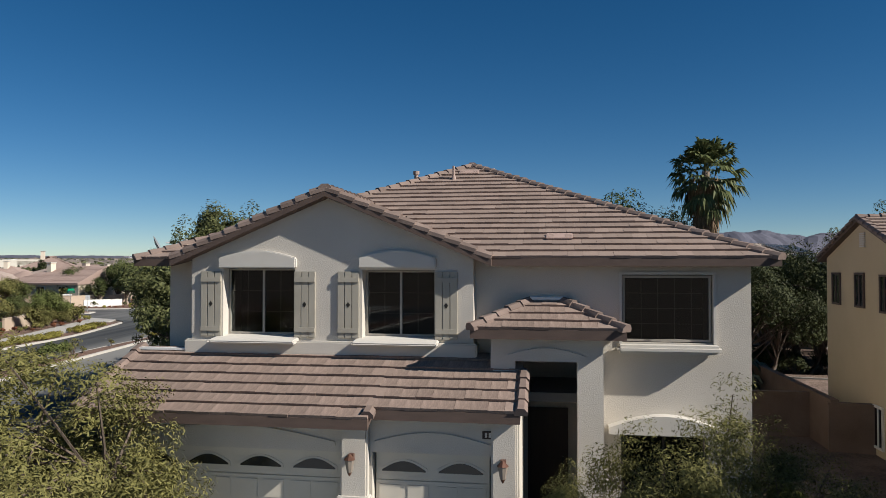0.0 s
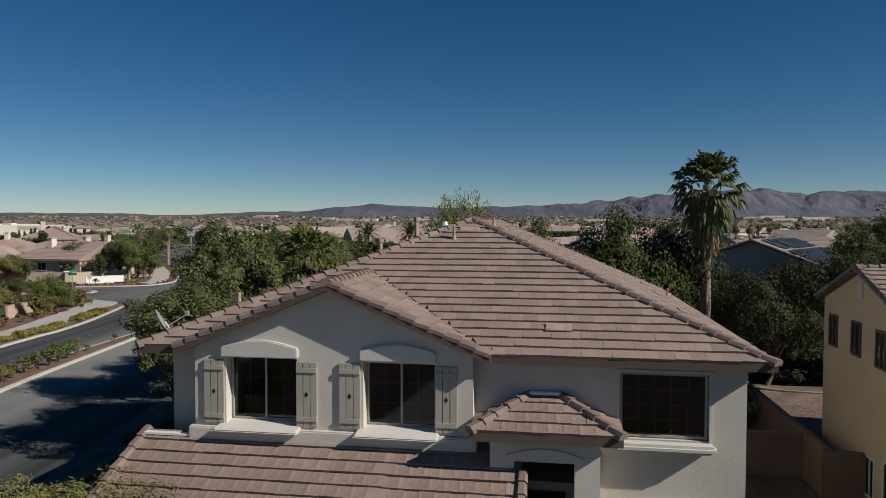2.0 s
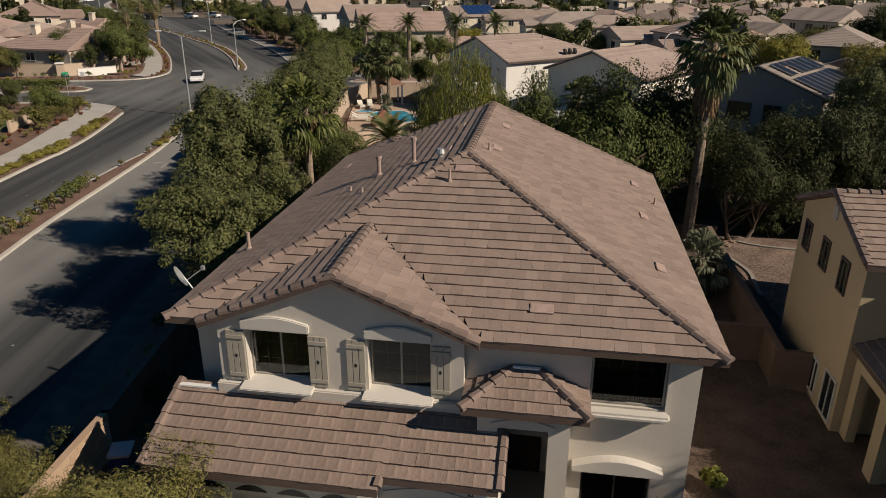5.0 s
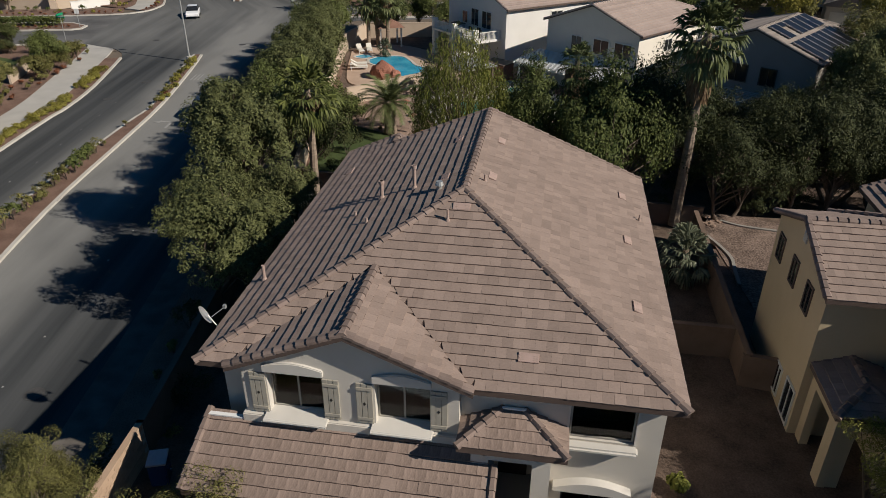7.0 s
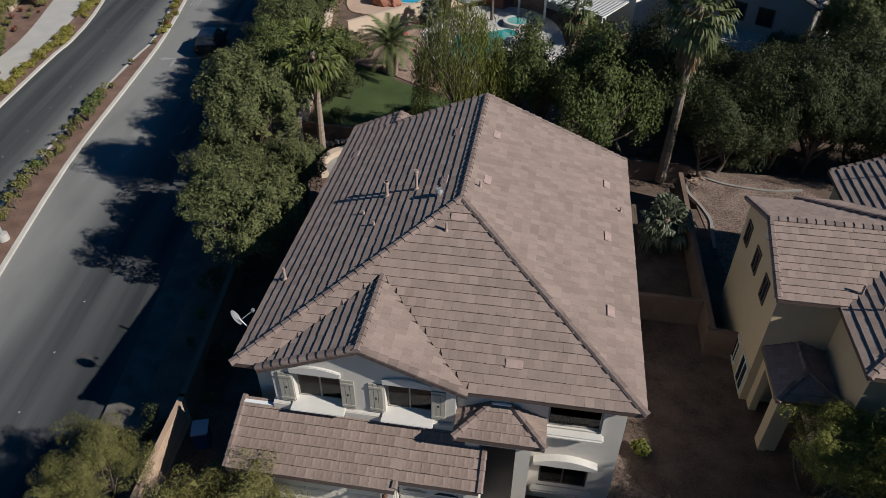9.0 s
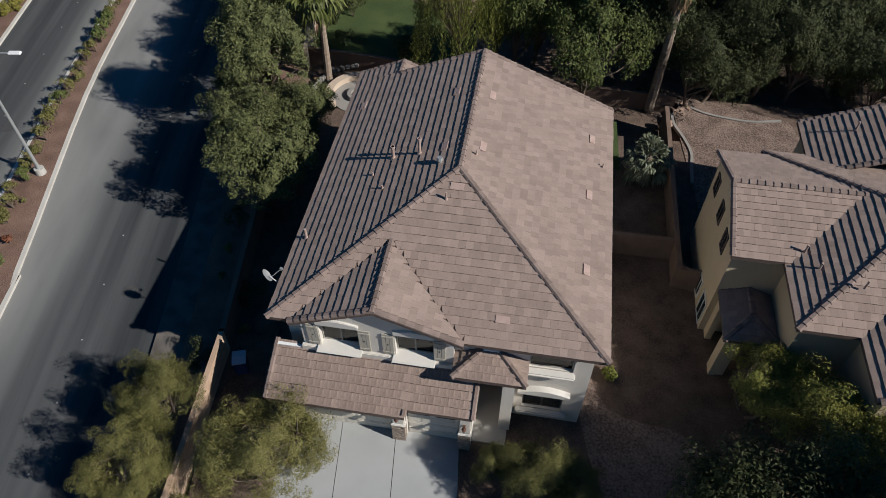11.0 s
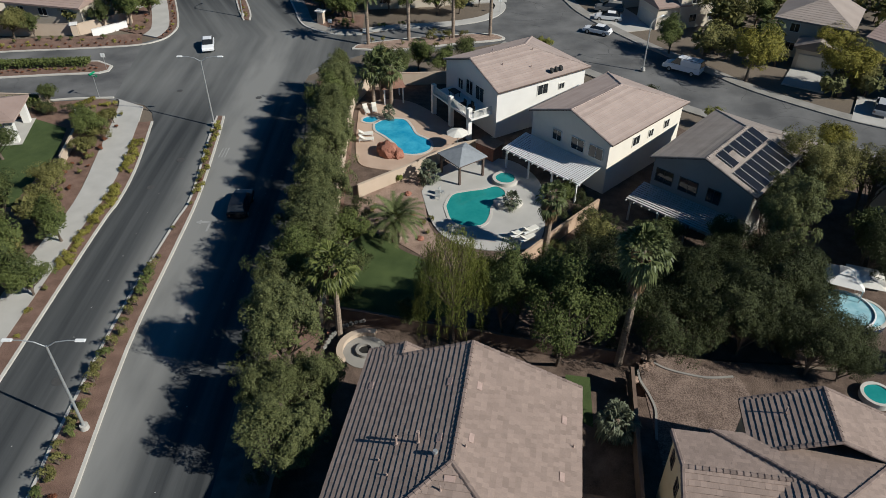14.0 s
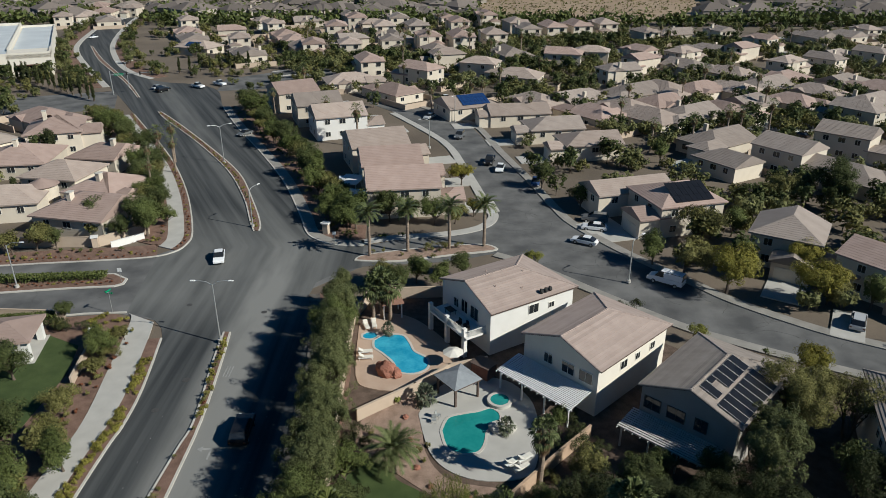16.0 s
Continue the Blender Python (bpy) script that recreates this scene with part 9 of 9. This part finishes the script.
# ---- vehicles ----
def car(x, y, turn, paint_mat, label, kind="car", z=0.0):
    """A car on its wheels, nose towards local +y: shell, glasshouse, wheels, lamps."""
    L2, W2, H = {"car": (2.25, 0.88, 1.42), "suv": (2.4, 0.96, 1.75), "van": (2.7, 1.0, 2.1), "truck": (2.8, 0.98, 1.85)}[kind]
    top = thing({"car": "car", "suv": "sport_utility_vehicle", "van": "van", "truck": "pickup_truck"}[kind], pose(x, y, z, 0, 0, turn), label, {"car": "car", "suv": "car", "van": "van", "truck": "pickup truck"}[kind], "parked and passing vehicles")
    side = {"car": [(-L2, 0.35), (-L2, 0.85), (-L2 + 0.25, 0.95), (L2 - 1.25, 0.95), (L2 - 0.25, 0.78), (L2, 0.6), (L2, 0.35)],
            "suv": [(-L2, 0.42), (-L2, 1.05), (-L2 + 0.1, 1.1), (L2 - 1.2, 1.1), (L2 - 0.25, 1.0), (L2, 0.8), (L2, 0.42)],
            "van": [(-L2, 0.42), (-L2, 1.2), (L2 - 1.3, 1.2), (L2 - 0.5, 1.05), (L2, 0.8), (L2, 0.42)],
            "truck": [(-L2, 0.5), (-L2, 1.1), (L2 - 1.4, 1.1), (L2 - 0.2, 1.05), (L2, 0.9), (L2, 0.5)]}[kind]
    roofline = {"car": [(-L2 + 0.35, 0.95), (-1.2, H), (0.25, H), (1.15, 0.95)], "suv": [(-L2 + 0.08, 1.1), (-L2 + 0.4, H), (0.35, H), (1.2, 1.1)],
                "van": [(-L2, 1.2), (-L2 + 0.05, H), (0.8, H), (1.6, 1.2)], "truck": [(-0.7, 1.1), (-0.5, H), (0.5, H), (1.3, 1.1)]}[kind]

    def loft(prof, w0, w1):
        bm = bmesh.new()
        zs = [q[1] for q in prof]
        lo, hi = min(zs), max(zs)
        rows = [[bm.verts.new((s * (w0 + (w1 - w0) * (q[1] - lo) / (hi - lo)), q[0], q[1])) for q in prof] for s in (-1, 1)]
        n = len(prof)
        for i in range(n):
            bm.faces.new((rows[0][i], rows[0][(i + 1) % n], rows[1][(i + 1) % n], rows[1][i]))
        bm.faces.new(rows[0][::-1])
        bm.faces.new(rows[1])
        bmesh.ops.recalc_face_normals(bm, faces=bm.faces)
        bmesh.ops.bevel(bm, geom=bm.edges[:], offset=0.06, segments=2, affect="EDGES")
        return bm

    shell = part("body", loft(side, W2, W2 * 0.97), paint_mat, top)
    part("glasshouse", loft(roofline, W2 * 0.93, W2 * 0.74), glass_dark, top)
    part("roof", one_box(-W2 * 0.72, W2 * 0.72, roofline[1][0] + 0.05, roofline[2][0] - 0.05, H - 0.05, H + 0.02, bevel=0.03), paint_mat, top)
    if kind == "van":
        part("panel", one_box(-W2 * 0.93, W2 * 0.93, -L2 + 0.06, 0.2, 1.15, H - 0.08, bevel=0.05), paint_mat, top)
        for yy in (-2.0, -1.2, -0.4):
            part("roof_bar", one_box(-0.8, 0.8, yy - 0.03, yy + 0.03, H + 0.06, H + 0.12), steel, top)
    for sx in (-1, 1):
        for sy in (-L2 * 0.62, L2 * 0.6):
            bm = bmesh.new()
            tube(bm, (sx * (W2 - 0.2), sy, 0.34), (sx * (W2 + 0.01), sy, 0.34), 0.34, None, 18)
            w = part("wheel", bm, black_metal, top, "black tyre")
            bm = bmesh.new()
            tube(bm, (sx * (W2 + 0.0), sy, 0.34), (sx * (W2 + 0.02), sy, 0.34), 0.2, None, 14)
            part("rim", bm, steel, w)
        part("headlight", one_box(sx * W2 * 0.72 - 0.16, sx * W2 * 0.72 + 0.16, L2 - 0.06, L2 + 0.01, side[-2][1] - 0.1, side[-2][1] + 0.05), white_metal, top)
        part("tail_light", one_box(sx * W2 * 0.8 - 0.12, sx * W2 * 0.8 + 0.12, -L2 - 0.01, -L2 + 0.05, 0.7, 0.88), copper, top)
    return top


def gloss(name, c):
    return surf(name, c, tuple(min(1, v * 1.1) for v in c), 1, 0.25, 0, 10, spec=0.6)


white_car, black_car, grey_car, silver_car, red_car, blue_car = gloss("white_paint", (0.72, 0.72, 0.72)), gloss("black_paint", (0.012, 0.012, 0.013)), gloss("grey_paint", (0.12, 0.125, 0.13)), gloss("silver_paint", (0.4, 0.41, 0.42)), gloss("red_paint", (0.25, 0.03, 0.02)), gloss("blue_paint", (0.04, 0.07, 0.16))
car(-35.1, 103.0, 194, white_car, "white hatchback driving on the main road")
car(-20.3, 60.0, 2, black_car, "black sport utility vehicle driving past the street trees", "suv")
car(24.6, 109.6, 60, white_car, "white hatchback parked at the kerb")
car(27.4, 115.6, 75, white_car, "white car parked on a driveway")
car(28.3, 119.6, 75, grey_car, "dark grey car parked on a driveway", "suv")
car(13.3, 149.3, 168, white_car, "white car parked at the kerb")
car(11.3, 154.7, 168, black_car, "black pickup parked at the kerb", "truck")
car(34.2, 95.0, 53, white_car, "white work van with a roof rack parked at the kerb", "van")
car(56.4, 82.6, 328, silver_car, "silver car parked on a driveway", "suv")
for x, y, t, m, k in ((-80.6, 237, 50, white_car, "truck"), (-74.5, 241, 50, white_car, "truck"), (-90, 231, 330, black_car, "suv"), (-167, 352, 150, white_car, "car"), (71.5, 177, 20, white_car, "suv"), (92, 177, 30, black_car, "car"), (1.8, 220, 210, white_car, "car"), (41.5, 140.5, 80, grey_car, "car"), (-93, 235, 330, silver_car, "car"), (-3, 196, 150, silver_car, "car"), (20, 140, 170, blue_car, "car"), (5, 176, 165, grey_car, "suv"), (-50, 178, 150, grey_car, "car"), (62, 77.5, 300, red_car, "car")):
    car(x, y, t, m, "distant " + {"truck": "pickup truck", "suv": "large car", "car": "small car"}[k] + " on a neighbourhood street", k)
slab("driveway", [(51.3, 79.9), (54.9, 77.9), (58.8, 84.9), (55.4, 87)], 0.0, 0.16, concrete, "pale concrete driveway", "driveway")
slab("driveway", [(24.6, 117.8), (26.6, 113.2), (33, 116.2), (31, 122)], 0.0, 0.16, concrete, "pale concrete driveway", "driveway")

# ---- rooftop solar panels on two houses ----
def array(home, w, e, y0, up, nx, ny, mat, label, size):
    """Panels lying on the slope of a roof block w wide with eaves at e, from y0 along the ridge and so far up the slope."""
    a = math.atan(0.4)
    ca, sa = math.cos(a), math.sin(a)
    base = Vector((w / 2 - up * ca, y0, e + up * sa)) + Vector((sa, 0, ca)) * 0.16
    lie = Matrix(((0, -ca, sa, base.x), (1, 0, 0, base.y), (0, sa, ca, base.z), (0, 0, 0, 1)))
    top = thing("solar_array", home @ Matrix.Scale(size, 4) @ lie, label, "solar panels")
    for i in range(nx):
        for j in range(ny):
            part("panel", one_box(i * 1.05, i * 1.05 + 1.0, j * 1.7, j * 1.7 + 1.66, 0, 0.05), mat, top)


array(SOLAR_HOME, 12.0, 5.6, 3.4, 0.9, 7, 3, solar, "black solar panel array on a tile roof", 1.0)
array(BLUE_HOME, 12.0, 3.5, 4.5, 1.0, 8, 3, solar_blue, "blue solar panel array on a tile roof", 1.0)
array(pose(-102, 308, 0, 0, 0, 250), 12.5, 3.1, -3.2, 1.2, 6, 2, solar_blue, "blue solar panel array on a far roof", 1.0)

# pale awnings in the side gardens by the curving road
for x, y, w in ((-16.6, 124.6, 3.6), (-18.4, 134.8, 3.4)):
    aw = thing("patio_awning", pose(x, y, 0, 0, 0, 8), "pale blue-white fabric awning on thin posts", "awning")
    part("canopy", one_box(-w / 2, w / 2, -2.6, 2.6, 2.6, 2.68, pose(0, 0, 0, 0, 4, 0)), surf("awning_cloth", (0.52, 0.58, 0.66), (0.62, 0.68, 0.75), 2, 0.8, 0.1, 20), aw)
    for px2 in (-w / 2 + 0.1, w / 2 - 0.1):
        for py2 in (-2.5, 2.5):
            part("post", one_box(px2 - 0.05, px2 + 0.05, py2 - 0.05, py2 + 0.05, 0, 2.62), white_metal, aw)

# round pool and square canopy beside the end house
tub = thing("round_pool", pose(34.0, 43.8, 0.15), "round above-ground pool with pale rippled water", "swimming pool")
ring("pool_wall", 2.3, 2.42, 0, 1.1, white_metal, tub, 0, 359.9)
ring("water", 0.01, 2.3, 0.5, 0.95, pool_pale, tub, 0, 359.9)
can = thing("garden_canopy", pose(34.9, 46.5, 0.15, 0, 0, -25), "white square garden canopy on thin posts", "canopy")
bm = bmesh.new()
for z0, z1, r0, r1 in ((2.2, 2.75, 1.5, 0.62), (2.85, 3.15, 0.66, 0.05)):
    lo = [bm.verts.new((x * r0, y * r0, z0)) for x, y in ((-1, -1), (1, -1), (1, 1), (-1, 1))]
    hi = [bm.verts.new((x * r1, y * r1, z1)) for x, y in ((-1, -1), (1, -1), (1, 1), (-1, 1))]
    for i in range(4):
        bm.faces.new((lo[i], lo[(i + 1) % 4], hi[(i + 1) % 4], hi[i]))
    bm.faces.new(hi)
part("canopy", bm, stucco_white, can)
for x in (-1.4, 1.4):
    for y in (-1.4, 1.4):
        part("post", one_box(x - 0.04, x + 0.04, y - 0.04, y + 0.04, 0, 2.25), white_metal, can)
spa = thing("spa_tub", pose(32.4, 34.6, 0.6), "small round garden spa with green water", "spa")
ring("rim", 0.95, 1.2, 0, 0.5, kerb_stone, spa, 0, 359.9)
ring("water", 0.01, 0.95, 0.1, 0.42, pool_teal, spa, 0, 359.9)

# tar-filled cracks in the streets
gen = np.random.default_rng(40)
bm = bmesh.new()
for i in range(48):
    t = gen.uniform(0, 1)
    if i < 42:
        x, y = np.interp(t, [0, 0.35, 0.6, 1], [52, 30, 16, 12]), np.interp(t, [0, 0.35, 0.6, 1], [77, 96, 113, 150])
    else:
        x, y = np.interp(t, [0, 1], [-44, -100]) , np.interp(t, [0, 1], [90, 80]) + gen.uniform(-3, 3)
    a = gen.uniform(0, math.pi)
    x, y = x + gen.uniform(-4, 4), y + gen.uniform(-3, 3)
    for k in range(int(gen.integers(4, 11))):
        nx2, ny2 = x + math.cos(a) * 0.9, y + math.sin(a) * 0.9
        w = 0.022
        prism(bm, [(x - math.sin(a) * w, y + math.cos(a) * w), (x + math.sin(a) * w, y - math.cos(a) * w), (nx2 + math.sin(a) * w, ny2 - math.cos(a) * w), (nx2 - math.sin(a) * w, ny2 + math.cos(a) * w)], -0.008, 0.0)
        x, y, a = nx2, ny2, a + gen.uniform(-0.5, 0.5)
tagged(part("tar_cracks", bm, iron), "thin dark tar-filled cracks across the streets", "road marking", "", "stuff")

# ---- shrubs ----
rg = random.Random(12)


def along(line, gap, lo, hi, kinds, y0=-1e9, y1=1e9, z=0.14, s0=0.7, s1=1.2):
    acc = 0.0
    for a, b in zip(line, line[1:]):
        d = math.dist(a, b)
        acc += d
        while acc > gap:
            acc -= gap
            t = 1 - acc / d if d else 0
            c = (a[0] + (b[0] - a[0]) * t, a[1] + (b[1] - a[1]) * t)
            n = offset([a, b], rg.uniform(lo, hi))
            q = (c[0] + n[0][0] - a[0], c[1] + n[0][1] - a[1])
            if y0 < q[1] < y1:
                put(rg.choice(kinds), q[0], q[1], rg.uniform(s0, s1), rg.uniform(0, 360), z)


along(MED_W, 1.25, 0.9, 1.3, ("s_olive", "s_green", "s_olive"), 26, 50, 0.15, 1.2, 1.7)
along(MED_W, 1.6, 0.8, 2.4, ("s_olive", "s_red", "s_green"), 12, 30, 0.15, 0.5, 1.25)
along(MED_W, 1.7, 1.4, 2.6, ("s_gold", "s_red", "s_olive"), 12, 24, 0.15, 0.6, 1.2)
along(MED_W, 4.5, 0.5, 1.0, ("s_olive", "s_red"), 50, 66, 0.15, 0.6, 0.9)
along(MED_W, 0.6, 0.35, 0.9, ("s_gold", "s_gold", "s_olive"), 62, 79, 0.15, 0.7, 1.0)
along(N_W, 1.3, 0.3, 1.0, ("s_olive", "s_red", "s_green", "s_gold"), 116, 200, 0.15, 0.5, 0.9)
along(WKERB, 0.42, -1.4, -0.6, ("s_gold",), 50, 64, 0.13, 0.8, 1.2)
along(WKERB, 0.42, -1.4, -0.6, ("s_gold",), 66.5, 74, 0.13, 0.8, 1.2)
along(WKERB, 3.0, -1.4, -0.6, ("s_olive", "s_gold", "s_red"), 30, 50, 0.13, 0.5, 0.9)
along(N5, 1.3, -1.2, -0.5, ("s_red", "s_gold", "s_red"), 107, 200, 0.13, 0.5, 0.8)
along(N5, 1.7, -7.5, -4.6, ("s_gold", "s_red", "s_olive", "s_green"), 107, 200, 0.13, 0.6, 1.2)
along(NS[:14], 0.9, -2.0, -0.5, ("s_red", "s_red", "s_gold"), 90, 106, 0.13, 0.5, 0.8)
along(NS[:14], 1.6, -4.5, -2.2, ("s_gold", "s_green", "s_olive"), 90, 106, 0.13, 0.7, 1.2)
along([(-64, 92.5), (-54.5, 93.6), (-48.3, 94.2)], 0.7, -0.9, 0.0, ("s_red", "s_red", "s_gold"), -1e9, 1e9, 0.16, 0.5, 0.8)
along(E1, 1.8, 2.4, 5.0, ("s_green", "s_olive", "s_big"), 10, 90, 0.17, 0.5, 1.0)
along(E2, 1.6, 2.8, 7, ("s_green", "s_olive", "s_bigo"), 108, 210, 0.14, 0.5, 1.0)
for k, n, (a, b, c, d) in (("s_gold", 26, (-46.8, -41.9, 79.5, 84.6)), ("s_bigo", 6, (-41.6, -39.6, 66, 80)), ("s_olive", 14, (-41.5, -39, 60, 82)), ("s_red", 10, (-41.5, -38.8, 55, 80)), ("s_olive", 8, (-12, 8, 103, 107)), ("s_bigo", 4, (-3, 5, 106, 107.5)), ("s_olive", 9, (-8, 0, 55, 60)), ("s_green", 10, (3, 11, 49, 52)), ("s_big", 9, (12, 17, 55, 63)),
                          ("s_big", 8, (16, 27, 50, 54)), ("s_bigo", 8, (9, 16, 48, 54)), ("s_big", 9, (-9.3, -7, 45, 60)), ("s_big", 14, (3, 32, 38.8, 42)), ("s_bigo", 10, (16, 34, 43, 50)), ("s_green", 8, (-16, -6, 109.8, 113)), ("s_green", 10, (30, 56, 66, 76))):
    for i in range(n):
        put(k, rg.uniform(a, b), rg.uniform(c, d), rg.uniform(0.6, 1.2), rg.uniform(0, 360), 0.15)
put("s_tuft", 8.2, 17.2, 0.9, 0, 0.62)
for i in range(22):
    put(rg.choice(("s_big", "s_bigo", "s_big")), rg.uniform(-63, -46.5), rg.uniform(80.2, 82.6), rg.uniform(0.6, 1.0), rg.uniform(0, 360), 0.12)
for x, y, s in ((-58, 78, 0.6), (-64, 80, 0.7), (-70, 79.5, 0.75), (-56, 72, 0.7), (-62, 73, 0.8), (-76, 82, 0.7)):
    put("mid_dark" if x < -60 else "mid_olive", x, y, s, rg.uniform(0, 360), 0.05)
put("s_tuft", -4.5, 65.2, 1.2, 0, 0.2)
# clipped hedges beside the side street
for pts, h in (([(-110, 87.6), (-66, 94.4), (-50, 96.0)], 1.1), ([(-110, 72.8), (-62, 82.0), (-50.5, 84.0)], 1.0)):
    gen = np.random.default_rng(8)
    P = []
    for a, b in zip(pts, pts[1:]):
        n = int(math.dist(a, b) * 300)
        t = gen.uniform(0, 1, n)
        o = gen.uniform(-0.8, 0.8, n)
        d = (Vector(b) - Vector(a)).normalized()
        zz = gen.uniform(0, 1, n) ** 0.4 * h
        P.append(np.stack([a[0] + (b[0] - a[0]) * t - d.y * o, a[1] + (b[1] - a[1]) * t + d.x * o, 0.15 + zz], 1))
    P = np.concatenate(P)
    v, f = leaves(gen, P, np.zeros_like(P), 0.24, 0.8)
    hd = thing("hedge", Matrix(), "long clipped green hedge beside the side street", "hedge")
    tagged(new("foliage", mesh_of("hedge_foliage", v, f, leaf_green)), kind="stuff").parent = hd

mass_of()
